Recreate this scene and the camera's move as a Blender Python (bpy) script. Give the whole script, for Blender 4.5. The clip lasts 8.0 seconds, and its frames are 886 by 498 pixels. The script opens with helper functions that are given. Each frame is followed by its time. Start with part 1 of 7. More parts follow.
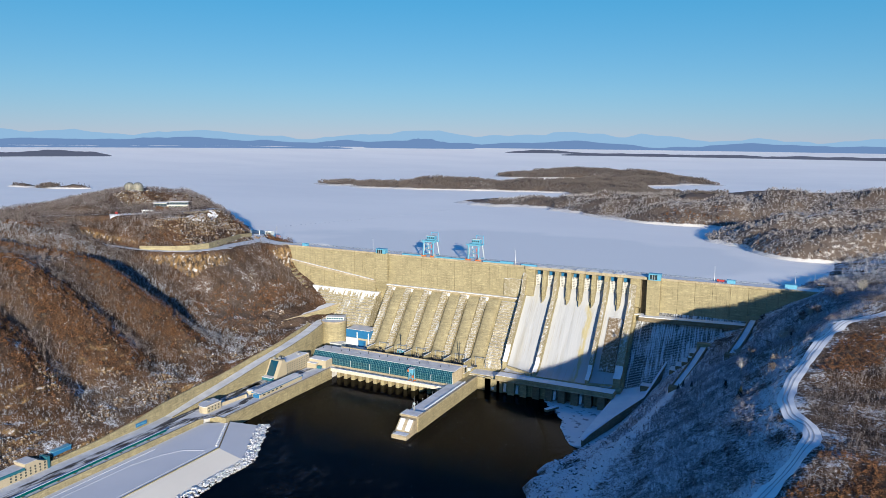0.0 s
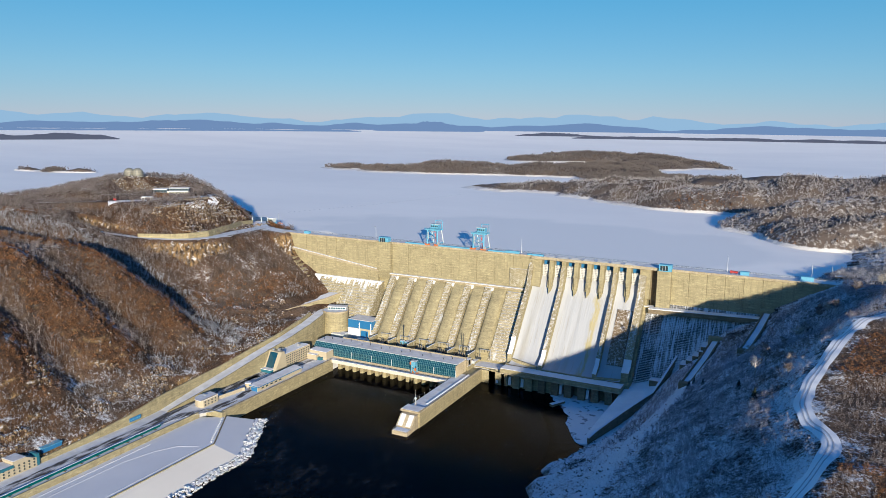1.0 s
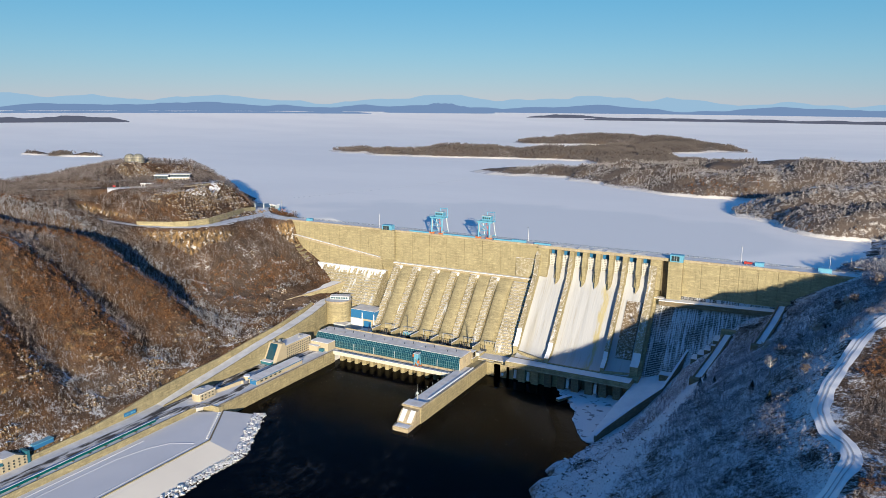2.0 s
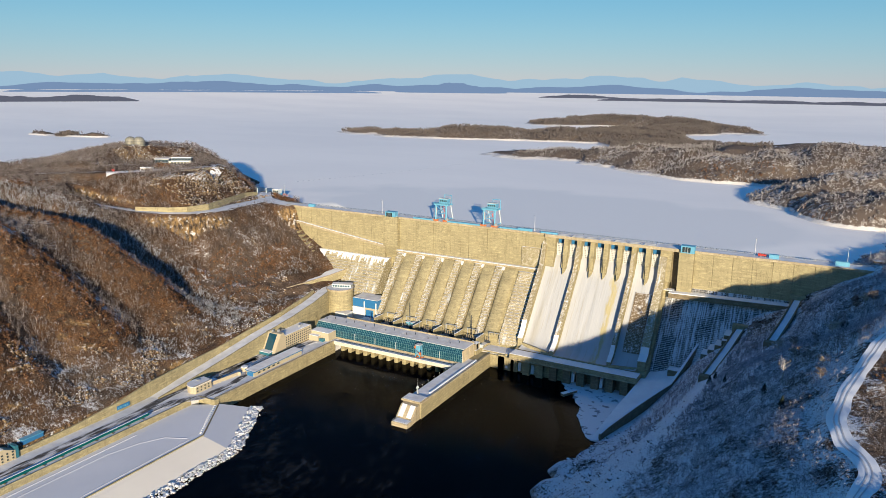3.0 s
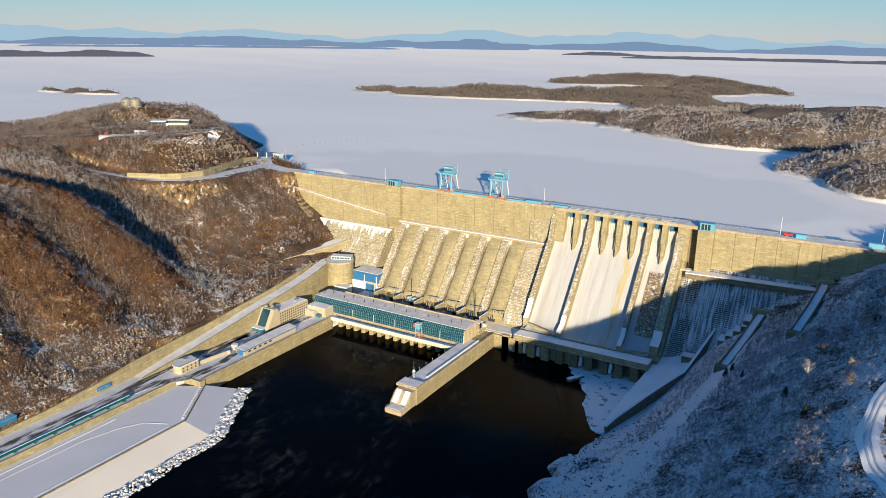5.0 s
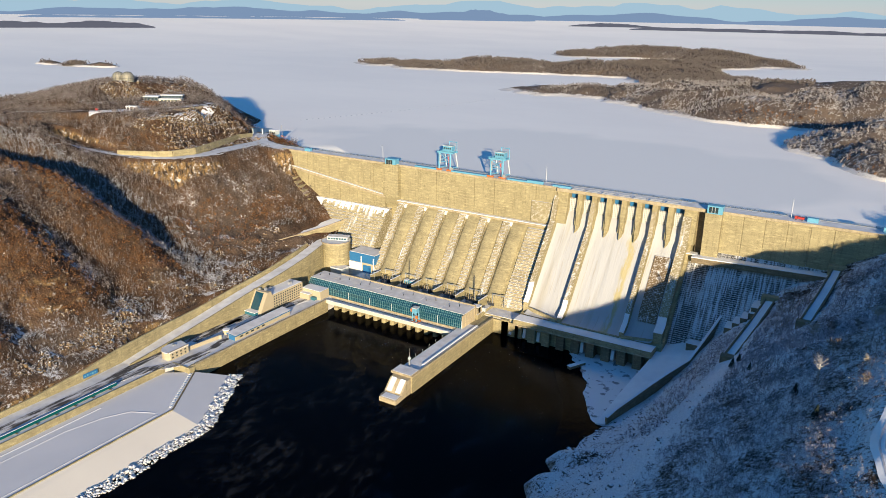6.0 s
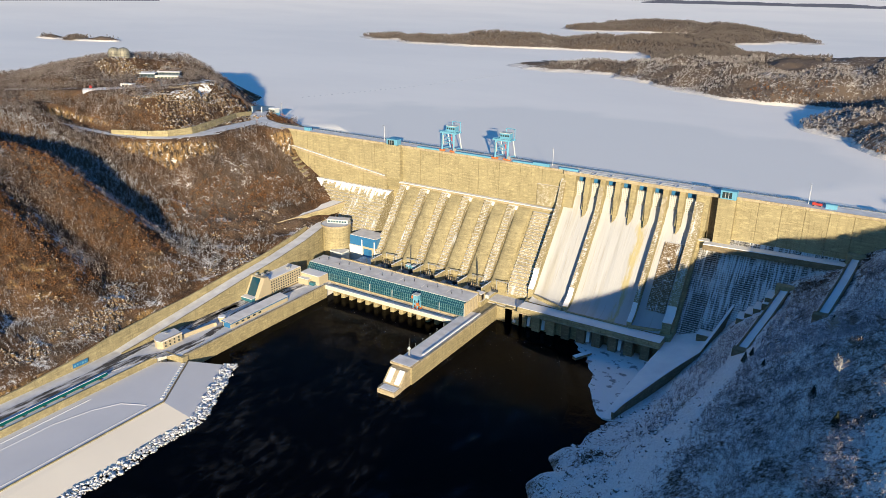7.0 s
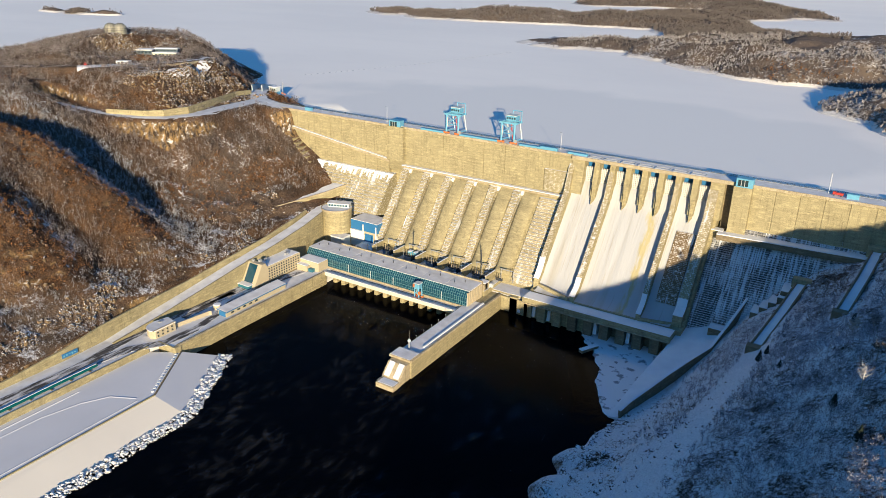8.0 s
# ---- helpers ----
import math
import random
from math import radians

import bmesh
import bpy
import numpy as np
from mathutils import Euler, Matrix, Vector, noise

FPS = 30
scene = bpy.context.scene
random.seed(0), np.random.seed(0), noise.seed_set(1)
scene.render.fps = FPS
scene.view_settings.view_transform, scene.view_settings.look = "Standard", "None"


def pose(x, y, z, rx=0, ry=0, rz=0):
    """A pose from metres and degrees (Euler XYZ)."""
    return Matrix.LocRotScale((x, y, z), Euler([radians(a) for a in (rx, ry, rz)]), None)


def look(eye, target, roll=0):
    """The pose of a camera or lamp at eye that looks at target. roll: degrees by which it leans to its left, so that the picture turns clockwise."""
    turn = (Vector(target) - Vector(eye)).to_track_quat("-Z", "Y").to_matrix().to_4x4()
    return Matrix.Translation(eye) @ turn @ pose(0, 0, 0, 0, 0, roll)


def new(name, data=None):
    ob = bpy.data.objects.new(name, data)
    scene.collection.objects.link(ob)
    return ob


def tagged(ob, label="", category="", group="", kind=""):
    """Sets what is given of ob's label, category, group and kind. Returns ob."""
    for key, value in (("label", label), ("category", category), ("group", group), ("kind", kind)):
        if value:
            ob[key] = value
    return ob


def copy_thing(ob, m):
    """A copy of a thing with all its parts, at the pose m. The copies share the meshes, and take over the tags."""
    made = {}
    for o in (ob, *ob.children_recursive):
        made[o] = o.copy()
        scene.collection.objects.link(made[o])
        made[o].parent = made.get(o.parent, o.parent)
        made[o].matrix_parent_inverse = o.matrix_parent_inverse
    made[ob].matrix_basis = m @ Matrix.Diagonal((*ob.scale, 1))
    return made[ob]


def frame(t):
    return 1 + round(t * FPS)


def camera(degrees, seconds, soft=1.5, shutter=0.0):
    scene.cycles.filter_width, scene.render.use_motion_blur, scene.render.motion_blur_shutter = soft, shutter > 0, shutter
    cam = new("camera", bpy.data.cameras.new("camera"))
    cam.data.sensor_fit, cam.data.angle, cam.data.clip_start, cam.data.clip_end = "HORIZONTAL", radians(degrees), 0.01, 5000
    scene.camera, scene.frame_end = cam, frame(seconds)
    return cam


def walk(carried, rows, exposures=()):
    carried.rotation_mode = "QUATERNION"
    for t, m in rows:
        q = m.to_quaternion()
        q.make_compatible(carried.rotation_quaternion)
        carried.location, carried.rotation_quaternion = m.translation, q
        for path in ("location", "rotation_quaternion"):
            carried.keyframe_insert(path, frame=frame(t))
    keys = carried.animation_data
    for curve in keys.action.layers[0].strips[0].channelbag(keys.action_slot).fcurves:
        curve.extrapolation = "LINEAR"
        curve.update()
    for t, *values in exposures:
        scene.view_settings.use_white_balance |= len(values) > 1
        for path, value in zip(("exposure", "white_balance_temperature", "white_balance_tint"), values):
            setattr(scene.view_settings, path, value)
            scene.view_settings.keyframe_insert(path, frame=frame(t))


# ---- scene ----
cam = camera(61.5, 8.0, 0.5)
PATH = [
    (0, (470.622, -783.443, 265.957), (469.753, -781.666, 265.661), 0.6),
    (0.5, (468.286, -771.058, 267.522), (467.407, -769.29, 267.203), 0.6),
    (1, (466.303, -758.812, 269.326), (465.413, -757.054, 268.984), 0.6),
    (1.5, (464.573, -746.592, 271.048), (463.671, -744.845, 270.683), 0.5),
    (3, (459.767, -710.035, 277.873), (458.831, -708.325, 277.429), 0.6),
    (3.5, (458.276, -698.099, 279.611), (457.329, -696.4, 279.142), 0.7),
    (4, (456.889, -685.982, 281.063), (455.933, -684.297, 280.567), 0.8),
    (4.5, (455.298, -674.086, 282.004), (454.332, -672.415, 281.481), 0.8),
    (6, (447.151, -638.627, 284.717), (446.18, -636.993, 284.093), 0.9),
    (6.5, (443.333, -627.148, 285.501), (442.36, -625.529, 284.844), 0.9),
    (7, (439.228, -615.453, 286.268), (438.251, -613.849, 285.58), 0.9),
    (7.5, (434.888, -603.819, 286.971), (433.908, -602.23, 286.252), 1.0),
    (8, (430.192, -592.471, 287.415), (429.21, -590.898, 286.667), 1.1),
]
walk(cam, [(t, look(eye, target, roll)) for t, eye, target, roll in PATH],
     exposures=[(0.0, 0.42, 5560, 10), (4.0, 0.54, 6520, 10), (8.0, 0.61, 6620, 9)])

# ---------------------------------------------------------------- light
SUN_TO = Vector((0.535, -0.845, 0.0)).normalized()
SUN_EL = 10.8
world = bpy.data.worlds.new("winter_sky")
scene.world = world
world.use_nodes = True
wn, wl = world.node_tree.nodes, world.node_tree.links
sky = wn.new("ShaderNodeTexSky")
sky.sky_type = "NISHITA"
sky.sun_disc = False
sky.sun_elevation = radians(SUN_EL)
sky.sun_rotation = math.atan2(SUN_TO.x, SUN_TO.y)
sky.altitude = 300
sky.air_density, sky.dust_density, sky.ozone_density = 0.9, 0.0, 5.0
wn["Background"].inputs["Strength"].default_value = 0.14  # the fade below is halved
haze_mix = wn.new("ShaderNodeMix")
haze_mix.data_type = "RGBA"
haze_mix.inputs[0].default_value = 0.62
haze_mix.inputs[7].default_value = (0.95, 3.15, 6.1, 1)
wl.new(sky.outputs[0], haze_mix.inputs[6])
up_way, up_part, fade, tone = (wn.new("ShaderNode" + kind) for kind in ("TexCoord", "SeparateXYZ", "ValToRGB", "Mix"))
wl.new(up_way.outputs["Generated"], up_part.inputs[0])
wl.new(up_part.outputs[2], fade.inputs[0])
stops = fade.color_ramp.elements
for at, value in ((0.0, (2.25, 1.40, 1.04)), (0.06, (1.95, 1.42, 1.05)), (0.17, (1.17, 1.31, 1.04)), (0.32, (0.78, 0.95, 1.0)), (0.55, (0.48, 0.65, 0.86)), (1.0, (0.34, 0.52, 0.76))):
    stop = stops[0] if at == 0.0 else stops[-1] if at == 1.0 else stops.new(at)
    stop.position, stop.color = at, (value[0] / 2, value[1] / 2, value[2] / 2, 1)
tone.data_type, tone.blend_type = "RGBA", "MULTIPLY"
tone.inputs[0].default_value = 1.0
wl.new(haze_mix.outputs[2], tone.inputs[6])
wl.new(fade.outputs[0], tone.inputs[7])
wl.new(tone.outputs[2], wn["Background"].inputs["Color"])
sun_data = bpy.data.lights.new("sun", "SUN")
sun_data.energy, sun_data.angle, sun_data.color = 5.5, radians(0.5), (1.0, 0.82, 0.56)
sun = new("sun", sun_data)
sun.matrix_world = look((0, 0, 900), Vector((0, 0, 900)) - SUN_TO * math.cos(radians(SUN_EL)) - Vector((0, 0, math.sin(radians(SUN_EL)))))


# ---------------------------------------------------------------- materials
def mat(name, rough=0.8, metal=0.0, spec=0.4):
    m = bpy.data.materials.new(name)
    m.use_nodes = True
    b = m.node_tree.nodes["Principled BSDF"]
    b.inputs["Roughness"].default_value = rough
    b.inputs["Metallic"].default_value = metal
    b.inputs["Specular IOR Level"].default_value = spec
    return m, m.node_tree.nodes, m.node_tree.links, b


def rgb(c):
    return (c[0], c[1], c[2], 1.0)


class Net:
    """Short names for the nodes that the materials below are made of."""

    def __init__(self, m, n, l, b):
        self.m, self.n, self.l, self.b = m, n, l, b
        self.pos = n.new("ShaderNodeNewGeometry").outputs["Position"]

    def link(self, a, b):
        self.l.new(a, b)

    def scaled(self, sx, sy, sz, src=None):
        v = self.n.new("ShaderNodeVectorMath")
        v.operation = "MULTIPLY"
        self.link(src or self.pos, v.inputs[0])
        v.inputs[1].default_value = (sx, sy, sz)
        return v.outputs[0]

    def noise(self, scale, detail=4.0, rough=0.55, vec=None):
        t = self.n.new("ShaderNodeTexNoise")
        t.inputs["Scale"].default_value, t.inputs["Detail"].default_value = scale, detail
        t.inputs["Roughness"].default_value = rough
        self.link(vec or self.pos, t.inputs["Vector"])
        return t.outputs["Fac"]

    def ramp(self, fac, *stops):
        r = self.n.new("ShaderNodeValToRGB")
        els = r.color_ramp.elements
        while len(els) < len(stops):
            els.new(0.5)
        for e, (p, c) in zip(els, stops):
            e.position = p
            e.color = rgb(c) if not isinstance(c, (int, float)) else (c, c, c, 1)
        self.link(fac, r.inputs[0])
        return r.outputs[0]

    def mix(self, fac, a, b, blend="MIX"):
        x = self.n.new("ShaderNodeMix")
        x.data_type, x.blend_type = "RGBA", blend
        for v, i in ((fac, 0), (a, 6), (b, 7)):
            if isinstance(v, (int, float)):
                x.inputs[i].default_value = v
            elif isinstance(v, tuple):
                x.inputs[i].default_value = rgb(v)
            else:
                self.link(v, x.inputs[i])
        return x.outputs[2]

    def math(self, op, a, b=0.0):
        x = self.n.new("ShaderNodeMath")
        x.operation = op
        for v, i in ((a, 0), (b, 1)):
            if isinstance(v, (int, float)):
                x.inputs[i].default_value = v
            else:
                self.link(v, x.inputs[i])
        return x.outputs[0]

    def axis(self, which):
        s = self.n.new("ShaderNodeSeparateXYZ")
        self.link(self.pos, s.inputs[0])
        return s.outputs[which]

    def up(self):
        g = self.n.new("ShaderNodeNewGeometry")
        s = self.n.new("ShaderNodeSeparateXYZ")
        self.link(g.outputs["Normal"], s.inputs[0])
        return s.outputs[2]

    def island(self):
        return self.n.new("ShaderNodeNewGeometry").outputs["Random Per Island"]

    def bump(self, height, dist, strength=1.0):
        b = self.n.new("ShaderNodeBump")
        b.inputs["Distance"].default_value, b.inputs["Strength"].default_value = dist, strength
        self.link(height, b.inputs["Height"])
        self.link(b.outputs[0], self.b.inputs["Normal"])

    def color(self, c):
        if isinstance(c, tuple):
            self.b.inputs["Base Color"].default_value = rgb(c)
        else:
            self.link(c, self.b.inputs["Base Color"])
        return self.m


def masonry(k, wide, high, gap, sway=0.35):
    """Joints of large blocks on walls that face along the river, a little crooked: 1 in a joint."""
    bend = k.math("MULTIPLY", k.math("SUBTRACT", k.noise(0.35, 3), 0.5), sway)
    face = k.n.new("ShaderNodeCombineXYZ")
    k.link(k.math("ADD", k.axis(0), bend), face.inputs[0])
    k.link(k.math("ADD", k.axis(2), bend), face.inputs[1])
    joint = k.n.new("ShaderNodeTexBrick")
    k.link(face.outputs[0], joint.inputs["Vector"])
    for key, v in (("Scale", 1.0), ("Mortar Size", gap), ("Mortar Smooth", 0.6), ("Brick Width", wide), ("Row Height", high)):
        joint.inputs[key].default_value = v
    return joint.outputs["Fac"]


def concrete(name, a, c, stain=(0.12, 0.095, 0.06), snowy=0.0):
    k = Net(*mat(name, 0.88))
    blotch = k.noise(0.06, 6)
    col = k.mix(k.ramp(blotch, (0.32, 0.0), (0.7, 1.0)), a, c)
    drips = k.noise(1.0, 5, 0.6, k.scaled(0.5, 0.5, 0.035))
    col = k.mix(k.ramp(drips, (0.52, 0.0), (0.80, 0.6)), col, stain)
    lifts = k.noise(1.0, 3, 0.6, k.scaled(0.02, 0.02, 0.55))
    col = k.mix(k.ramp(lifts, (0.48, 0.0), (0.68, 0.22)), col, stain)
    pale = k.noise(1.0, 5, 0.7, k.scaled(0.16, 0.16, 0.6))
    col = k.mix(k.ramp(pale, (0.50, 0.0), (0.68, 0.6)), col, tuple(min(1, v * 1.55) for v in a))
    # short rusty runs below the joints, and the joints themselves
    runs = k.math("MULTIPLY", k.ramp(k.noise(1.0, 3, 0.6, k.scaled(0.75, 0.75, 0.11)), (0.60, 0.0), (0.70, 0.75)), k.ramp(k.noise(0.03, 3), (0.42, 0.0), (0.58, 1.0)))
    col = k.mix(runs, col, tuple(v * 0.45 for v in a))
    joints = k.math("MULTIPLY", masonry(k, 9.5, 2.9, 0.10), k.ramp(k.noise(0.12, 4), (0.38, 0.1), (0.62, 0.75)))
    col = k.mix(joints, col, tuple(v * 0.5 for v in c))
    fine = k.noise(1.4, 5)
    col = k.mix(0.4, col, k.ramp(fine, (0.25, 0.10), (0.75, 0.66)), "OVERLAY")
    if snowy > 0:
        lie = k.math("ADD", k.math("MULTIPLY", k.up(), 1.0), k.math("MULTIPLY", k.noise(0.35, 5), 0.6))
        col = k.mix(k.ramp(lie, (1.05 - snowy, 0.0), (1.2 - snowy, 1.0)), col, (0.82, 0.83, 0.85))
    k.bump(fine, 0.12)
    return k.color(col)


def paint(name, c, rough=0.45, metal=0.0, dirt=0.3):
    k = Net(*mat(name, rough, metal))
    n = k.noise(0.7, 5)
    dark = tuple(v * 0.6 for v in c)
    return k.color(k.mix(k.ramp(n, (0.4, 0.0), (0.8, dirt)), c, dark))


def snow(name, tint=(0.84, 0.85, 0.87), low=(0.70, 0.72, 0.76), scale=0.05, relief=0.25):
    k = Net(*mat(name, 0.75, spec=0.25))
    big, fine = k.noise(scale, 6), k.noise(0.9, 5)
    k.bump(k.mix(0.5, big, fine), relief)
    return k.color(k.mix(k.ramp(big, (0.35, 0.0), (0.7, 1.0)), tint, low))


CONCRETE = concrete("ochre_concrete", (0.395, 0.346, 0.205), (0.305, 0.267, 0.158))
CONCRETE_PALE = concrete("pale_concrete", (0.46, 0.395, 0.275), (0.375, 0.315, 0.21))
# Darker copy of the ochre concrete; in recesses it stands in for shade.
CONCRETE_DARK = concrete("dark_concrete", (0.24, 0.19, 0.12), (0.17, 0.14, 0.09))
SNOW = snow("snow")
PACKED = snow("packed_snow", (0.74, 0.75, 0.77), (0.56, 0.56, 0.57), 0.12)
PLASTER = paint("cream_plaster", (0.46, 0.40, 0.285), 0.8, 0.0, 0.25)
BLUE = paint("blue_cladding", (0.03, 0.16, 0.36), 0.4)
SKYBLUE = paint("sky_blue_paint", (0.13, 0.37, 0.54), 0.5, 0.0, 0.5)
TEAL = paint("teal_paint", (0.03, 0.145, 0.20), 0.4)


def lake_material():
    k = Net(*mat("snow_covered_ice", 0.7, spec=0.12))
    big = k.noise(1.0, 5, 0.5, k.scaled(0.0016, 0.0028, 0.0))
    streak = k.noise(1.0, 6, 0.6, k.scaled(0.012, 0.035, 0.0))
    col = k.mix(k.ramp(big, (0.42, 0.0), (0.6, 1.0)), (0.97, 0.945, 0.905), (0.92, 0.90, 0.87))
    col = k.mix(k.ramp(streak, (0.5, 0.0), (0.8, 0.10)), col, (0.74, 0.75, 0.77))
    # a wide sheet of greyer, wind-packed snow before the dam
    reach = k.n.new("ShaderNodeVectorMath")
    reach.operation = "DISTANCE"
    k.link(k.scaled(0.55, 1.0, 0.0), reach.inputs[0])
    reach.inputs[1].default_value = (70.0, 160.0, 0.0)
    edge = k.math("ADD", reach.outputs["Value"], k.math("MULTIPLY", k.noise(0.008, 5, 0.45), 170.0))
    col = k.mix(k.ramp(k.math("MULTIPLY", edge, 0.003), (0.74, 0.85), (0.84, 0.0)), col, (0.83, 0.83, 0.815))
    k.bump(streak, 0.12)
    return k.color(col)


def water_material():
    k = Net(*mat("black_river_water", 0.08, spec=0.2))
    k.b.inputs["IOR"].default_value = 1.13
    rip = k.noise(1.0, 5, 0.6, k.scaled(0.22, 0.11, 0.2))
    k.bump(rip, 0.45, 0.6)
    return k.color((0.0008, 0.001, 0.002))


def land_material():
    k = Net(*mat("winter_hillside", 0.95, spec=0.1))
    big, mid, fine = k.noise(0.012, 5), k.noise(0.06, 6), k.noise(0.42, 8, 0.7)
    soil = k.mix(k.ramp(mid, (0.3, 0.0), (0.7, 1.0)), (0.038, 0.026, 0.02), (0.155, 0.086, 0.046))
    soil = k.mix(k.ramp(big, (0.45, 0.0), (0.65, 0.7)), soil, (0.13, 0.105, 0.088))
    g = k.n.new("ShaderNodeSeparateXYZ")
    k.link(k.n.new("ShaderNodeNewGeometry").outputs["Normal"], g.inputs[0])
    lie = k.math("MULTIPLY", k.math("SUBTRACT", g.outputs[1], g.outputs[0]), 0.12)
    patch = k.math("ADD", k.math("MULTIPLY", fine, 0.55), k.math("ADD", k.math("MULTIPLY", mid, 0.45), lie))
    deep = k.n.new("ShaderNodeAttribute")
    deep.attribute_name = "snow_cover"
    grain = k.math("MULTIPLY", k.math("SUBTRACT", k.noise(1.1, 6, 0.75), 0.5), 0.35)
    patch = k.math("ADD", k.math("ADD", patch, deep.outputs["Fac"]), grain)
    col = k.mix(k.ramp(patch, (0.51, 0.0), (0.60, 0.95)), soil, (0.80, 0.82, 0.86))
    crack = k.noise(1.0, 6, 0.65, k.scaled(0.28, 0.28, 0.09))
    rock = k.mix(k.ramp(crack, (0.40, 0.0), (0.60, 1.0)), (0.05, 0.036, 0.026), (0.33, 0.215, 0.10))
    rock = k.mix(k.ramp(k.noise(0.25, 5), (0.56, 0.0), (0.66, 0.8)), rock, (0.74, 0.75, 0.78))
    sheer = k.math("ADD", g.outputs[2], k.math("MULTIPLY", mid, 0.3))
    col = k.mix(k.ramp(sheer, (0.66, 1.0), (0.76, 0.0)), col, rock)
    col = k.mix(0.75, col, k.ramp(k.noise(0.9, 8, 0.75), (0.36, 0.05), (0.64, 0.85)), "OVERLAY")
    twiggy = k.noise(1.6, 4, 0.8)
    col = k.mix(k.ramp(twiggy, (0.58, 0.0), (0.66, 0.7)), col, (0.28, 0.25, 0.235))
    k.bump(fine, 1.6)
    return k.color(col)


def isle_material():
    k = Net(*mat("snowy_island_ground", 0.95, spec=0.1))
    big, mid, fine = k.noise(0.009, 5), k.noise(0.03, 6), k.noise(0.16, 8, 0.7)
    soil = k.mix(k.ramp(mid, (0.35, 0.0), (0.65, 1.0)), (0.105, 0.088, 0.083), (0.15, 0.115, 0.09))
    cover = k.math("ADD", k.math("MULTIPLY", fine, 0.6), k.math("MULTIPLY", big, 0.4))
    low = k.ramp(k.math("MULTIPLY", k.math("SUBTRACT", k.axis(2), 116.0), 0.1), (0.1, 0.3), (0.5, 0.0))
    low = k.math("ADD", low, k.ramp(k.math("MULTIPLY", k.axis(1), 0.001), (0.98, 0.02), (1.05, 0.0)))
    col = k.mix(k.ramp(k.math("ADD", cover, low), (0.55, 0.0), (0.66, 0.85)), soil, (0.76, 0.74, 0.73))
    k.bump(fine, 2.0)
    return k.color(col)


LAKE, WATER, LAND, ISLE = lake_material(), water_material(), land_material(), isle_material()


# ---------------------------------------------------------------- mesh helpers
def mesh_of(name, verts, faces, material, smooth=False):
    me = bpy.data.meshes.new(name)
    me.from_pydata([tuple(v) for v in verts], [], faces)
    me.materials.append(material)
    if smooth:
        me.shade_smooth()
    return me


def piece(name, me, parent=None, label="", m=None):
    ob = new(name, me)
    if parent:
        ob.parent = parent
    if m is not None:
        ob.matrix_basis = m
    if label:
        ob["label"] = label
    return ob


def part(name, bm, material, parent=None, label=""):
    """Links a bmesh as one mesh object, under a thing or a part."""
    me = bpy.data.meshes.new(name)
    bmesh.ops.recalc_face_normals(bm, faces=bm.faces)
    bm.to_mesh(me)
    bm.free()
    me.materials.append(material)
    return piece(name, me, parent, label)


def thing(name, label, category, x=0, y=0, z=0, turn=0, group="", kind=""):
    ob = new(name)
    ob.matrix_basis = pose(x, y, z, 0, 0, turn)
    return tagged(ob, label, category, group, kind)


def box(bm, x0, x1, y0, y1, z0, z1, bevel=0.0):
    vs = [bm.verts.new((x, y, z)) for z in (z0, z1) for y in (y0, y1) for x in (x0, x1)]
    fs = [bm.faces.new([vs[i] for i in f]) for f in ((0, 2, 3, 1), (4, 5, 7, 6), (0, 1, 5, 4), (2, 6, 7, 3), (0, 4, 6, 2), (1, 3, 7, 5))]
    if bevel:
        edges = {e for f in fs for e in f.edges}
        bmesh.ops.bevel(bm, geom=list(edges), offset=bevel, segments=1, affect="EDGES")
    return bm


def boxes(*rows):
    bm = bmesh.new()
    for r in rows:
        box(bm, *r)
    return bm


def prism(bm, outline, lo, hi, axis="x"):
    """A closed outline of (a, b) pairs swept along an axis from lo to hi."""
    def place(a, b, s):
        return {"x": (s, a, b), "y": (a, s, b), "z": (a, b, s)}[axis]
    rings = [[bm.verts.new(place(a, b, s)) for a, b in outline] for s in (lo, hi)]
    n = len(outline)
    bm.faces.new(rings[0])
    bm.faces.new(list(reversed(rings[1])))
    for i in range(n):
        j = (i + 1) % n
        bm.faces.new((rings[0][i], rings[1][i], rings[1][j], rings[0][j]))
    return bm


def sweep(bm, points, profile):
    """A profile of (sideways, up) pairs carried along a level-headed line of points."""
    pts = [Vector(p) for p in points]
    rings = []
    for i, p in enumerate(pts):
        d = (pts[min(i + 1, len(pts) - 1)] - pts[max(i - 1, 0)])
        side = Vector((d.y, -d.x, 0)).normalized()
        rings.append([bm.verts.new(p + side * a + Vector((0, 0, b))) for a, b in profile])
    n = len(profile)
    for r, q in zip(rings, rings[1:]):
        for i in range(n):
            bm.faces.new((r[i], r[(i + 1) % n], q[(i + 1) % n], q[i]))
    bm.faces.new(rings[0])
    bm.faces.new(rings[-1])
    return bm


def drum(bm, x, y, z0, z1, r0, r1=None, n=10):
    r1 = r0 if r1 is None else r1
    rings = [[bm.verts.new((x + r * math.cos(2 * math.pi * i / n), y + r * math.sin(2 * math.pi * i / n), z)) for i in range(n)] for r, z in ((r0, z0), (r1, z1))]
    for i in range(n):
        bm.faces.new((rings[0][i], rings[0][(i + 1) % n], rings[1][(i + 1) % n], rings[1][i]))
    bm.faces.new(rings[0])
    bm.faces.new(rings[1])
    return bm


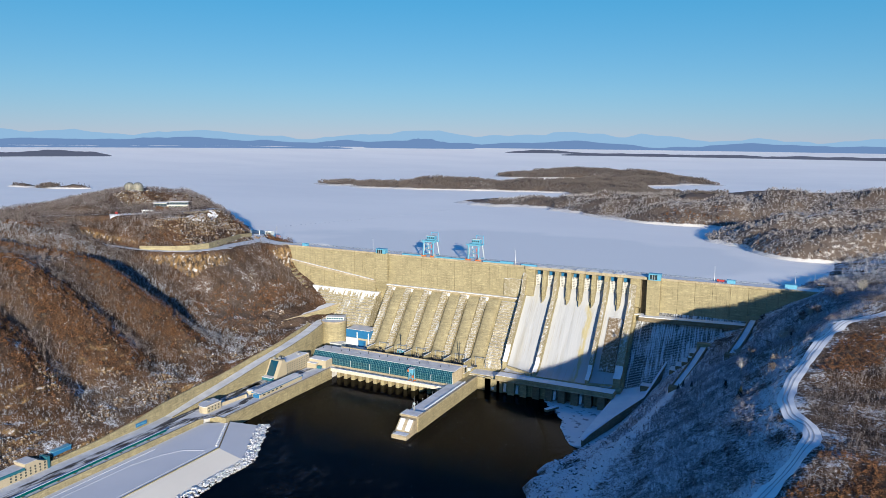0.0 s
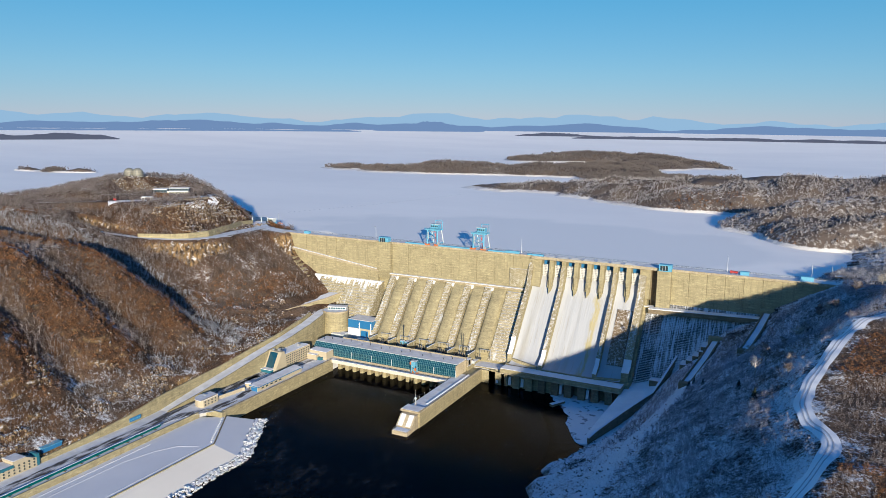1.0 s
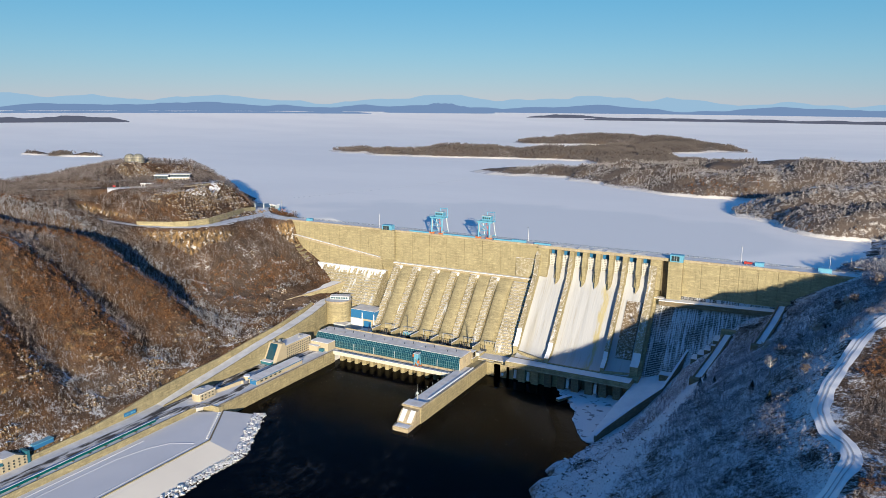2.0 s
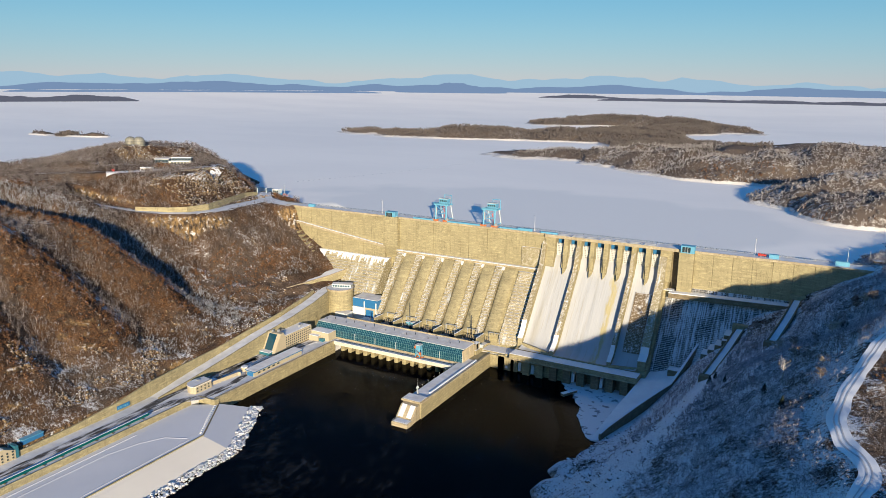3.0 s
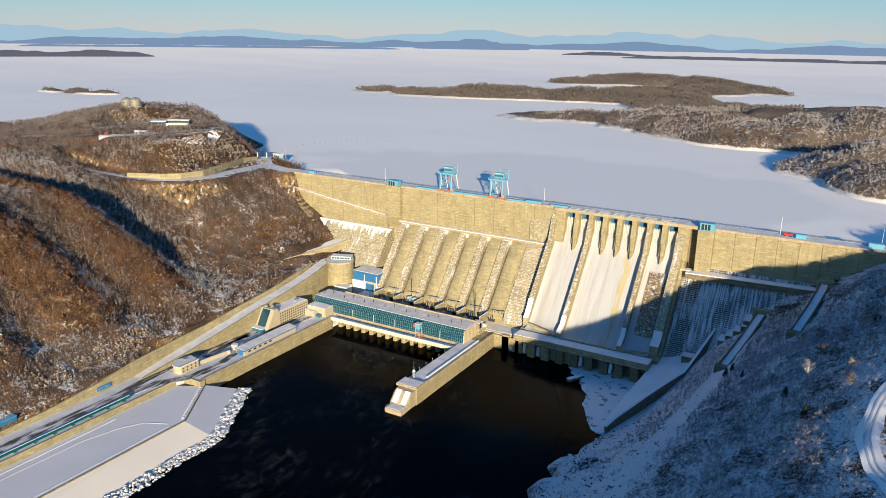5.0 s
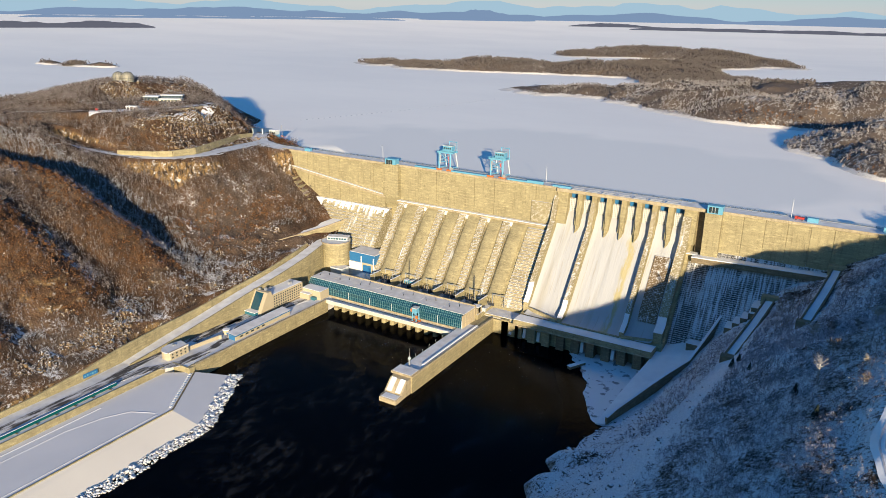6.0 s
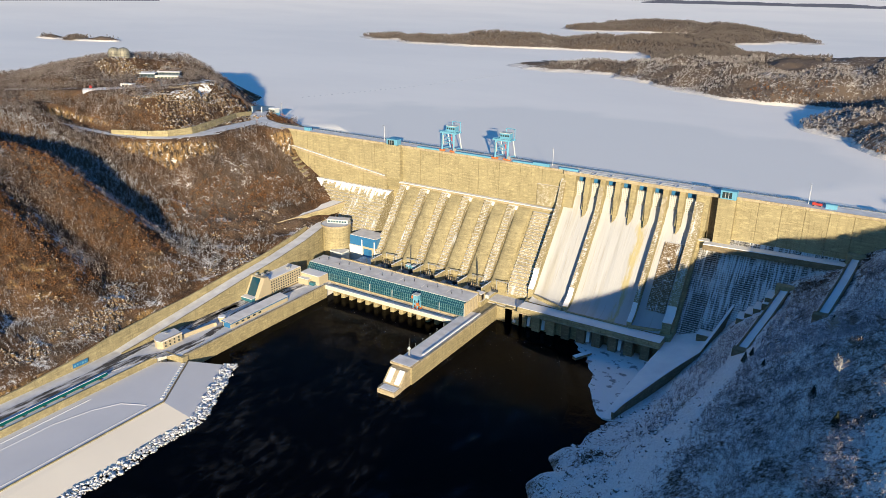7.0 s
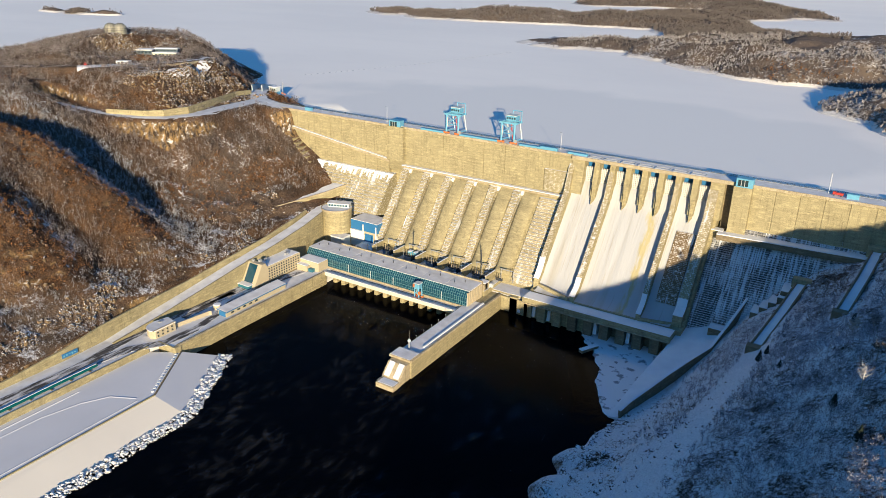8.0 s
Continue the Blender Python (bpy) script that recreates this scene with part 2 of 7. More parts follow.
def bar(bm, a, b, r):
    """A square bar from a to b."""
    a, b = Vector(a), Vector(b)
    d = (b - a).normalized()
    u = d.orthogonal().normalized()
    w = d.cross(u)
    rings = [[bm.verts.new(p + u * r * s + w * r * t) for s, t in ((1, 1), (-1, 1), (-1, -1), (1, -1))] for p in (a, b)]
    for i in range(4):
        bm.faces.new((rings[0][i], rings[0][(i + 1) % 4], rings[1][(i + 1) % 4], rings[1][i]))
    bm.faces.new(rings[0])
    bm.faces.new(rings[1])
    return bm


# ---------------------------------------------------------------- the land
LAKE_Z = 116.0


def smooth_rows(sections, x, y):
    """Heights given as (x, z) pairs, section by section along y, eased from one to the next."""
    rows = np.array([r[0] for r in sections], float)
    cols = np.array([np.interp(x, [a for a, _ in r[1]], [b for _, b in r[1]]) for r in sections])
    i = np.clip(np.searchsorted(rows, y) - 1, 0, len(rows) - 2)
    f = np.clip((y - rows[i]) / (rows[i + 1] - rows[i]), 0, 1)
    f = f * f * (3 - 2 * f) * 0.5 + f * 0.5
    k = np.arange(len(x))
    return cols[i, k] * (1 - f) + cols[i + 1, k] * f


# the west hillside: spurs at -412, -320 and -238, the deep shaded gully at -187, then the headland with its terraces
WEST = [
    (-750, [(-620, 190), (-350, 180), (-205, 155), (-125, 88), (-85, 52), (-52, 24)]),
    (-412, [(-620, 178), (-350, 172), (-205, 158), (-170, 138), (-125, 102), (-85, 60), (-52, 26)]),
    (-366, [(-620, 170), (-350, 164), (-205, 146), (-170, 118), (-125, 80), (-85, 45), (-52, 27)]),
    (-320, [(-620, 166), (-350, 162), (-205, 151), (-170, 136), (-125, 101), (-85, 60), (-52, 28)]),
    (-276, [(-620, 160), (-350, 155), (-205, 137), (-170, 111), (-125, 75), (-85, 43), (-52, 28)]),
    (-238, [(-620, 156), (-350, 153), (-205, 138), (-170, 123), (-125, 94), (-85, 54), (-52, 28)]),
    (-187, [(-620, 154), (-450, 146), (-350, 127), (-270, 108), (-205, 88), (-170, 74), (-125, 57), (-85, 42), (-52, 30)]),
    (-148, [(-620, 152), (-450, 156), (-350, 150), (-260, 128), (-205, 112), (-170, 86), (-125, 61), (-85, 45), (-52, 34)]),
    (-100, [(-620, 150), (-450, 168), (-390, 174), (-345, 164), (-295, 162), (-250, 157), (-214, 130), (-205, 128), (-170, 112), (-125, 69), (-85, 49), (-52, 40)]),
    (-40, [(-620, 140), (-470, 175), (-400, 186), (-386, 185), (-370, 167), (-300, 163), (-248, 161), (-225, 132), (-205, 127), (-172, 124), (-150, 104), (-120, 80), (-85, 60), (-52, 48)]),
    (6, [(-620, 138), (-470, 176), (-400, 185), (-384, 184), (-368, 168), (-305, 163), (-264, 160), (-236, 131), (-205, 127), (-160, 122), (-125, 91), (-85, 69), (-52, 53)]),
    (42, [(-620, 126), (-470, 173), (-400, 183), (-378, 181), (-350, 168), (-312, 162), (-285, 154), (-258, 138), (-235, 127), (-205, 124), (-160, 118), (-125, 96), (-85, 76), (-52, 58)]),
    (78, [(-620, 114), (-470, 168), (-395, 178), (-372, 174), (-345, 164), (-312, 148), (-290, 130), (-262, 115), (-230, 106), (-52, 100)]),
    (130, [(-620, 104), (-470, 152), (-400, 150), (-366, 132), (-330, 110), (-300, 104), (-52, 104)]),
    (230, [(-620, 104), (-52, 104)]),
]


def spur_line(x, y):
    """The spurs run down to the river a little aslant."""
    return y - 0.25 * np.clip(x + 125, -200, 75) * np.clip((-140 - y) / 50, 0, 1)


def spur_wave(x, y):
    """1 on the ridge of a spur, 0 in the gully between two."""
    sway = np.array([noise.fractal(Vector((a * 0.015, b * 0.015, 21.0)), 1.0, 2.0, 3) for a, b in zip(x, y)])
    return 0.5 + 0.5 * np.cos((spur_line(x, y) + 238 + 9 * sway) * 2 * math.pi / 83)


EAST = [
    (-900, [(290, -6), (302, 8), (330, 25), (365, 44), (400, 60), (430, 74), (460, 84), (490, 90), (560, 92), (900, 92)]),
    (-505, [(290, -6), (302, 8), (330, 27), (365, 46), (400, 66), (430, 82), (448, 98), (462, 102), (560, 102), (680, 100), (900, 96)]),
    (-460, [(290, -6), (302, 9), (330, 27), (365, 46), (400, 67), (430, 85), (448, 101), (458, 109), (472, 112), (560, 111), (680, 104), (900, 100)]),
    (-390, [(290, -6), (302, 9), (330, 29), (365, 47), (400, 67), (430, 85), (450, 96), (468, 106), (479, 114), (492, 115), (560, 115), (680, 114), (900, 110)]),
    (-300, [(290, -6), (302, 9), (330, 26), (365, 49), (400, 73), (430, 94), (446, 103), (458, 109), (467, 117.5), (490, 118.5), (560, 120), (680, 128), (900, 136)]),
    (-232, [(290, -6), (302, 7), (330, 19), (365, 48), (400, 71), (428, 94), (450, 111), (468, 122), (478, 130), (500, 131.5), (560, 131), (680, 146), (900, 156)]),
    (-185, [(290, -6), (302, -3), (330, 10), (365, 41), (400, 70), (430, 95), (460, 113), (482, 127), (493, 136.5), (503, 137.5), (560, 139), (680, 150), (900, 160)]),
    (-130, [(290, -6), (302, -4), (330, 7), (365, 37), (400, 65), (430, 86), (470, 108), (500, 128), (518, 140), (530, 144), (560, 146), (680, 156), (900, 165)]),
    (-45, [(290, -6), (302, -4), (330, 2), (365, 40), (400, 66), (430, 84), (460, 108), (490, 128), (560, 142), (680, 154), (900, 162)]),
    (40, [(290, 60), (302, 63), (330, 70), (365, 80), (400, 90), (430, 100), (460, 112), (490, 122), (560, 132), (680, 150), (900, 165)]),
    (150, [(290, 100), (400, 100), (430, 104), (460, 108), (490, 116), (560, 128), (680, 145), (900, 165)]),
    (330, [(290, 104), (430, 104), (460, 108), (490, 112), (560, 130), (680, 150), (900, 165)])]
# levelled road benches: a line of (x, y, z), the level half width and the width of the cut
BENCHES = [
    ([(-150, 2, 124.0), (-172, 2, 125.2), (-196, 10, 126.2), (-222, 36, 126.8), (-240, 58, 125.0)], 11, 20),
    ([(-190, 4, 126.2), (-187, -45, 126.6), (-181, -90, 126.8), (-192, -118, 127.0), (-220, -136, 127.4), (-252, -146, 128.0), (-330, -156, 133)], 9, 16),
    ([(-420, -150, 160), (-360, -122, 162.5), (-322, -92, 163), (-305, -60, 163), (-296, -30, 163), (-285, 0, 163), (-290, 24, 162)], 8, 20),
]


def bench_level(x, y, z):
    for line, level, cut in BENCHES:
        near, want = np.full(len(x), 1e9), np.zeros(len(x))
        for (ax, ay, az), (bx, by, bz) in zip(line, line[1:]):
            dx, dy = bx - ax, by - ay
            s = np.clip(((x - ax) * dx + (y - ay) * dy) / (dx * dx + dy * dy), 0, 1)
            d = np.hypot(x - ax - s * dx, y - ay - s * dy)
            want = np.where(d < near, az + s * (bz - az), want)
            near = np.minimum(near, d)
        w = np.clip((cut - near) / (cut - level), 0, 1)
        w = w * w * (3 - 2 * w)
        z = z * (1 - w) + want * w
    return z


def fbm(x, y, scale, octaves=5, seed=0.0):
    return np.array([noise.fractal(Vector((a * scale, b * scale, seed)), 0.9, 2.1, octaves) for a, b in zip(x, y)])


def land_height(x, y, rough=True):
    west = smooth_rows(WEST, x, spur_line(x, y))
    shore = np.clip((345 - x) / 30, 0, 1) * np.clip((-180 - y) / 30, 0, 1)
    east = smooth_rows(EAST, x + shore * 5 * np.sin(y * 0.13 + 1.5 * np.sin(y * 0.05)), y)
    z = np.where(x < -52, west, np.where(x > 280, east, -6.0))
    foot = np.interp(y, [-330, -290], [-39.5, -50.0])
    brow = np.interp(y, [r[0] for r in WEST], [r[1][-1][1] for r in WEST])
    wall_top = np.interp(y, [-500, -385, -343, -312, -200], [15.5, 17.5, 21.5, 25, 30])
    f = np.clip((x + 52) / (foot + 52.01), 0, 1)
    z = np.where((x >= -52) & (x < 280), np.where(x <= foot, brow * (1 - f) + wall_top * f, -6.0), z)
    upstream = np.clip((y - 5) / 20, 0, 1)
    z = np.where((x > -150) & (x < 470) & (y > 0), np.minimum(z, 116 - 14 * upstream), z)
    if rough:
        lift = np.clip((z + 4) / 25, 0, 1)
        steep = np.where(x < 0, np.clip((-50 - x) / 35, 0, 1) * np.clip((x + 300) / 80, 0.15, 1) * np.clip((-20 - y) / 60, 0, 1), 0.0)
        z = z + lift * (fbm(x, y, 0.011, 5) * 3.6 + fbm(x, y, 0.06, 4, 7.0) * 1.5 + fbm(x, y, 0.03, 4, 13.0) * 3.5 * steep)
        belt = np.where(x < 0, np.clip((x + 112) / 30, 0, 1) * np.clip((-47 - x) / 8, 0, 1) * np.clip((-55 - y) / 25, 0, 1), 0.0)
        belt = np.maximum(belt, np.clip((x + 310) / 25, 0, 1) * np.clip((-200 - x) / 10, 0, 1) * np.clip((y + 130) / 20, 0, 1) * np.clip((60 - y) / 20, 0, 1))
        belt = np.maximum(belt, 0.8 * np.clip((x + 470) / 25, 0, 1) * np.clip((-335 - x) / 15, 0, 1) * np.clip((y + 30) / 20, 0, 1) * np.clip((90 - y) / 20, 0, 1))
        belt = belt * np.clip(0.75 + 1.3 * fbm(x, y, 0.022, 3, 31.0), 0, 1)
        high = 8.5
        s = (z + 5 * fbm(x, y, 0.03, 4, 17.0)) / high
        f = s - np.floor(s)
        z = z + belt * (np.clip((f - 0.5) * 3.2 + 0.5, 0, 1) - f) * high * 0.95 + belt * fbm(x, y, 0.16, 3, 2.0) * 1.2
        z = bench_level(x, y, z)
    return z


def grid_mesh(name, xs, ys, height, material):
    gx, gy = np.meshgrid(xs, ys)
    z = height(gx.ravel(), gy.ravel())
    nx, ny = len(xs), len(ys)
    me = bpy.data.meshes.new(name)
    me.vertices.add(nx * ny)
    me.vertices.foreach_set("co", np.column_stack((gx.ravel(), gy.ravel(), z)).ravel())
    a = (np.arange(ny - 1)[:, None] * nx + np.arange(nx - 1)[None, :]).ravel()
    quads = np.column_stack((a, a + 1, a + nx + 1, a + nx))
    me.loops.add(quads.size)
    me.polygons.add(len(quads))
    me.loops.foreach_set("vertex_index", quads.ravel())
    me.polygons.foreach_set("loop_start", np.arange(0, quads.size, 4))
    me.update(calc_edges=True)
    me.shade_smooth()
    me.materials.append(material)
    return new(name, me)


GX = np.concatenate((np.arange(-1500, -650, 25), np.arange(-650, -320, 4), np.arange(-320, -200, 3), np.arange(-200, -116, 4), np.arange(-116, -36, 2), np.arange(-36, 276, 12), np.arange(276, 350, 2), np.arange(350, 620, 4), np.arange(620, 1500, 25)))
GY = np.concatenate((np.arange(-1200, -620, 20), np.arange(-620, -450, 4), np.arange(-450, 60, 3), np.arange(60, 180, 4), np.arange(180, 400, 12)))
ground = grid_mesh("ground", GX, GY, land_height, LAND)
GZ = np.empty(len(ground.data.vertices) * 3)
ground.data.vertices.foreach_get("co", GZ)
GZ = GZ.reshape(len(GY), len(GX), 3)[:, :, 2]


def line_distance(x, y, line):
    best = np.full(len(x), 1e9)
    for (ax, ay), (bx, by) in zip(line, line[1:]):
        dx, dy = bx - ax, by - ay
        f = np.clip(((x - ax) * dx + (y - ay) * dy) / (dx * dx + dy * dy), 0, 1)
        best = np.minimum(best, np.hypot(x - ax - f * dx, y - ay - f * dy))
    return best


TRAIL = [(440, -600), (452, -520), (461, -440), (471, -409), (483, -368), (479, -352), (471, -338), (467, -316), (471, -288), (479, -256), (489, -217), (503, -187), (517, -168), (529, -155), (548, -140), (575, -120)]
SLIDE = [(380, -122), (374, -160), (368, -205), (364, -250), (358, -292), (352, -330), (348, -380)]


def snow_cover():
    """How much deeper than elsewhere the snow lies: on the open east bank, in its gully and in the west gullies."""
    gx, gy = np.meshgrid(GX, GY)
    x, y = gx.ravel(), gy.ravel()
    ragged = fbm(x, y, 0.05, 4, 3.0)
    gully_x = np.interp(-y, [-b for a, b in SLIDE], [a for a, b in SLIDE])
    east = x > 280
    cover = np.where(east, 0.03 + 0.04 * np.clip((gully_x + 14 + 14 * ragged - x) / 16, 0, 1), 0.0)
    cover += np.where(east, 0.4 * np.clip((11 + 5 * ragged - line_distance(x, y, SLIDE)) / 5, 0, 1), 0.0)
    ridge_x = np.interp(y, [b for a, b in TRAIL], [a for a, b in TRAIL])
    cover -= np.where(east, 0.045 * np.clip((x - ridge_x - 3) / 6, 0, 1), 0.0)
    west = (x < -40) & (y < -40)
    face = (x < -55) & (x > -185) & (y > -160) & (y < 0)
    cover += np.where(face, (0.045 + 0.05 * ragged) * np.clip((-100 - x) / 25, -0.8, 1), 0.0)
    cover += np.where(west, 0.05 * np.clip((-62 - x) / -30 + 0.6 + 0.8 * ragged, 0, 1) * np.clip((x + 120) / 40, 0, 1), 0.0)
    return cover


attr = ground.data.attributes.new("snow_cover", "FLOAT", "POINT")
attr.data.foreach_set("value", snow_cover())
tagged(ground, "brown and grey winter hillsides with patches of snow", "hillside", kind="structure")

# islands and the far shore upstream, as low wooded ridges: a line of (x, y, height) and a half width
RIDGES = [
    ([(-890, 1215, 5), (-700, 1190, 12), (-520, 1240, 27), (-360, 1290, 23), (-180, 1320, 28), (-20, 1370, 24)], 118),
    ([(-260, 1400, 20), (-170, 1560, 22), (-60, 1740, 20), (20, 1880, 14)], 130),
    ([(-560, 2010, 12), (-400, 2130, 30), (-150, 2130, 30), (60, 1930, 18), (135, 1890, 3)], 140),
    ([(-190, 832, 5), (-60, 850, 16), (80, 800, 26), (150, 745, 32), (250, 690, 36), (340, 690, 46), (465, 690, 60), (580, 690, 60), (800, 700, 68)], 130),
    ([(402, 425, 22), (440, 405, 40), (490, 412, 46), (570, 425, 58), (780, 440, 68)], 86),
    ([(456, 335, 34), (474, 305, 32), (505, 308, 40), (620, 320, 54)], 66),
    ([(-1560, 590, 8), (-1420, 590, 8), (-1330, 640, 7)], 32),
    ([(0, 1250, 12), (100, 1100, 18), (300, 1050, 26), (560, 1000, 46), (900, 1000, 48)], 180),
]


def ridge_height(x, y):
    best = np.full(len(x), -12.0)
    for line, half in RIDGES:
        for (ax, ay, ah), (bx, by, bh) in zip(line, line[1:]):
            dx, dy = bx - ax, by - ay
            s = np.clip(((x - ax) * dx + (y - ay) * dy) / (dx * dx + dy * dy), 0, 1)
            d = np.hypot(x - ax - s * dx, y - ay - s * dy)
            h = (ah + s * (bh - ah) + 8) * np.clip(1 - (d / half) ** 2, -1, 1) - 8
            best = np.maximum(best, h)
    rough = (fbm(x, y, 0.008, 4, 3.0) * 9 + fbm(x, y, 0.028, 3, 5.0) * 4) * np.clip((best + 10) / 20, 0, 1) * np.where(y < 1000, 1.6, 1.0)
    return LAKE_Z + best + rough + lake_rise(x, y)


def lake_rise(x, y):
    """The far ice climbs gently, so that the distance closes at the horizon."""
    r = np.hypot(x - 450, y + 650)
    f = np.clip((r - 2600) / 2250, 0, 1)
    return 86 * f * f


islands = grid_mesh("ground_upstream", np.arange(-1700, 1150, 12), np.arange(180, 2500, 12), ridge_height, ISLE)
tagged(islands, "low wooded islands and headlands ringed by lake ice", "island", kind="structure")

# lake ice, a fan of rings that reaches the horizon
bm = bmesh.new()
rings = []
for r in (690, 800, 950, 1150, 1400, 1800, 2200, 2600, 2900, 3200, 3500, 3800, 4100, 4400, 4650, 4850):
    ring = []
    for k in range(61):
        a = radians(30 + k * 2.2)
        x, y = 450 + r * math.cos(a), -650 + r * math.sin(a)
        y = max(y, 14.0)
        ring.append(bm.verts.new((x, y, LAKE_Z + float(lake_rise(np.array([x]), np.array([y]))[0]))))
    rings.append(ring)
for p, q in zip(rings, rings[1:]):
    for k in range(60):
        bm.faces.new((p[k], q[k], q[k + 1], p[k + 1]))
lake = part("lake_ice", bm, LAKE)
lake.data.shade_smooth()
tagged(lake, "wide frozen reservoir covered in pale wind-swept snow", "frozen lake", kind="structure")

river = part("river_water", boxes((-20, 330, -1300, -30, -3, 0)), WATER)
tagged(river, "black open river water below the dam", "water", kind="structure")


def chute_material():
    k = Net(*mat("chute_snow_with_drips", 0.7, spec=0.25))
    streak = k.noise(1.0, 5, 0.6, k.scaled(0.45, 0.02, 0.02))
    wide = k.noise(1.0, 4, 0.5, k.scaled(0.09, 0.008, 0.008))
    col = k.mix(k.ramp(wide, (0.56, 0.0), (0.70, 0.5)), (0.445, 0.46, 0.485), (0.38, 0.355, 0.29))
    col = k.mix(k.ramp(streak, (0.60, 0.0), (0.74, 0.55)), col, (0.32, 0.26, 0.17))
    # one seep of yellow ice down the middle chute
    sway = k.math("MULTIPLY", k.noise(1.0, 4, 0.6, k.scaled(0.12, 0.03, 0.03)), 26.0)
    seep = k.math("ABSOLUTE", k.math("SUBTRACT", k.math("ADD", k.axis(0), sway), 281.0))
    col = k.mix(k.ramp(k.math("MULTIPLY", seep, 0.1), (0.10, 0.75), (0.42, 0.0)), col, (0.44, 0.37, 0.15))
    k.bump(streak, 0.5)
    return k.color(col)


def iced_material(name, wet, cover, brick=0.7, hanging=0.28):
    """Stepped concrete with snow on its ledges and ice hanging from the joints. wet is only the base tone."""
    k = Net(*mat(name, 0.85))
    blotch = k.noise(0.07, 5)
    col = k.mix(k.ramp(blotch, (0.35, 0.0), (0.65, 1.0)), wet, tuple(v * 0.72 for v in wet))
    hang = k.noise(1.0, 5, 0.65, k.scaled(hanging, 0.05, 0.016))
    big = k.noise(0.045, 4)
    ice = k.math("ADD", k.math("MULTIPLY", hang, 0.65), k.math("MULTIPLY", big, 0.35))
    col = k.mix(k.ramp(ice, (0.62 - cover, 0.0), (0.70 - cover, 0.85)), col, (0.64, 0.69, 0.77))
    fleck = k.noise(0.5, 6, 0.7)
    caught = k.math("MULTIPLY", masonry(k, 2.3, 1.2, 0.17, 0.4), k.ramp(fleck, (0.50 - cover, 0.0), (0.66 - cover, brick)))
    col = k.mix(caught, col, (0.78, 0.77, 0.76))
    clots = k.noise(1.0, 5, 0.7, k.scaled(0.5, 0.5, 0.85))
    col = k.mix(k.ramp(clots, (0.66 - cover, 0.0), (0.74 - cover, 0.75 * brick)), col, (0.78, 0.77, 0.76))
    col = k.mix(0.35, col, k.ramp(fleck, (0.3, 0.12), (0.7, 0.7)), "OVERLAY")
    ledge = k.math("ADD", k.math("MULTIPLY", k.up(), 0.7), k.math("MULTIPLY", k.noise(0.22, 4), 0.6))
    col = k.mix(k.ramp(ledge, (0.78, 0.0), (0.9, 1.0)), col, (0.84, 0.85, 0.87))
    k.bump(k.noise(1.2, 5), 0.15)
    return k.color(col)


def glass_material():
    k = Net(*mat("teal_glazing", 0.08, spec=0.8))
    return k.color(k.mix(k.noise(0.25, 2), (0.008, 0.042, 0.072), (0.018, 0.078, 0.12)))


CHUTE = chute_material()
STEPPED = iced_material("stepped_concrete_with_snow", (0.335, 0.29, 0.17), 0.05, 0.85)
# ICED is near black: the east slope's shade is put into its tone.
ICED = iced_material("shade_toned_concrete_with_ice", (0.05, 0.052, 0.055), 0.155, 0.3, 0.6)
RIBBED = iced_material("rib_concrete_with_snow", (0.35, 0.30, 0.18), 0.06, 0.95)
RIMED = paint("rimed_steel", (0.60, 0.60, 0.58), 0.7, 0.0, 0.35)
BARED = iced_material("bare_wet_steps", (0.20, 0.145, 0.085), 0.05, 0.85)
GLASS = glass_material()
STEEL = paint("galvanised_steel", (0.42, 0.44, 0.46), 0.5, 0.4)
DARKMETAL = paint("dark_steel", (0.05, 0.06, 0.075), 0.5, 0.3)
ORANGE = paint("orange_paint", (0.55, 0.16, 0.05), 0.5)
RED = paint("red_paint", (0.45, 0.05, 0.04), 0.5)
WHITE = paint("white_paint", (0.78, 0.78, 0.76), 0.55, 0.0, 0.12)
SLATE = paint("slate_blue_cladding", (0.085, 0.115, 0.15), 0.6)
PALEGREY = paint("pale_grey_cladding", (0.50, 0.56, 0.58), 0.6)
GREEN = paint("green_pipe_paint", (0.0, 0.105, 0.11), 0.4)


def ploughed_material():
    k = Net(*mat("ploughed_road", 0.8, spec=0.25))
    track = k.noise(1.0, 6, 0.65, k.scaled(0.42, 0.06, 0.1))
    patch = k.noise(0.05, 5)
    lie = k.math("ADD", k.math("MULTIPLY", track, 0.65), k.math("MULTIPLY", patch, 0.35))
    return k.color(k.mix(k.ramp(lie, (0.47, 0.0), (0.57, 1.0)), (0.07, 0.067, 0.066), (0.66, 0.66, 0.67)))


ASPHALT = ploughed_material()
DARKGLASS = paint("dark_window_glass", (0.03, 0.05, 0.06), 0.12)
LATTICE = paint("gate_steel", (0.055, 0.065, 0.085), 0.6)


# ---------------------------------------------------------------- dam
K = 0.8
dam = thing("dam", "ochre concrete gravity dam with snowy crest road, penstocks and spillway", "dam")


def steps(bm, x0, x1, y_top, z_top, z_low, rise=3.0, proud=0.0, k=K):
    """A flight of lifts that follows the downstream slope; joints between lifts are ledges."""
    outline = []
    z = z_top
    while z > z_low:
        y = y_top - (z_top - z) * k - proud
        lo = max(z - rise, z_low)
        outline += [(y - 0.55 * (z - lo) * k, z), (y - (z - lo) * k + 0.15, lo)]
        z = lo
    y_end = y_top - (z_top - z_low) * k - proud
    prism(bm, outline + [(y_end, z_low), (y_end + 12, z_low - 6), (y_top + 8, z_low - 6), (y_top + 8, z_top)], x0, x1)
    return bm


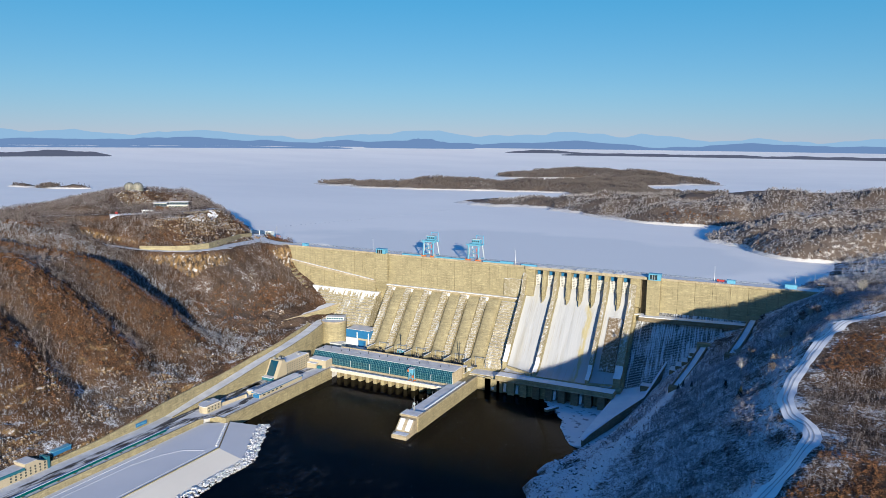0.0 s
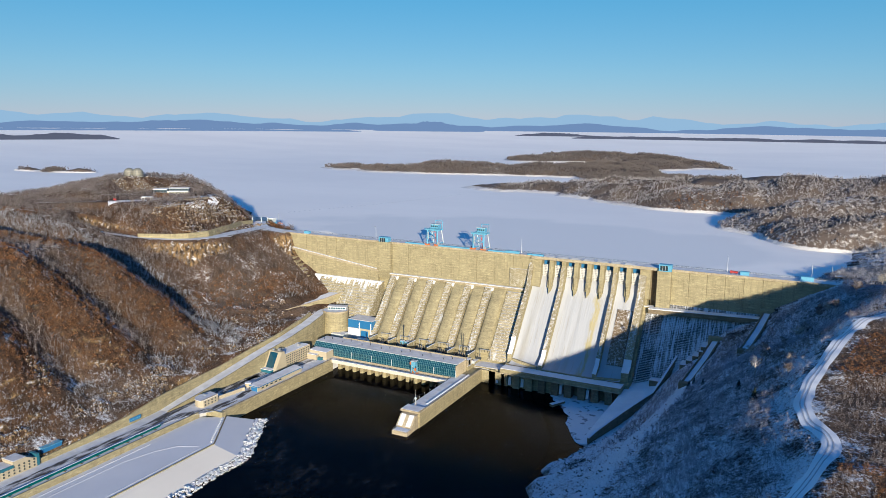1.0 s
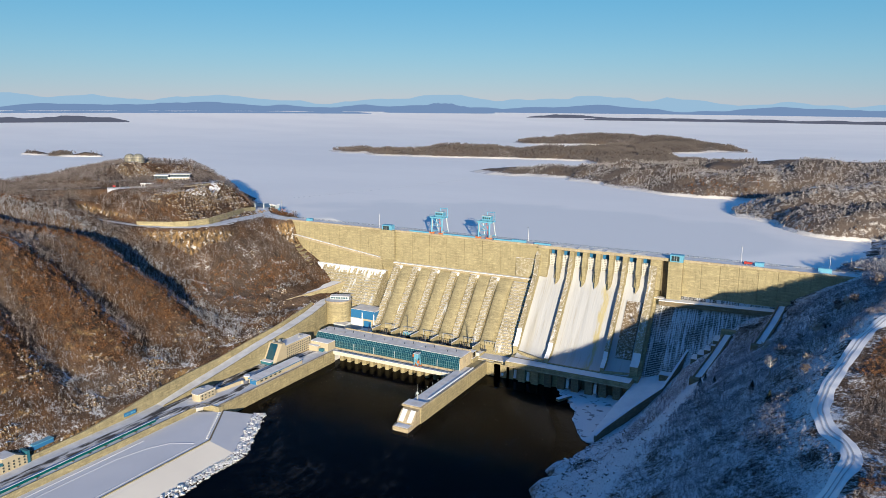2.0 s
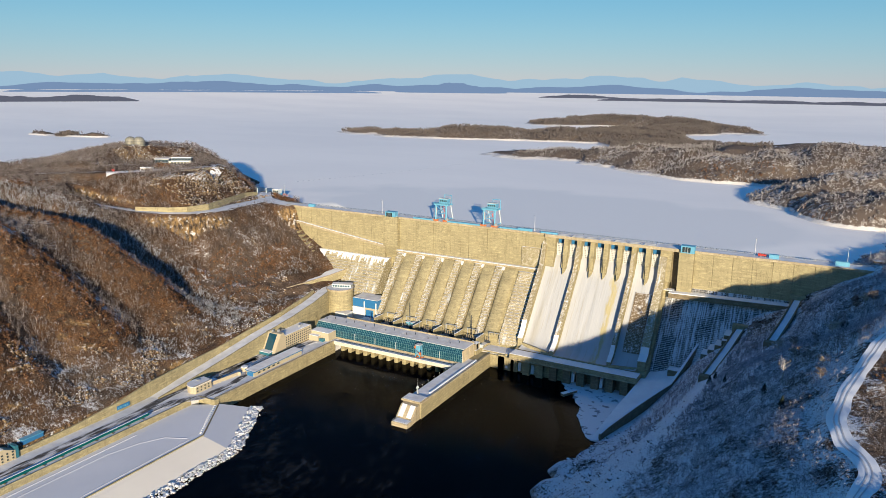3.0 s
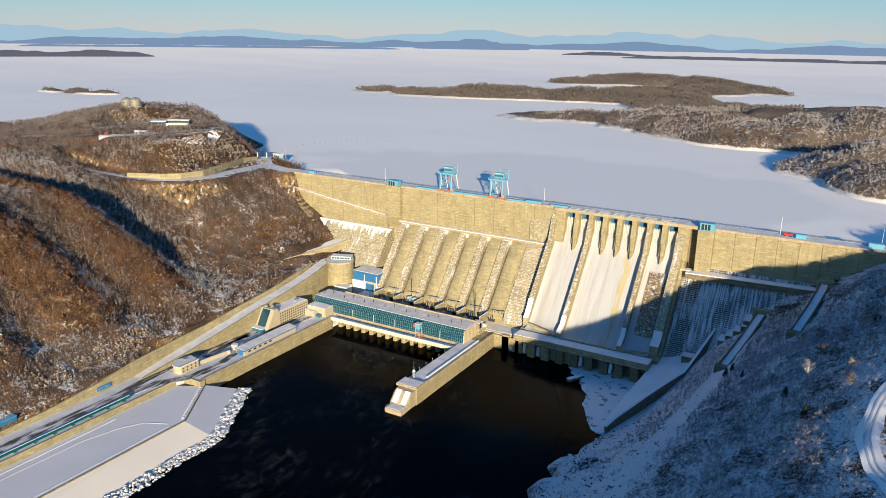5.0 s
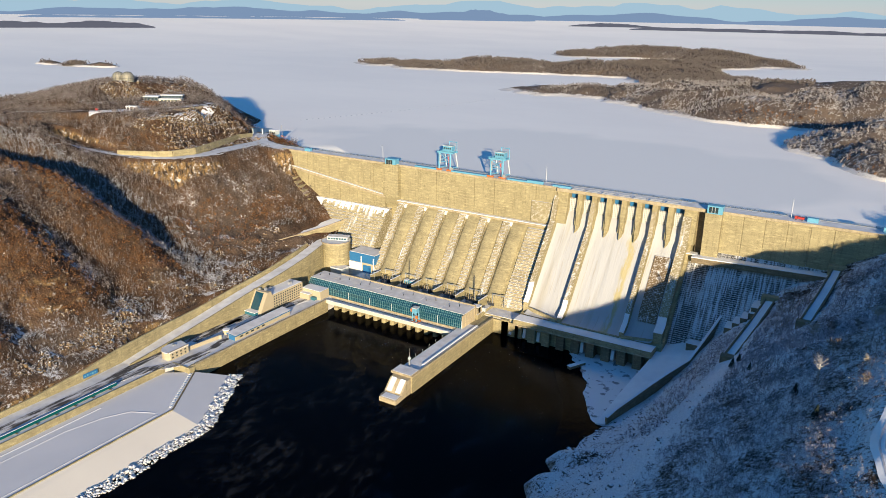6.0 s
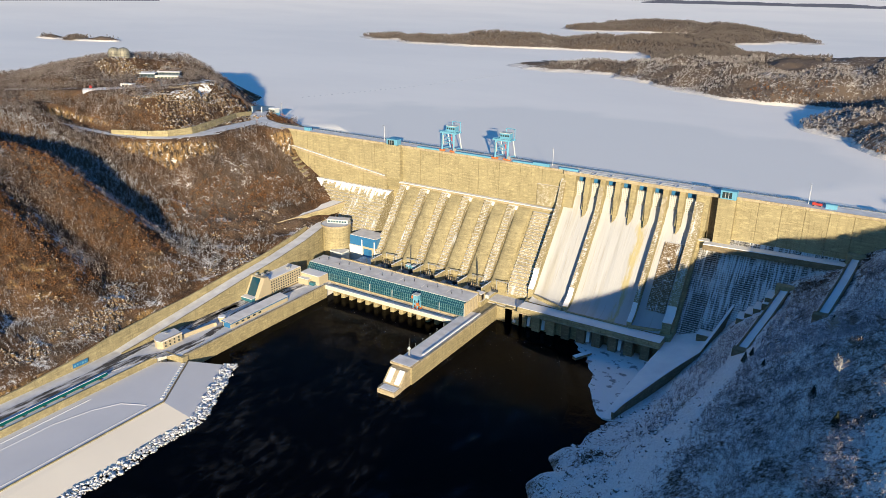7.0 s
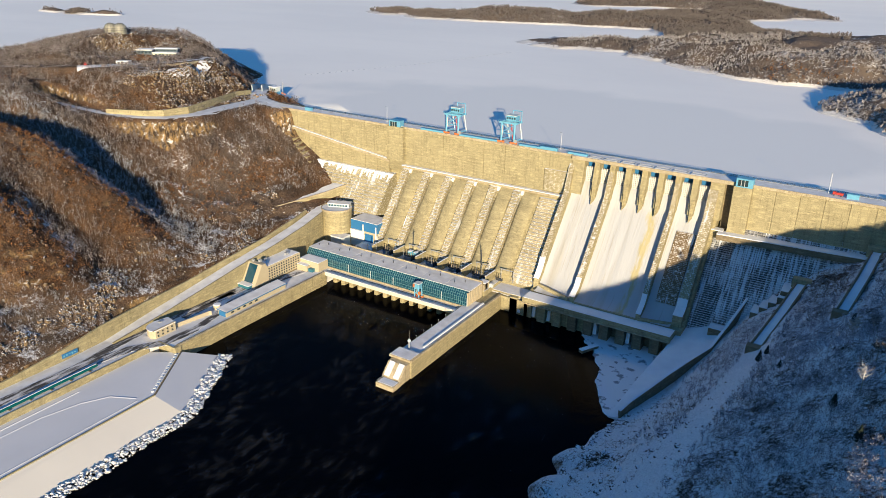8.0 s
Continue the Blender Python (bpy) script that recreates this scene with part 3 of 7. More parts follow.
# upright upper wall, monolith by monolith, each a hand's width from the next
def monoliths(x0, x1, n, z_low, depth=6.0, front=0.0):
    w = (x1 - x0) / n
    me = None
    for i in range(n):
        if me is None:
            bm = bmesh.new()
            box(bm, 0.12, w - 0.12, 0.0, depth, z_low, 122.5)
            ob = part("monolith", bm, CONCRETE, dam)
            me = ob.data
        else:
            ob = piece("monolith", me, dam)
        ob.matrix_basis = pose(x0 + i * w, front + 0.12 * ((i * 7) % 3), 0)


monoliths(-190, -6, 12, 70)
monoliths(14, 192, 8, 80)
monoliths(341, 510, 10, 86, 9.0, -3.0)
part("core", boxes((-190, 192, 5.0, 14, 0, 122.4), (320, 510, 5.0, 14, 0, 122.4)), CONCRETE, dam)

# west slope below the lip, with its snowy berm and the sloping inspection ramp
w = 24.0
for i in range(6):
    part("slope_lift", steps(bmesh.new(), -144 + i * w + 0.15, -144 + (i + 1) * w - 0.15, -1.5 - 0.3 * (i % 2), 74, 10), STEPPED, dam)
part("berm", boxes((-125, 2, -3.6, 1, 73.5, 74.6, 0.2)), RIBBED, dam)
bm = bmesh.new()
fall = random.Random(5)
for a in range(70):
    x, wide, long = -124 + a * 1.8, 0.9 + 1.3 * fall.random(), 0.8 + 6.5 * fall.random() ** 2
    prism(bm, [(-1.2, 74.9), (-3.9, 74.9), (-3.9 - long * K, 74.4 - long), (-3.2 - long * K, 74.2 - long)], x, x + wide)
tagged(part("hanging_snow", bm, SNOW, dam, "ragged snow hanging over the slope"), kind="stuff")
bm = bmesh.new()
for a in range(12):
    x = -150 + a * 12.2
    z = 108 - a * 1.53
    prism(bm, [(x, z), (x + 12.2, z - 1.53), (x + 12.2, z - 4.2), (x, z - 2.7)], -3.4, 0.05, "y")
part("inspection_ramp", bm, CONCRETE_PALE, dam, "sloping inspection ramp under snow")
bm = bmesh.new()
for a in range(12):
    x = -150 + a * 12.2
    z = 108 - a * 1.53
    prism(bm, [(x, z + 0.35), (x + 12.2, z - 1.18), (x + 12.2, z - 1.53), (x, z)], -3.5, -0.4, "y")
part("ramp_snow", bm, SNOW, dam)
for a in range(9):
    part("abutment_step", boxes((-152 + a * 5.5, -144 + a * 5.5, -5.5 - a * 1.2, 1, 40, 106 - a * 4.0, 0.2)), CONCRETE, dam)

# buttress below the west kiosk
bm = bmesh.new()
prism(bm, [(-4.2, 124), (2, 124), (2, 78), (-1, 84), (-4.2, 90)], -5.5, 13.8)
part("buttress", bm, CONCRETE, dam)

# power station section: six penstocks under concrete, stepped ribs between them
BAY = 24.7
RIB0 = 16.0


def penstock(x):
    bm = bmesh.new()
    rows, n = 18, 8
    grid = []
    for j in range(rows + 1):
        f = j / rows
        z = 84 - f * 62.5
        y = -3 - (84 - z) * K
        out = 3.4 * min(1.0, f * 4.5)
        if f > 0.88:
            out += (f - 0.88) * 16
        grid.append([bm.verts.new((x + 7.6 * math.sin(a) , y - out * math.cos(a) ** 0.7, z + 0.55 * out * math.cos(a) ** 0.7)) for a in (math.pi * (i / n - 0.5) * 0.999 for i in range(n + 1))])
    for p, q in zip(grid, grid[1:]):
        for i in range(n):
            bm.faces.new((p[i], p[i + 1], q[i + 1], q[i]))
    low = grid[-1]
    bm.faces.new(low)
    ob = part("penstock", bm, CONCRETE, dam, "rounded concrete casing over a penstock")
    ob.data.shade_smooth()


for i in range(6):
    x = RIB0 + i * BAY
    penstock(x + 16.2)
    part("stepped_rib", steps(bmesh.new(), x, x + 7.4, -3.0, 84, 20, 2.4, 3.6), RIBBED, dam, "stepped concrete rib dusted with snow")
    cap = bmesh.new()
    prism(cap, [(-3.0, 85.5), (-7.5, 82.6), (-6.5, 80.5), (-3.0, 80)], x + 0.5, x + 9.5)
    part("rib_cap", cap, SNOW, dam)
bm = bmesh.new()
prism(bm, [(4, 84), (-2.4, 84), (-2.4 - 74 * K, 10), (4, 10)], 13.8, 192)
part("station_slope", bm, CONCRETE, dam)
part("stepped_wall", steps(bmesh.new(), 166, 190, -3.0, 82, 18, 2.6, 3.0), RIBBED, dam, "stepped concrete wall with snow on every lift")
part("gallery_ledge", boxes((13, 192, -5.2, 0.3, 84.2, 86.2, 0.2)), CONCRETE_PALE, dam)
part("ledge_snow", boxes((13, 192, -5.4, -0.5, 86.2, 86.9, 0.25)), SNOW, dam)
part("pilaster", boxes((166, 189, -1.5, 0.5, 88, 108, 0.3)), STEPPED, dam)

# spillway
SURFACE = [(6, 104), (3, 102), (0, 97), (-4.5, 87), (-50, 30), (-55, 24.8), (-60, 22), (-65, 20.8), (-68, 20.6)]


def chute(x0, x1, dips):
    bm = bmesh.new()
    n = max(6, int((x1 - x0) / 2.5))
    pts = []
    for (a, b), (c, d) in zip(SURFACE, SURFACE[1:]):
        m = max(1, int(math.hypot(c - a, d - b) / 4))
        pts += [(a + (c - a) * i / m, b + (d - b) * i / m) for i in range(m)]
    pts.append(SURFACE[-1])
    grid = []
    for y, z in pts:
        row = []
        for i in range(n + 1):
            x = x0 + (x1 - x0) * i / n
            lump = 0.9 * noise.fractal(Vector((x * 0.22, y * 0.02, dips)), 1.0, 2.0, 3) if -48 < y < 0 else 0.0
            edge = 1.1 * max(0.0, 1 - min(x - x0, x1 - x) / 3.0)
            row.append(bm.verts.new((x, y - 0.6 * (lump + edge), z + 0.8 * (lump + edge))))
        grid.append(row)
    for p, q in zip(grid, grid[1:]):
        for i in range(n):
            bm.faces.new((p[i], p[i + 1], q[i + 1], q[i]))
    ob = part("spillway_chute", bm, CHUTE, dam, "spillway chute under streaked snow and ice")
    ob.data.shade_smooth()


CH = [(194, 226), (230, 282), (285.5, 309)]
for i, (a, b) in enumerate(CH):
    chute(a, b, i * 3.1)
bm = bmesh.new()
prism(bm, [(y + 0.5, z - 1.5) for y, z in SURFACE] + [(-68, 2), (14, 2), (14, 104)], 189, 318)
part("spillway_body", bm, CONCRETE, dam)
bm = bmesh.new()
prism(bm, [(-11.5, 79), (-12.5, 79), (-50.5, 31.5), (-49, 30)], 291, 306.5)
part("bared_face", bm, BARED, dam, "bare blocky concrete where the snow has slid off")

WALL_HEAD = [(3, 119), (-3, 112), (-9.5, 93)]
WEST_END = [(-49, 44), (-52, 38), (-57, 31), (-60, 28.6), (-60.5, 19), (-52, 12), (3, 70)]
MID_END = [(-55, 36.5), (-59, 30), (-67, 24.8), (-68, 24.4), (-68.2, 19), (-60, 12), (3, 70)]
EAST_END = [(-51, 38.5), (-54, 32.5), (-61, 29), (-62.5, 28.6), (-63, 19), (-56, 12), (3, 70)]


def training_wall(x0, x1, end):
    line = WALL_HEAD + end
    bm = bmesh.new()
    prism(bm, line, x0, x1)
    wall = part("training_wall", bm, CONCRETE, dam, "concrete training wall beside a chute")
    top = bmesh.new()
    crest = line[:len(line) - 3]
    prism(top, [(y, z) for y, z in crest] + [(y - 0.3, z + 0.5) for y, z in reversed(crest)], x0 - 0.15, x1 + 0.15)
    part("coping", top, RIBBED, wall, "stepped coping caked with snow")
    cap = bmesh.new()
    run = line[len(WALL_HEAD):len(line) - 3]
    prism(cap, [(y - 0.3, z + 0.55) for y, z in run] + [(y - 0.3, z + 0.95) for y, z in reversed(run)], x0 - 0.3, x1 + 0.3)
    part("cap_snow", cap, SNOW, wall)


training_wall(189.5, 194, WEST_END)
training_wall(226, 230, MID_END)
training_wall(282, 285.5, MID_END)
training_wall(309, 316, EAST_END)
bm = bmesh.new()
sweep(bm, [(192, -58.5, 17), (225, -68, 15)], [(-0.9, 0), (0.9, 0), (0.9, 8), (-0.9, 8)])
part("deflector_wall", bm, CONCRETE, dam)
part("end_sill", sweep(bmesh.new(), [(284, -69, 14), (310, -63, 14)], [(-0.9, 0), (0.9, 0), (0.9, 8.6), (-0.9, 8.6)]), CONCRETE, dam)
part("end_sill", boxes((229, 283, -69.6, -68, 14, 21.2, 0.2)), CONCRETE, dam)

# piers, gates and the bridge over the openings
SLOT0, PITCH, WIDE = 202.8, 13.86, 9.2
for i in range(9):
    x0 = SLOT0 + i * PITCH - (PITCH - WIDE)
    x1 = x0 + PITCH - WIDE
    if i == 8:
        x1 = 320
    if i == 0:
        x0 = 192
    bm = bmesh.new()
    prism(bm, [(14, 122), (0, 122), (-0.8, 118), (-2.4, 108), (-6.5, 92), (-1, 90), (14, 90)], x0, x1)
    pier_wall = part("pier", bm, CONCRETE, dam, "concrete pier between spillway gates")
    if 0 < i < 8:
        mid = (x0 + x1) / 2
        bm = bmesh.new()
        a = [bm.verts.new(p) for p in ((x0, -3.2, 107), (x1, -3.2, 107), (x1, -1, 90), (x0, -1, 90), (mid, -9.5, 85.5), (mid - 0.3, -7.6, 99), (mid + 0.3, -7.6, 99))]
        for f in ((0, 1, 6, 5), (0, 5, 4, 3), (1, 2, 4, 6), (5, 6, 4), (3, 4, 2), (0, 3, 2, 1)):
            bm.faces.new([a[j] for j in f])
        part("pier_nose", bm, CONCRETE, pier_wall)
for i in range(8):
    x0 = SLOT0 + i * PITCH
    gate = part("spillway_gate", boxes((x0 + 0.1, x0 + WIDE - 0.1, 4.2, 4.7, 101, 115.2)), LATTICE, dam, "ribbed steel spillway gate dusted with frost")
    # Added blue panel: colours in the shade of the opening above the gate.
    part("opening_shade", boxes((x0 + 0.1, x0 + WIDE - 0.1, 8.6, 9.0, 114, 122.2)), BLUE, gate, "blue panel for the shade in the opening above the gate")
    bars = bmesh.new()
    for j in range(7):
        box(bars, x0 + 0.1, x0 + WIDE - 0.1, 3.7, 4.2, 102.0 + j * 1.8, 103.0 + j * 1.8)
    tagged(part("girder", bars, RIMED, gate), kind="stuff")
    bars = bmesh.new()
    for j in range(6):
        box(bars, x0 + 0.5 + j * 1.5, x0 + 1.2 + j * 1.5, 3.5, 4.2, 101.5, 115.4)
    tagged(part("upright", bars, RIMED, gate), kind="stuff")
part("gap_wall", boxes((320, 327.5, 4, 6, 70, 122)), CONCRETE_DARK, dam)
part("pedestal", boxes((314, 325, -8, 2, 78, 84, 0.3)), CONCRETE, dam)
part("pedestal_snow", boxes((314, 325, -8.2, -0.5, 84, 84.6, 0.2)), SNOW, dam)
bm = bmesh.new()
prism(bm, [(-7.2, 122), (3, 122), (3, 82), (-7.2, 82)], 327.5, 341)
part("buttress", bm, CONCRETE, dam)

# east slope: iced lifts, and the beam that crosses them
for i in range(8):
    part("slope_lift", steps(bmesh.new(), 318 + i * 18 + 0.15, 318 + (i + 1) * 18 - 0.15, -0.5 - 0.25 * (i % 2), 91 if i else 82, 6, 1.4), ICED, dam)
bm = bmesh.new()
prism(bm, [(322, 79), (434, 81.5), (434, 86.7), (322, 83.5)], -14.5, -6, "y")
beam = part("cross_beam", bm, CONCRETE_DARK, dam, "long dark concrete beam with snow on top")
bm = bmesh.new()
prism(bm, [(322, 83.5), (434, 86.7), (434, 87.5), (322, 84.3)], -14.8, -6, "y")
part("beam_snow", bm, SNOW, beam)

# crest road
part("crest_slab", boxes((-190, 192, -1.0, 14.6, 122.2, 124.0, 0.15)), CONCRETE_PALE, dam)
part("crest_slab", boxes((192.1, 327.4, -4.2, 14.6, 121.4, 124.0, 0.15)), CONCRETE_PALE, dam)
part("crest_slab", boxes((327.5, 510, -4.0, 14.6, 122.2, 124.0, 0.15)), CONCRETE_PALE, dam)
part("crest_snow", boxes((-190, 192, 0.2, 13.6, 124.0, 124.25)), PACKED, dam)
part("crest_snow", boxes((192.1, 510, -3.2, 13.6, 124.0, 124.25)), PACKED, dam)
part("parapet", boxes((-190, 192, -1.0, -0.5, 124.0, 124.45)), CONCRETE_PALE, dam)
part("parapet", boxes((192.1, 510, -4.1, -3.6, 124.0, 124.45)), CONCRETE_PALE, dam)
part("parapet", boxes((-190, 510, 13.9, 14.3, 124.0, 124.35)), CONCRETE_PALE, dam)
bm = bmesh.new()
for i in range(140):
    box(bm, -188 + i * 5, -187.75 + i * 5, 13.98, 14.2, 124.35, 125.6)
for z in (124.8, 125.4):
    box(bm, -190, 510, 14.0, 14.18, z, z + 0.16)
tagged(part("upstream_railing", bm, SLATE, dam, "dark blue upstream railing"), kind="stuff")
bm = bmesh.new()
for i in range(60):
    x = -180 + i * 11.5
    box(bm, x, x + 0.3, 9.5, 9.8, 124.2, 125.4)
box(bm, -185, 505, 9.55, 9.7, 125.0, 125.25)
tagged(part("road_barrier", bm, STEEL, dam), kind="stuff")
for i in range(7):
    x = 206 + i * 14.5
    hatch = part("crest_hatch", boxes((x, x + 11, -1.5, 3.5, 124.2, 124.5, 0.1)), PACKED, dam, "flat hatch cover under packed snow")
    part("rim", boxes((x - 0.3, x + 11.3, -1.8, -1.5, 124.2, 124.9), (x - 0.3, x + 11.3, 3.5, 3.8, 124.2, 124.9), (x - 0.3, x, -1.5, 3.5, 124.2, 124.9), (x + 11, x + 11.3, -1.5, 3.5, 124.2, 124.9)), STEEL, hatch)
for x0, x1 in ((32, 58), (76, 116), (139, 160), (160, 176), (186, 204)):
    part("equipment_bay", boxes((x0, x1, -0.4, 3.0, 124.2, 127.0 if x0 == 160 else 125.9, 0.2)), SKYBLUE, dam, "low sky-blue equipment cabin on the crest")

MULLION = paint("pale_teal_mullions", (0.10, 0.24, 0.27), 0.4)
TERRACE_SNOW = snow("smooth_terrace_snow", (0.70, 0.71, 0.74), (0.62, 0.635, 0.67), 0.015, 0.08)


# ---------------------------------------------------------------- powerhouse and its quay
PALEWHITE = paint("weathered_white_concrete", (0.62, 0.58, 0.50), 0.8, 0.0, 0.25)
ph = thing("powerhouse", "long low powerhouse with snowy flat roof and teal glass front", "powerhouse")
PX0, PX1 = -20.0, 155.0
part("hall", boxes((PX0 + 0.3, PX1 - 0.3, -106, -88.5, 2, 24.8)), PLASTER, ph)
part("end_wall", boxes((PX1 - 0.3, PX1 + 0.3, -112.5, -88.5, 10, 25.4)), PLASTER, ph, "cream end wall with ribbed panels")
bm = bmesh.new()
for j in range(9):
    box(bm, PX1 + 0.3, PX1 + 0.6, -112 + j * 2.7, -111.6 + j * 2.7, 12, 25)
part("rib_row", bm, CONCRETE_PALE, ph)
N = 7
bw = (PX1 - PX0) / N
for i in range(N):
    x0, x1 = PX0 + i * bw + 0.12, PX0 + (i + 1) * bw - 0.12
    roof = part("roof_panel", boxes((x0, x1, -108.5, -88, 24.8, 26.0, 0.12)), PACKED, ph, "flat roof section under thin snow")
    part("vent", boxes((x0 + bw * 0.5, x0 + bw * 0.5 + 0.5, -96, -95.5, 26, 28.2)), DARKMETAL, roof)
    part("vent", boxes((x0 + bw * 0.2, x0 + bw * 0.2 + 0.5, -101, -100.5, 26, 27.6)), DARKMETAL, roof)
    bm = bmesh.new()
    prism(bm, [(-108.4, 25.6), (-112.2, 20.5), (-112.6, 13.2), (-106, 13.2), (-106, 25.6)], x0, x1)
    bay = part("glass_bay", bm, GLASS, ph, "bay of teal glazing with dark mullions")
    bm = bmesh.new()
    for j in range(13):
        x = x0 + (x1 - x0) * j / 12
        bar(bm, (x, -108.5, 25.65), (x, -112.35, 20.5), 0.11)
        bar(bm, (x, -112.35, 20.5), (x, -112.75, 13.2), 0.11)
    for z, y in ((24.0, -109.7), (22.3, -111.0), (20.5, -112.4), (17.0, -112.6), (14.6, -112.72)):
        box(bm, x0, x1, y - 0.1, y + 0.1, z - 0.09, z + 0.09)
    part("mullion_grid", bm, MULLION, bay)
    part("frame", boxes((x1 - 0.1, x1 + 0.34, -113.0, -112.2, 13, 20.6), (x0, x1, -108.9, -108.3, 25.5, 26.05)), PALEGREY, bay)
part("plinth", boxes((PX0, PX1, -113.4, -106, 10.5, 13.4)), CONCRETE_PALE, ph)
part("back_parapet", boxes((PX0 + 22, PX1, -88, -86.8, 18, 27.2)), CONCRETE_PALE, ph)
part("back_gallery", boxes((PX0 + 22, PX1 + 1, -86.8, -80, 18, 23.6)), CONCRETE_PALE, ph)
for j in range(11):
    x = 16 + j * 12.6
    part("gallery_unit", boxes((x, x + 4.5, -86, -82, 23.6, 25.6, 0.15)), CONCRETE_PALE, ph)

# transformer deck behind the hall
deck = part("deck", boxes((PX0 + 22, 157, -86.9, -44, 4, 17.7), (157.1, 190, -73.5, -44, 4, 15)), CONCRETE)
part("deck_snow", boxes((PX0 + 22, 156.8, -86.7, -44, 17.7, 18), (157.2, 189.8, -73.2, -44, 15, 15.3)), PACKED, deck)
tagged(deck, "snowy concrete deck between powerhouse and dam", "deck", kind="structure")


def transformer(x, y):
    t = thing("transformer", "dark blue oil transformer with grey radiators and bushings", "transformer", x, y, 18, group="transformers behind the powerhouse")
    part("tank", boxes((-4, 4, -2.2, 2.2, 0, 4.6, 0.2)), DARKMETAL, t)
    for s in (-1, 1):
        bm = bmesh.new()
        for j in range(6):
            box(bm, -3.6 + j * 1.25, -2.9 + j * 1.25, s * 2.3, s * 3.4, 0.6, 4.0)
        part("radiator", bm, STEEL, t)
    for j in range(3):
        bm = bmesh.new()
        drum(bm, -2.4 + j * 2.4, 0, 4.6, 7.6, 0.32, 0.15, 6)
        part("bushing", bm, CONCRETE_PALE, t)
    bm = bmesh.new()
    drum(bm, 0, 0, 0, 3.6, 0.7, None, 8)
    ob = part("conservator", bm, DARKMETAL, t)
    ob.matrix_basis = pose(-2, 1.5, 6.2, 0, 90, 0)
    return t


first = transformer(40, -66)
for j in range(1, 5):
    copy_thing(first, pose(40 + j * BAY, -66 - 0.4 * j, 18))


def bay_clutter(x):
    """What stands between two transformers: a fire wall, a portal for the bus bars and small cabinets."""
    wall = thing("fire_wall", "tan concrete fire wall between transformers", "wall", x, -66, 18, group="fire walls behind the powerhouse")
    part("slab", boxes((-0.5, 0.5, -8, 9, 0, 8.5, 0.08)), CONCRETE, wall)
    part("cap_snow", boxes((-0.55, 0.55, -8, 9, 8.5, 8.8)), SNOW, wall)
    portal = thing("bus_portal", "steel portal carrying insulators", "portal", x + 12, -57, 18, group="bus portals behind the powerhouse")
    for a in (-6, 6):
        bm = bmesh.new()
        bar(bm, (a, 0, 0), (a, 0, 11), 0.22)
        part("post", bm, STEEL, portal)
    bm = bmesh.new()
    bar(bm, (-6.6, 0, 11), (6.6, 0, 11), 0.28)
    part("beam", bm, STEEL, portal)
    for a in (-4, 0, 4):
        bm = bmesh.new()
        drum(bm, a, 0, 8.0, 10.8, 0.3, 0.2, 6)
        part("insulator", bm, CONCRETE_PALE, portal)
    cab = thing("switch_cabinet", "grey switch cabinet on the deck", "cabinet", x + 6, -74, 18, group="switch cabinets behind the powerhouse")
    part("body", boxes((-1.6, 1.6, -1, 1, 0, 2.8, 0.08)), PALEGREY, cab)
    part("roof", boxes((-1.7, 1.7, -1.1, 1.1, 2.8, 3.0)), SNOW, cab)
    return wall, portal, cab


made = bay_clutter(28)
for j in range(1, 6):
    for ob in made:
        copy_thing(ob, Matrix.Translation((j * BAY, -0.4 * j, 0)) @ ob.matrix_basis)
bins = thing("tool_container", "dark blue steel container on the deck", "container", 22, -79, 18, group="containers behind the powerhouse")
part("body", boxes((-3, 3, -1.2, 1.2, 0, 2.6, 0.08)), DARKMETAL, bins)
part("top_snow", boxes((-2.9, 2.9, -1.1, 1.1, 2.6, 2.8)), SNOW, bins)
for j, (dx, dy, turn) in enumerate(((19, 2, 4), (31, -1, 90), (52, 3, 0), (67, 0, 88), (84, 2, 3), (97, 4, 90), (113, 0, 0), (126, 3, 92))):
    copy_thing(bins, pose(22 + dx, -79 + dy, 18, 0, 0, turn))
pole = thing("deck_pole", "slim pale lighting pole on the deck", "pole", 34, -76, 18, group="poles behind the powerhouse")
bm = bmesh.new()
drum(bm, 0, 0, 0, 13, 0.22, 0.12, 6)
part("shaft", bm, STEEL, pole)
part("head", boxes((-0.8, 0.8, -0.25, 0.25, 13, 13.3)), PALEGREY, pole)
for j in range(1, 8):
    copy_thing(pole, pose(34 + j * 15.5, -76 + 9 * (j % 2), 18, 0, 0, j * 40))
first_small = thing("breaker_unit", "small dark circuit breaker with three porcelain posts", "breaker", 33, -60, 18, group="breakers behind the powerhouse")
part("frame", boxes((-3, 3, -0.8, 0.8, 0, 2.4, 0.08)), DARKMETAL, first_small)
for a in (-2.2, 0, 2.2):
    bm = bmesh.new()
    drum(bm, a, 0, 2.4, 6.4, 0.34, 0.2, 6)
    part("post_insulator", bm, CONCRETE_PALE, first_small)
for j in range(1, 11):
    copy_thing(first_small, pose(33 + j * BAY * 0.5, -60 - 3.5 * (j % 2), 18))


def deck_mast(x, y, h):
    t = thing("lattice_mast", "tall thin steel mast with a cable arm", "mast", x, y, 18, group="masts on the deck")
    bm = bmesh.new()
    for a, b in ((-0.5, -0.5), (0.5, -0.5), (0.5, 0.5), (-0.5, 0.5)):
        bar(bm, (a, b, 0), (a * 0.2, b * 0.2, h), 0.09)
    part("post", bm, DARKMETAL, t)
    bm = bmesh.new()
    bar(bm, (-1.8, 0, h - 2), (1.8, 0, h - 2), 0.1)
    part("arm", bm, DARKMETAL, t)
    return t


for x, y, h in ((62, -56, 24), (138, -60, 26), (30, -84, 14), (52, -84, 12)):
    deck_mast(x, y, h)


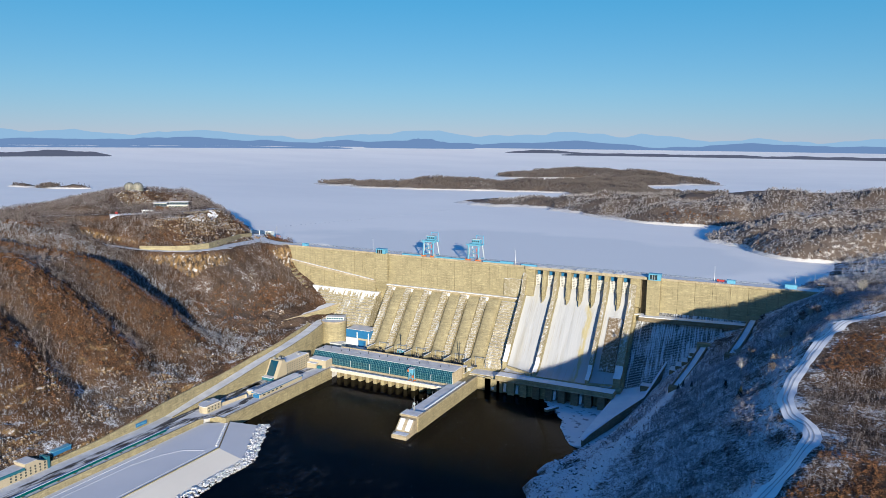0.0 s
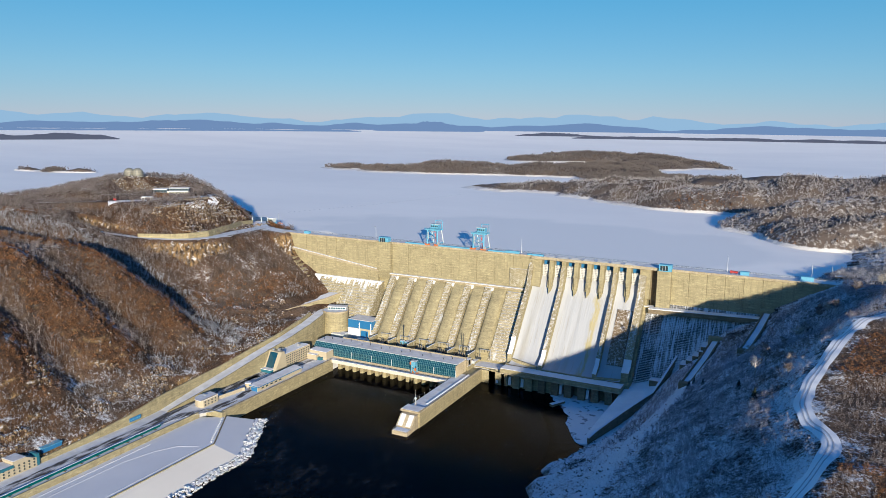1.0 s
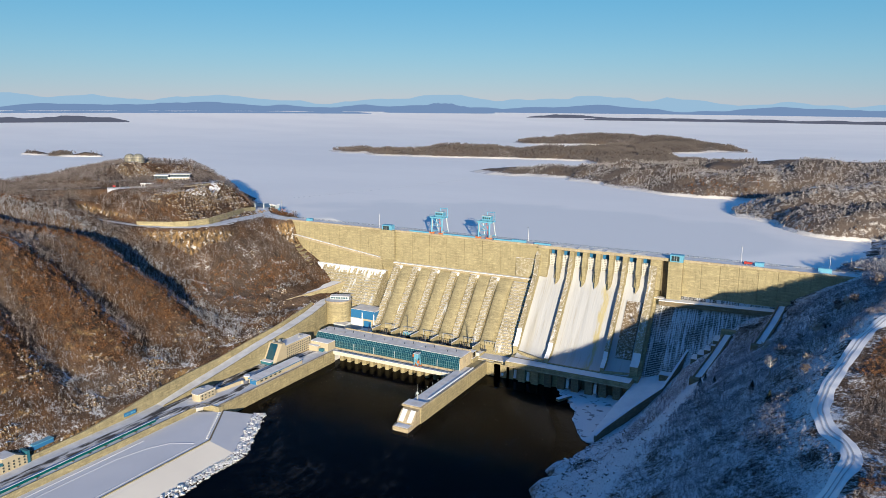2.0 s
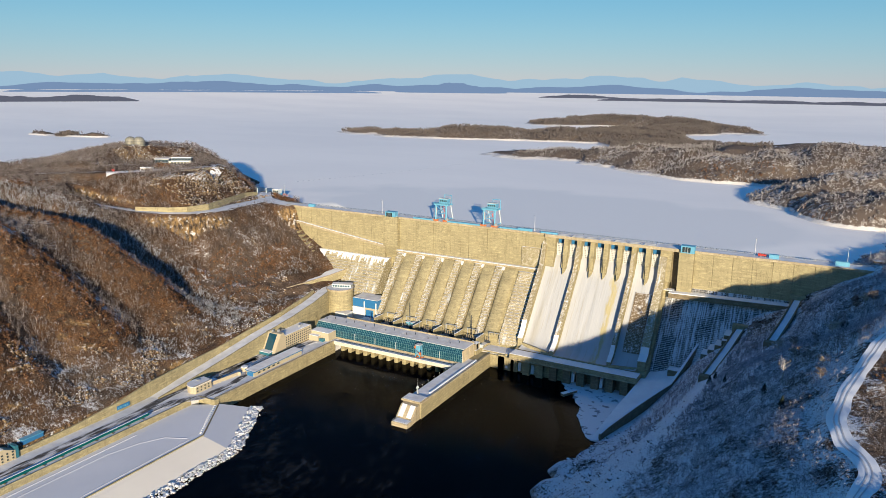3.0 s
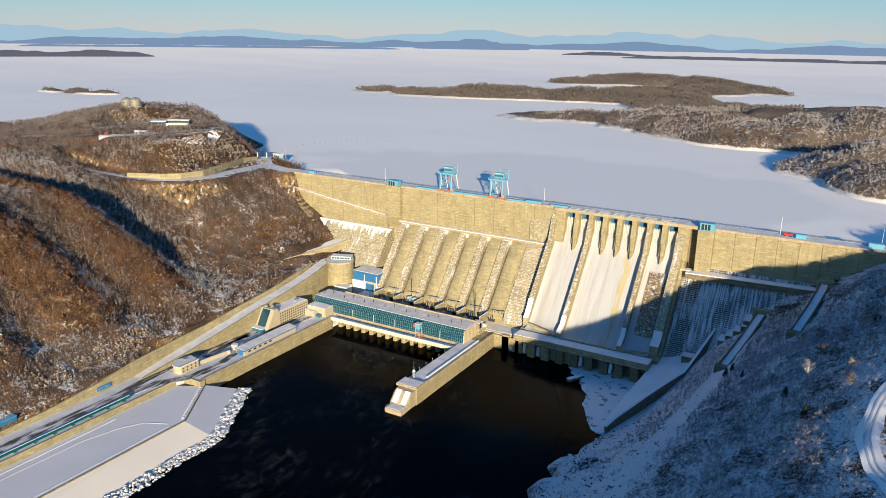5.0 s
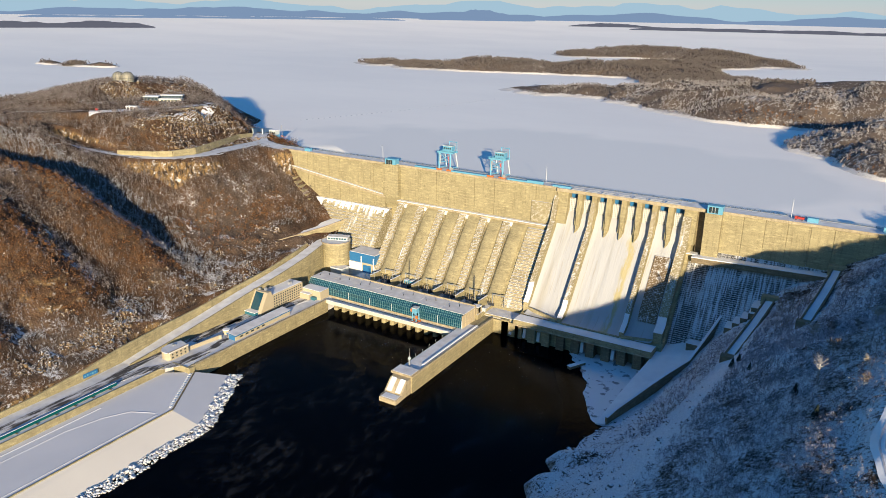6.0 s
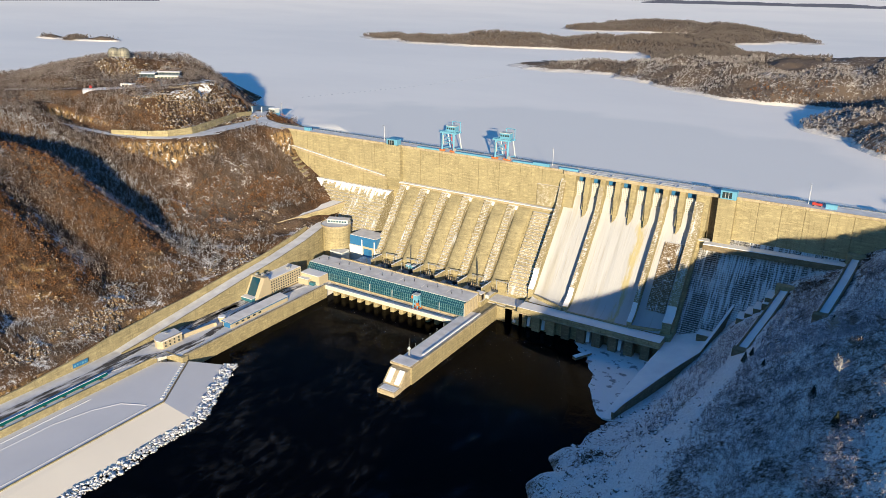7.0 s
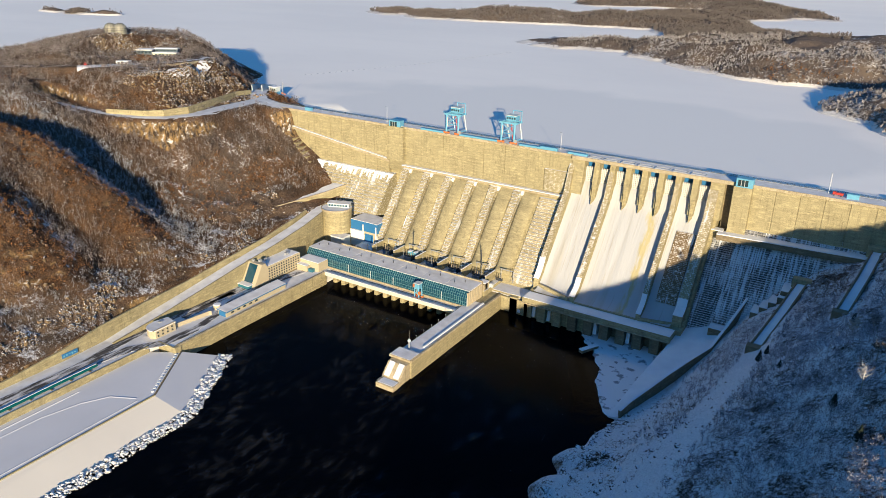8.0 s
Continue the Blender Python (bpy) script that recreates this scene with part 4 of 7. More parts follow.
def blue_cabin(x, y, z, sx, sy, sz):
    t = thing("control_cabin", "small sky-blue equipment cabin", "cabin", x, y, z)
    part("body", boxes((0, sx, 0, sy, 0, sz, 0.1)), SKYBLUE, t)
    part("roof", boxes((-0.3, sx + 0.3, -0.3, sy + 0.3, sz, sz + 0.35, 0.1)), SNOW, t)
    part("window", boxes((0.6, sx - 0.6, -0.06, 0.05, sz * 0.45, sz * 0.8)), DARKGLASS, t)
    return t


blue_cabin(63, -66, 18, 3.5, 4, 8)
blue_cabin(68, -64, 18, 3.0, 4, 7)
tan = thing("gate_hut", "small tan concrete hut beside the powerhouse end", "hut", 148, -84, 18)
part("body", boxes((0, 8, 0, 7, 0, 5.5, 0.1)), PLASTER, tan)
part("roof", boxes((-0.2, 8.2, -0.2, 7.2, 5.5, 5.9, 0.1)), SNOW, tan)
part("door", boxes((2.5, 4.5, -0.08, 0.05, 0, 3)), DARKGLASS, tan)

# quay in front of the hall, with draft tube piers under its white edge beam
quay = thing("powerhouse_quay", "white-edged quay over the draft tube outlets", "quay")
part("slab", boxes((8, 152, -122.5, -113.4, 8.8, 11.4)), PACKED, quay)
part("edge_beam", boxes((10.5, 150.5, -123.6, -122.5, 9.4, 12.4, 0.12)), PALEWHITE, quay, "pale concrete edge beam with snow")
part("edge_snow", boxes((10.5, 150.5, -123.7, -122.4, 12.6, 12.95)), SNOW, quay)
# Dark back wall: the shade under the slab is put into its colour.
part("back_wall", boxes((8, 152, -108, -106.5, -3, 8.8)), CONCRETE_DARK, quay)
part("crane_rail", boxes((12, 150, -120.6, -120.2, 11.4, 11.7), (12, 150, -115.8, -115.4, 11.4, 11.7)), DARKMETAL, quay)
for j in range(15):
    x = 12.5 + j * 9.45
    bm = bmesh.new()
    prism(bm, [(x, -113.8), (x + 1.2, -115.2), (x + 3.4, -115.2), (x + 4.6, -113.8), (x + 4.6, -107), (x, -107)], -3, 8.7, "z")
    part("draft_pier", bm, CONCRETE, quay, "concrete pier between draft tubes")
bm = bmesh.new()
for j in range(24):
    x = 12 + j * 6
    box(bm, x, x + 0.12, -123.1, -122.98, 12.9, 14.0)
box(bm, 11, 150, -123.09, -122.99, 13.9, 14.02)
part("railing", bm, STEEL, quay)


def quay_crane(x, y, z):
    t = thing("quay_gantry_crane", "blue and orange gantry crane standing on the quay rails", "crane", x, y, z)
    for a in (-2.2, 2.2):
        for b in (-2.4, 2.4):
            bm = bmesh.new()
            bar(bm, (a, b, 0.8), (a * 0.85, b * 0.9, 12), 0.42)
            part("leg", bm, SKYBLUE, t)
        part("bogie", boxes((a - 1.5, a + 1.5, -3.2, -1.7, 0, 1.2, 0.1), (a - 1.5, a + 1.5, 1.7, 3.2, 0, 1.2, 0.1)), ORANGE, t, "orange wheel bogie")
    part("body", boxes((-2.4, 2.4, -2.6, 2.6, 9, 13.5, 0.2)), SKYBLUE, t)
    part("hoist", boxes((-3.4, -1.8, -3.4, -1.4, 10.5, 13, 0.15)), ORANGE, t, "orange hoist housing")
    part("cab", boxes((1.6, 3.6, -3.2, -1.4, 4.5, 7.2, 0.15)), ORANGE, t, "orange driver's cab")
    part("roof", boxes((-3, 3, -3, 3, 13.5, 14.2, 0.2)), PALEGREY, t)
    part("mid_frame", boxes((-2.3, 2.3, -2.5, -2.1, 5.2, 6.0), (-2.3, 2.3, 2.1, 2.5, 5.2, 6.0)), SKYBLUE, t)


quay_crane(110, -118, 11.6)

# dividing pier
pier = thing("dividing_pier", "long concrete dividing pier with railings and a snowy top", "pier")
bm = bmesh.new()
prism(bm, [(150, -212), (168, -212), (168, -74.6), (150, -74.6)], -4, 13.2, "z")
part("wall", bm, CONCRETE, pier)
part("top_snow", boxes((150.8, 166.2, -211, -100, 13.2, 13.5)), PACKED, pier)
part("kerb", boxes((166.4, 168.3, -212, -77, 13.2, 14.6, 0.15)), CONCRETE_PALE, pier)
part("kerb_snow", boxes((162.5, 164.5, -190, -100, 13.5, 14.6, 0.4)), SNOW, pier)
bm = bmesh.new()
prism(bm, [(-212, 13.0), (-217, 12.4), (-225, 4.6), (-225, -4), (-212, -4)], 151.5, 167)
part("nose", bm, CONCRETE_PALE, pier, "sloping pier head with snow patches")
part("landing", boxes((152.5, 167.5, -234, -224.5, -4, 3.6, 0.2)), CONCRETE_PALE, pier)
part("landing_snow", boxes((153.5, 166.5, -233, -226, 3.6, 3.9, 0.1)), SNOW, pier)
for a in (153, 161):
    bm = bmesh.new()
    prism(bm, [(-216.8, 12.6), (-217.0, 13.0), (-225.0, 5.3), (-224.8, 4.8)], a, a + 4.5)
    part("snow_patch", bm, SNOW, pier)
part("head_platform", boxes((149, 167.5, -213, -200, 13.2, 15.0, 0.15)), CONCRETE_PALE, pier)
part("platform_snow", boxes((149.6, 166.9, -212.4, -200.6, 15.0, 15.25)), PACKED, pier)
bm = bmesh.new()
for j in range(10):
    y = -212 + j * 10.5
    box(bm, 150.4, 150.6, y, y + 0.2, 13.5, 15.6)
    bmesh.ops.create_icosphere(bm, subdivisions=1, radius=0.4, matrix=Matrix.Translation((150.5, y + 0.1, 15.9)))
part("lamp_row", bm, STEEL, pier, "row of low railing lamps")
bm = bmesh.new()
for a in (153.2, 166.8):
    for j in range(5):
        box(bm, a, a + 0.12, -233.5 + j * 2, -233.38 + j * 2, 3.9, 5.2)
    box(bm, a, a + 0.12, -233.5, -225.4, 5.1, 5.22)
for j in range(8):
    box(bm, 153.2 + j * 1.94, 153.32 + j * 1.94, -233.5, -233.38, 3.9, 5.2)
box(bm, 153.2, 166.9, -233.5, -233.38, 5.1, 5.22)
part("landing_rail", bm, STEEL, pier)
beacon = thing("beacon_mast", "grey beacon mast with a round lantern", "beacon", 155, -196, 13.4)
bm = bmesh.new()
drum(bm, 0, 0, 0, 5.5, 0.9, 0.45, 8)
part("post", bm, STEEL, beacon)
bm = bmesh.new()
drum(bm, 0, 0, 5.5, 6.3, 0.9, 1.5, 10)
drum(bm, 0, 0, 6.3, 7.8, 1.5, 0.5, 10)
part("lantern", bm, PALEGREY, beacon)
bm = bmesh.new()
drum(bm, 0, 0, 7.8, 15, 0.16, 0.05, 6)
part("spire", bm, STEEL, beacon)

# toe platform of the spillway with its buttressed bays
toe = thing("toe_platform", "snow-topped concrete toe platform on heavy buttresses", "platform")
part("beam", boxes((190, 314, -82, -68, 14.6, 19.6, 0.2)), CONCRETE, toe)
part("beam_snow", boxes((190.4, 313.6, -81.6, -68.3, 19.6, 20.0, 0.12)), SNOW, toe)
part("string_course", boxes((189.8, 314.2, -82.9, -82, 14.6, 15.6, 0.1)), CONCRETE_PALE, toe)
# Back wall and later buttresses darker: damp, with shade put into the colour.
part("back_wall", boxes((252, 314, -70, -68, -3, 15)), CONCRETE_DARK, toe)
part("inner_wall", boxes((186, 252, -75.4, -68, -3, 14.8)), CONCRETE, toe)
for j in range(10):
    x = 176 + j * 13.6
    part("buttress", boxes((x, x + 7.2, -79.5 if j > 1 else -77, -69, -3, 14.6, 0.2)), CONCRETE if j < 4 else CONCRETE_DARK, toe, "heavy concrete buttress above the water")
for x in (183.5, 197.2, 210.8, 251.5, 278.7):
    bm = bmesh.new()
    prism(bm, [(-70, 13), (-76, 10), (-77.5, 2), (-70, 1)], x + 0.4, x + 3.2)
    part("frozen_leak", bm, SNOW, toe, "frozen white leak between buttresses")
fill = part("corner_deck", boxes((150, 191, -74.5, -50, -3, 13.3)), CONCRETE)
part("deck_snow", boxes((150.4, 190.6, -74.2, -50, 13.3, 13.6)), PACKED, fill)
tagged(fill, "snowy deck at the foot of the spillway", "deck", kind="structure")
apron_walk = part("corner_wall", boxes((167, 193, -77, -74.6, -3, 13.2)), CONCRETE)
tagged(apron_walk, "concrete river wall beside the pier root", "wall", kind="structure")
shed = thing("floating_boom", "snow-covered concrete block in the river ice", "block", 258, -101, 0, -27)
part("body", boxes((-2, 2, -8, 9, -1, 2.2, 0.2)), CONCRETE_DARK, shed)
part("top_snow", boxes((-2.1, 2.1, -8.1, 9.1, 2.2, 2.8, 0.25)), SNOW, shed)

# ---------------------------------------------------------------- west bank: plaza, quay wall, road
plaza = part("pavement", boxes((-60, 9.2, -290, -80, -3, 12.0), (-66, -6, -820, -290, -3, 12.2)), PACKED)
tagged(plaza, "snow-dusted paved yard beside the river", "pavement", kind="structure")
quay_wall = thing("west_quay_wall", "ochre concrete quay wall along the river", "quay wall")
for j in range(11):
    y = -121.5 - j * 15
    part("panel", boxes((8.2, 11.2 + (0.0 if j < 8 else (j - 7) * 0.25), y - 14.97, y, -3, 12.4, 0.05)), CONCRETE, quay_wall)
part("coping", boxes((9.8, 11.5, -286.5, -121, 12.4, 12.9, 0.1)), CONCRETE_PALE, quay_wall)
bm = bmesh.new()
for j in range(56):
    box(bm, 10.4, 10.6, -285 + j * 2.9, -284.6 + j * 2.9, 12.9, 13.8)
part("railing_posts", bm, CONCRETE_PALE, quay_wall)

road = part("road", sweep(bmesh.new(), [(-22, -255, 12.25), (-24, -215, 12.25), (-25, -180, 12.25)], [(-3, -0.2), (3, -0.2), (3, 0.06), (-3, 0.06)]), ASPHALT)
tagged(road, "narrow ploughed service road with wheel tracks", "road", kind="structure")
for pts, half in (([(-20, -820, 12.45), (-22, -470, 12.45), (-23, -400, 12.45), (-22, -350, 12.45), (-14, -310, 12.4), (-1, -290, 12.3), (0, -262, 12.2)], 4.4),
                  ([(-22, -350, 12.5), (-26, -320, 12.45), (-29, -290, 12.3), (-30, -250, 12.25), (-26, -200, 12.25)], 3.6),
                  ([(0, -262, 12.25), (-4, -240, 12.25), (-12, -215, 12.25), (-16, -190, 12.25), (-10, -150, 12.25), (-4, -126, 12.25), (6, -119, 12.25)], 3.0),
                  ([(-26, -200, 12.3), (-42, -170, 12.3), (-44, -130, 12.3), (-36, -95, 12.3), (-20, -76, 12.6), (5, -74, 13.0)], 4.0)):
    o = part("road", sweep(bmesh.new(), pts, [(-half, -0.2), (half, -0.2), (half, 0.06), (-half, 0.06)]), ASPHALT)
    tagged(o, "ploughed yard road with dark wheel tracks", "road", kind="structure")

ramp = thing("access_ramp", "snowy access road climbing on an ochre retaining wall", "ramp")
RAMP = [(-30.5, -312, 12.2), (-31, -270, 16.5), (-31.5, -230, 21.8), (-31, -185, 29), (-30, -140, 35.4), (-33, -100, 40), (-38, -70, 43.5), (-44, -48, 45.5)]
part("road_bed", sweep(bmesh.new(), [(x - 7, y, z) for x, y, z in RAMP], [(-6.4, -45), (6.4, -45), (6.4, 0), (-6.4, 0)]), PACKED, ramp)
for (ax, ay, az), (bx, by, bz) in zip(RAMP, RAMP[1:]):
    n = max(1, int(math.hypot(bx - ax, by - ay) / 14))
    for j in range(n):
        f, g = j / n, (j + 1) / n
        p = (ax + (bx - ax) * f, ay + (by - ay) * f + 0.05, az + (bz - az) * f)
        q = (ax + (bx - ax) * g, ay + (by - ay) * g - 0.05, az + (bz - az) * g)
        part("wall_panel", sweep(bmesh.new(), [p, q], [(-0.7, -46), (0.5, -46), (0.5, 1.1), (-0.7, 1.1)]), CONCRETE, ramp)
INNER = [(-37.5, -900, 14), (-38, -500, 15.5), (-38, -420, 16.2), (-38, -385, 17.2), (-38.5, -343, 21.0), (-41, -312, 25), (-45, -270, 26.5), (-46.5, -230, 28), (-46.5, -185, 33.5), (-45.5, -140, 39), (-49, -100, 43.5), (-53, -75, 46)]
for (ax, ay, az), (bx, by, bz) in zip(INNER, INNER[1:]):
    n = max(1, int(math.hypot(bx - ax, by - ay) / 14))
    for j in range(n):
        f, g = j / n, (j + 1) / n
        p = (ax + (bx - ax) * f, ay + (by - ay) * f + 0.05, az + (bz - az) * f)
        q = (ax + (bx - ax) * g, ay + (by - ay) * g - 0.05, az + (bz - az) * g)
        part("wall_panel", sweep(bmesh.new(), [p, q], [(-0.8, -46), (0.7, -46), (0.7, 0), (-0.8, 0)]), CONCRETE, ramp)
part("mural", boxes((-37.9, -37.5, -347, -335, 14.2, 17.6)), BLUE, ramp, "blue painted panel on the retaining wall")
for j in range(5):
    part("mural_bar", boxes((-37.5, -37.42, -346 + j * 2.1, -344.9 + j * 2.1, 15 + 0.4 * (j % 3), 16.2 + 0.3 * (j % 2))), SKYBLUE, ramp)

turret = thing("round_bastion", "round concrete bastion at the head of the access road", "bastion")
bm = bmesh.new()
drum(bm, -33, -52, 8, 46, 16, 15, 28)
part("drum", bm, CONCRETE, turret)
bm = bmesh.new()
drum(bm, -33, -52, 46, 46.5, 15.2, 15.0, 28)
part("top_snow", bm, PACKED, turret)
bm = bmesh.new()
drum(bm, -33, -52, 45.2, 47.2, 15.4, 15.4, 28)
bmesh.ops.delete(bm, geom=[f for f in bm.faces if len(f.verts) > 4], context="FACES")
part("parapet", bm, CONCRETE_PALE, turret)
kiosk = thing("bastion_house", "low pale grey house with a glazed front and snowy roof", "house", -33, -48, 46.4, 22)
part("body", boxes((-11, 11, -4, 5, 0, 3.4, 0.15)), PALEGREY, kiosk)
part("roof", boxes((-11.5, 11.5, -4.5, 5.5, 3.4, 3.9, 0.1)), PACKED, kiosk)
for j in range(7):
    part("window", boxes((-10 + j * 2.9, -8 + j * 2.9, -4.1, -3.9, 0.9, 2.7)), GLASS, kiosk)
terrace = thing("terrace_wall", "ochre concrete terrace walls stepping up the abutment", "terrace")
STEPUP = [(-84, -104, 46.5), (-72, -74, 49.5), (-58, -40, 53.5), (-49, -12, 57.5)]
for (ax, ay, az), (bx, by, bz) in zip(STEPUP, STEPUP[1:]):
    line = [(ax, ay, az), (bx, by - 0.1, bz)]
    part("wall", sweep(bmesh.new(), line, [(-16, -32), (1, -32), (1, 0), (-16, 0)]), CONCRETE, terrace)
    part("top_snow", sweep(bmesh.new(), line, [(-15.6, 0.0), (0.2, 0.0), (0.2, 0.35), (-15.6, 0.35)]), SNOW, terrace)
    part("parapet", sweep(bmesh.new(), line, [(0.3, 0), (1.05, 0), (1.05, 1.5), (0.3, 1.5)]), CONCRETE_PALE, terrace)


def windows(parent, rows, cols, at, step, size, facing="x", material=None, depth=0.25):
    """A grid of small framed windows on one face."""
    for r in range(rows):
        for c in range(cols):
            if facing == "x":
                x, y, z = at[0], at[1] + c * step[0], at[2] + r * step[1]
                w = part("window", boxes((x, x + depth, y, y + size[0], z, z + size[1])), DARKGLASS, parent)
                part("sill", boxes((x, x + depth + 0.3, y - 0.2, y + size[0] + 0.2, z - 0.3, z)), PLASTER, w)
            else:
                x, y, z = at[0] + c * step[0], at[1], at[2] + r * step[1]
                w = part("window", boxes((x, x + size[0], y - depth, y, z, z + size[1])), DARKGLASS, parent)
                part("sill", boxes((x - 0.2, x + size[0] + 0.2, y - depth - 0.3, y, z - 0.3, z)), PLASTER, w)


office = thing("control_building", "cream control building with a raked glass end and small windows", "office building")
bm = bmesh.new()
prism(bm, [(-127, 13), (-127, 27), (-168, 27), (-170, 30.5), (-174, 30.5), (-184.5, 13)], -33, -15)
part("body", bm, PLASTER, office)
part("roof", boxes((-32.4, -15.6, -167, -127.6, 27, 27.4)), SNOW, office)
part("undercroft", boxes((-33.2, -14.6, -184, -126, 12, 13)), CONCRETE_DARK, office)
bm = bmesh.new()
prism(bm, [(-174.6, 29.6), (-183.2, 15.4), (-183.5, 15.2), (-174.9, 30.0)], -29, -19)
part("raked_glazing", bm, GLASS, office, "raked teal glass wall")
for a, b in ((-33.4, -29), (-19, -14.6)):
    bm = bmesh.new()
    prism(bm, [(-170, 31.2), (-174.6, 31.2), (-185.6, 12.6), (-181, 12.6)], a, b)
    part("raked_wing", bm, PLASTER, office)
part("porch", boxes((-31, -18, -189, -183, 12, 15.2, 0.15)), TEAL, office)
part("porch_roof", boxes((-31.5, -17.5, -189.6, -182, 15.2, 15.7, 0.1)), SNOW, office)
for x, y, s in ((-28, -160, 2.2), (-24, -170, 2.0), (-22, -140, 2.5), (-29, -172, 1.6)):
    part("roof_unit", boxes((x, x + s, y, y + s * 1.4, 27, 27.4 + s * 0.9 + (3.4 if y < -168 else 0), 0.1)), STEEL, office)
windows(office, 5, 13, (-15.02, -167, 14.4), (3.05, 2.45), (1.3, 1.2))
wing = thing("office_wing", "low cream wing joining the control building to the powerhouse", "building")
part("body", boxes((-17, 6.5, -126.5, -113.5, 12, 20.5, 0.15)), PLASTER, wing)
part("link", boxes((-16, -3, -132, -126, 12, 17.5, 0.15)), PLASTER, wing)
part("roof", boxes((-16.6, 6.1, -126.1, -113.9, 20.5, 20.9), (-15.6, -3.4, -131.6, -126, 17.5, 17.9)), SNOW, wing)
part("porch", boxes((-8, 2, -130, -126.4, 12, 15, 0.1)), TEAL, wing)
windows(wing, 1, 4, (-15, -126.48, 15), (2.6, 2.4), (1.3, 1.2), "y")

low = thing("boat_store", "long low cream building with a blue-edged snowy roof", "building")
bm = bmesh.new()
prism(bm, [(-4.0, 12), (5.2, 12), (5.2, 16.0), (-4.0, 16.8)], -235, -168, "y")
part("body", bm, PLASTER, low)
bm = bmesh.new()
prism(bm, [(-4.8, 16.85), (6.0, 15.9), (6.0, 16.6), (-4.8, 17.55)], -236, -167, "y")
part("roof_edge", bm, BLUE, low)
bm = bmesh.new()
prism(bm, [(-4.4, 17.54), (5.6, 16.66), (5.6, 16.9), (-4.4, 17.8)], -235.4, -167.6, "y")
part("roof_snow", bm, PACKED, low)
part("door", boxes((-3.0, 4.2, -235.3, -234.9, 12, 15.6)), BLUE, low, "blue sliding door")
windows(low, 1, 5, (5.15, -230, 13.5), (6.5, 2), (3.0, 1.4))
divide = thing("yard_wall", "low cream yard wall with a round end", "wall")
part("wall", sweep(bmesh.new(), [(-15, -276, 12), (-10, -240, 12), (-8.5, -238, 12)], [(-0.4, 0), (0.4, 0), (0.4, 3.2), (-0.4, 3.2)]), PLASTER, divide)
bm = bmesh.new()
drum(bm, -13, -228, 12, 15.5, 3.2, None, 14)
part("round_end", bm, PLASTER, divide)
bm = bmesh.new()
drum(bm, -13, -228, 15.5, 16.0, 3.3, 3.0, 14)
part("cap_snow", bm, SNOW, divide)

house = thing("gatehouse", "small cream two-storey gatehouse with a rounded corner", "house")
bm = bmesh.new()
prism(bm, [(-11, -289), (-11, -271), (-22, -269), (-24.4, -280), (-23.6, -286), (-20.4, -289.6), (-16, -291), (-12.6, -290.4)], 12, 18.3, "z")
part("body", bm, PLASTER, house)
bm = bmesh.new()
prism(bm, [(-10.7, -289.2), (-10.7, -270.7), (-22.3, -268.7), (-24.8, -280), (-24, -286.2), (-20.6, -290), (-16, -291.4), (-12.4, -290.8)], 18.3, 18.9, "z")
part("roof", bm, PACKED, house)
part("roof_hatch", boxes((-21, -18.4, -279, -276.6, 18.9, 19.7, 0.1)), STEEL, house)
part("roof_rim", boxes((-11.3, -10.7, -291.3, -270.7, 18.9, 19.4)), PLASTER, house)
windows(house, 2, 4, (-11.0, -287.6, 13.3), (4.2, 2.7), (1.2, 1.3))

works = thing("workshop_building", "long cream workshop with a stepped teal gable and small windows", "building")
bm = bmesh.new()
prism(bm, [(-452, 12.2), (-432, 12.2), (-432, 19), (-435, 20), (-440, 22.5), (-450, 22.5), (-450, 20), (-520, 20), (-520, 12.2)], -58, -36)
part("body", bm, PLASTER, works)
part("teal_gable", boxes((-57.8, -36.2, -432, -429.5, 12.2, 21.5, 0.1), (-36.1, -35.7, -520, -450, 18.4, 20.6)), TEAL, works, "teal end bay")
part("roof", boxes((-57.5, -36.5, -519, -450.4, 20, 20.4), (-57.5, -36.5, -449.6, -440, 22.5, 22.9)), PACKED, works)
windows(works, 3, 8, (-36.05, -462, 13.4), (3.9, 2.3), (1.2, 1.2))
store = thing("blue_store", "plain blue metal store shed with a snow-edged roof", "shed", -57, -424, 12.2)
part("body", boxes((0, 17, 0, 16, 0, 9, 0.1)), BLUE, store)
part("roof", boxes((-0.3, 17.3, -0.3, 16.3, 9, 9.4)), SKYBLUE, store)

assembly = thing("switchgear_building", "tall blue and white switchgear building with a large blue door", "building")
part("body", boxes((-14, 17, -52, -33, 12, 30)), PLASTER, assembly)
part("upper_cladding", boxes((-15, 18, -53, -32, 28.5, 38, 0.2)), BLUE, assembly, "deep blue cladding")
part("roof", boxes((-14.6, 17.6, -52.6, -32.4, 38, 38.5, 0.1)), PACKED, assembly)
part("white_bay", boxes((-14.5, 1, -54.5, -52, 12, 28.4, 0.1)), WHITE, assembly)
part("door", boxes((2, 12, -52.6, -52, 12, 26)), BLUE, assembly, "tall blue door")
for x in (1.6, 17.2):
    bm = bmesh.new()
    drum(bm, x, -54.5, 12, 36, 0.7, 0.6, 8)
    part("duct", bm, WHITE, assembly, "white vertical duct")
annex = thing("grey_annex", "grey-green clad annex with a flat snowy roof", "shed", -27, -70, 12)
part("body", boxes((0, 15, 0, 12, 0, 11, 0.1)), PALEGREY, annex)
part("roof", boxes((-0.3, 15.3, -0.3, 12.3, 11, 11.5)), PACKED, annex)

end_wall = part("yard_end_wall", boxes((-6.6, 9.4, -291.2, -290.0, -3, 12.5), (9.2, 12.8, -291.2, -286, -3, 12.5)), CONCRETE)
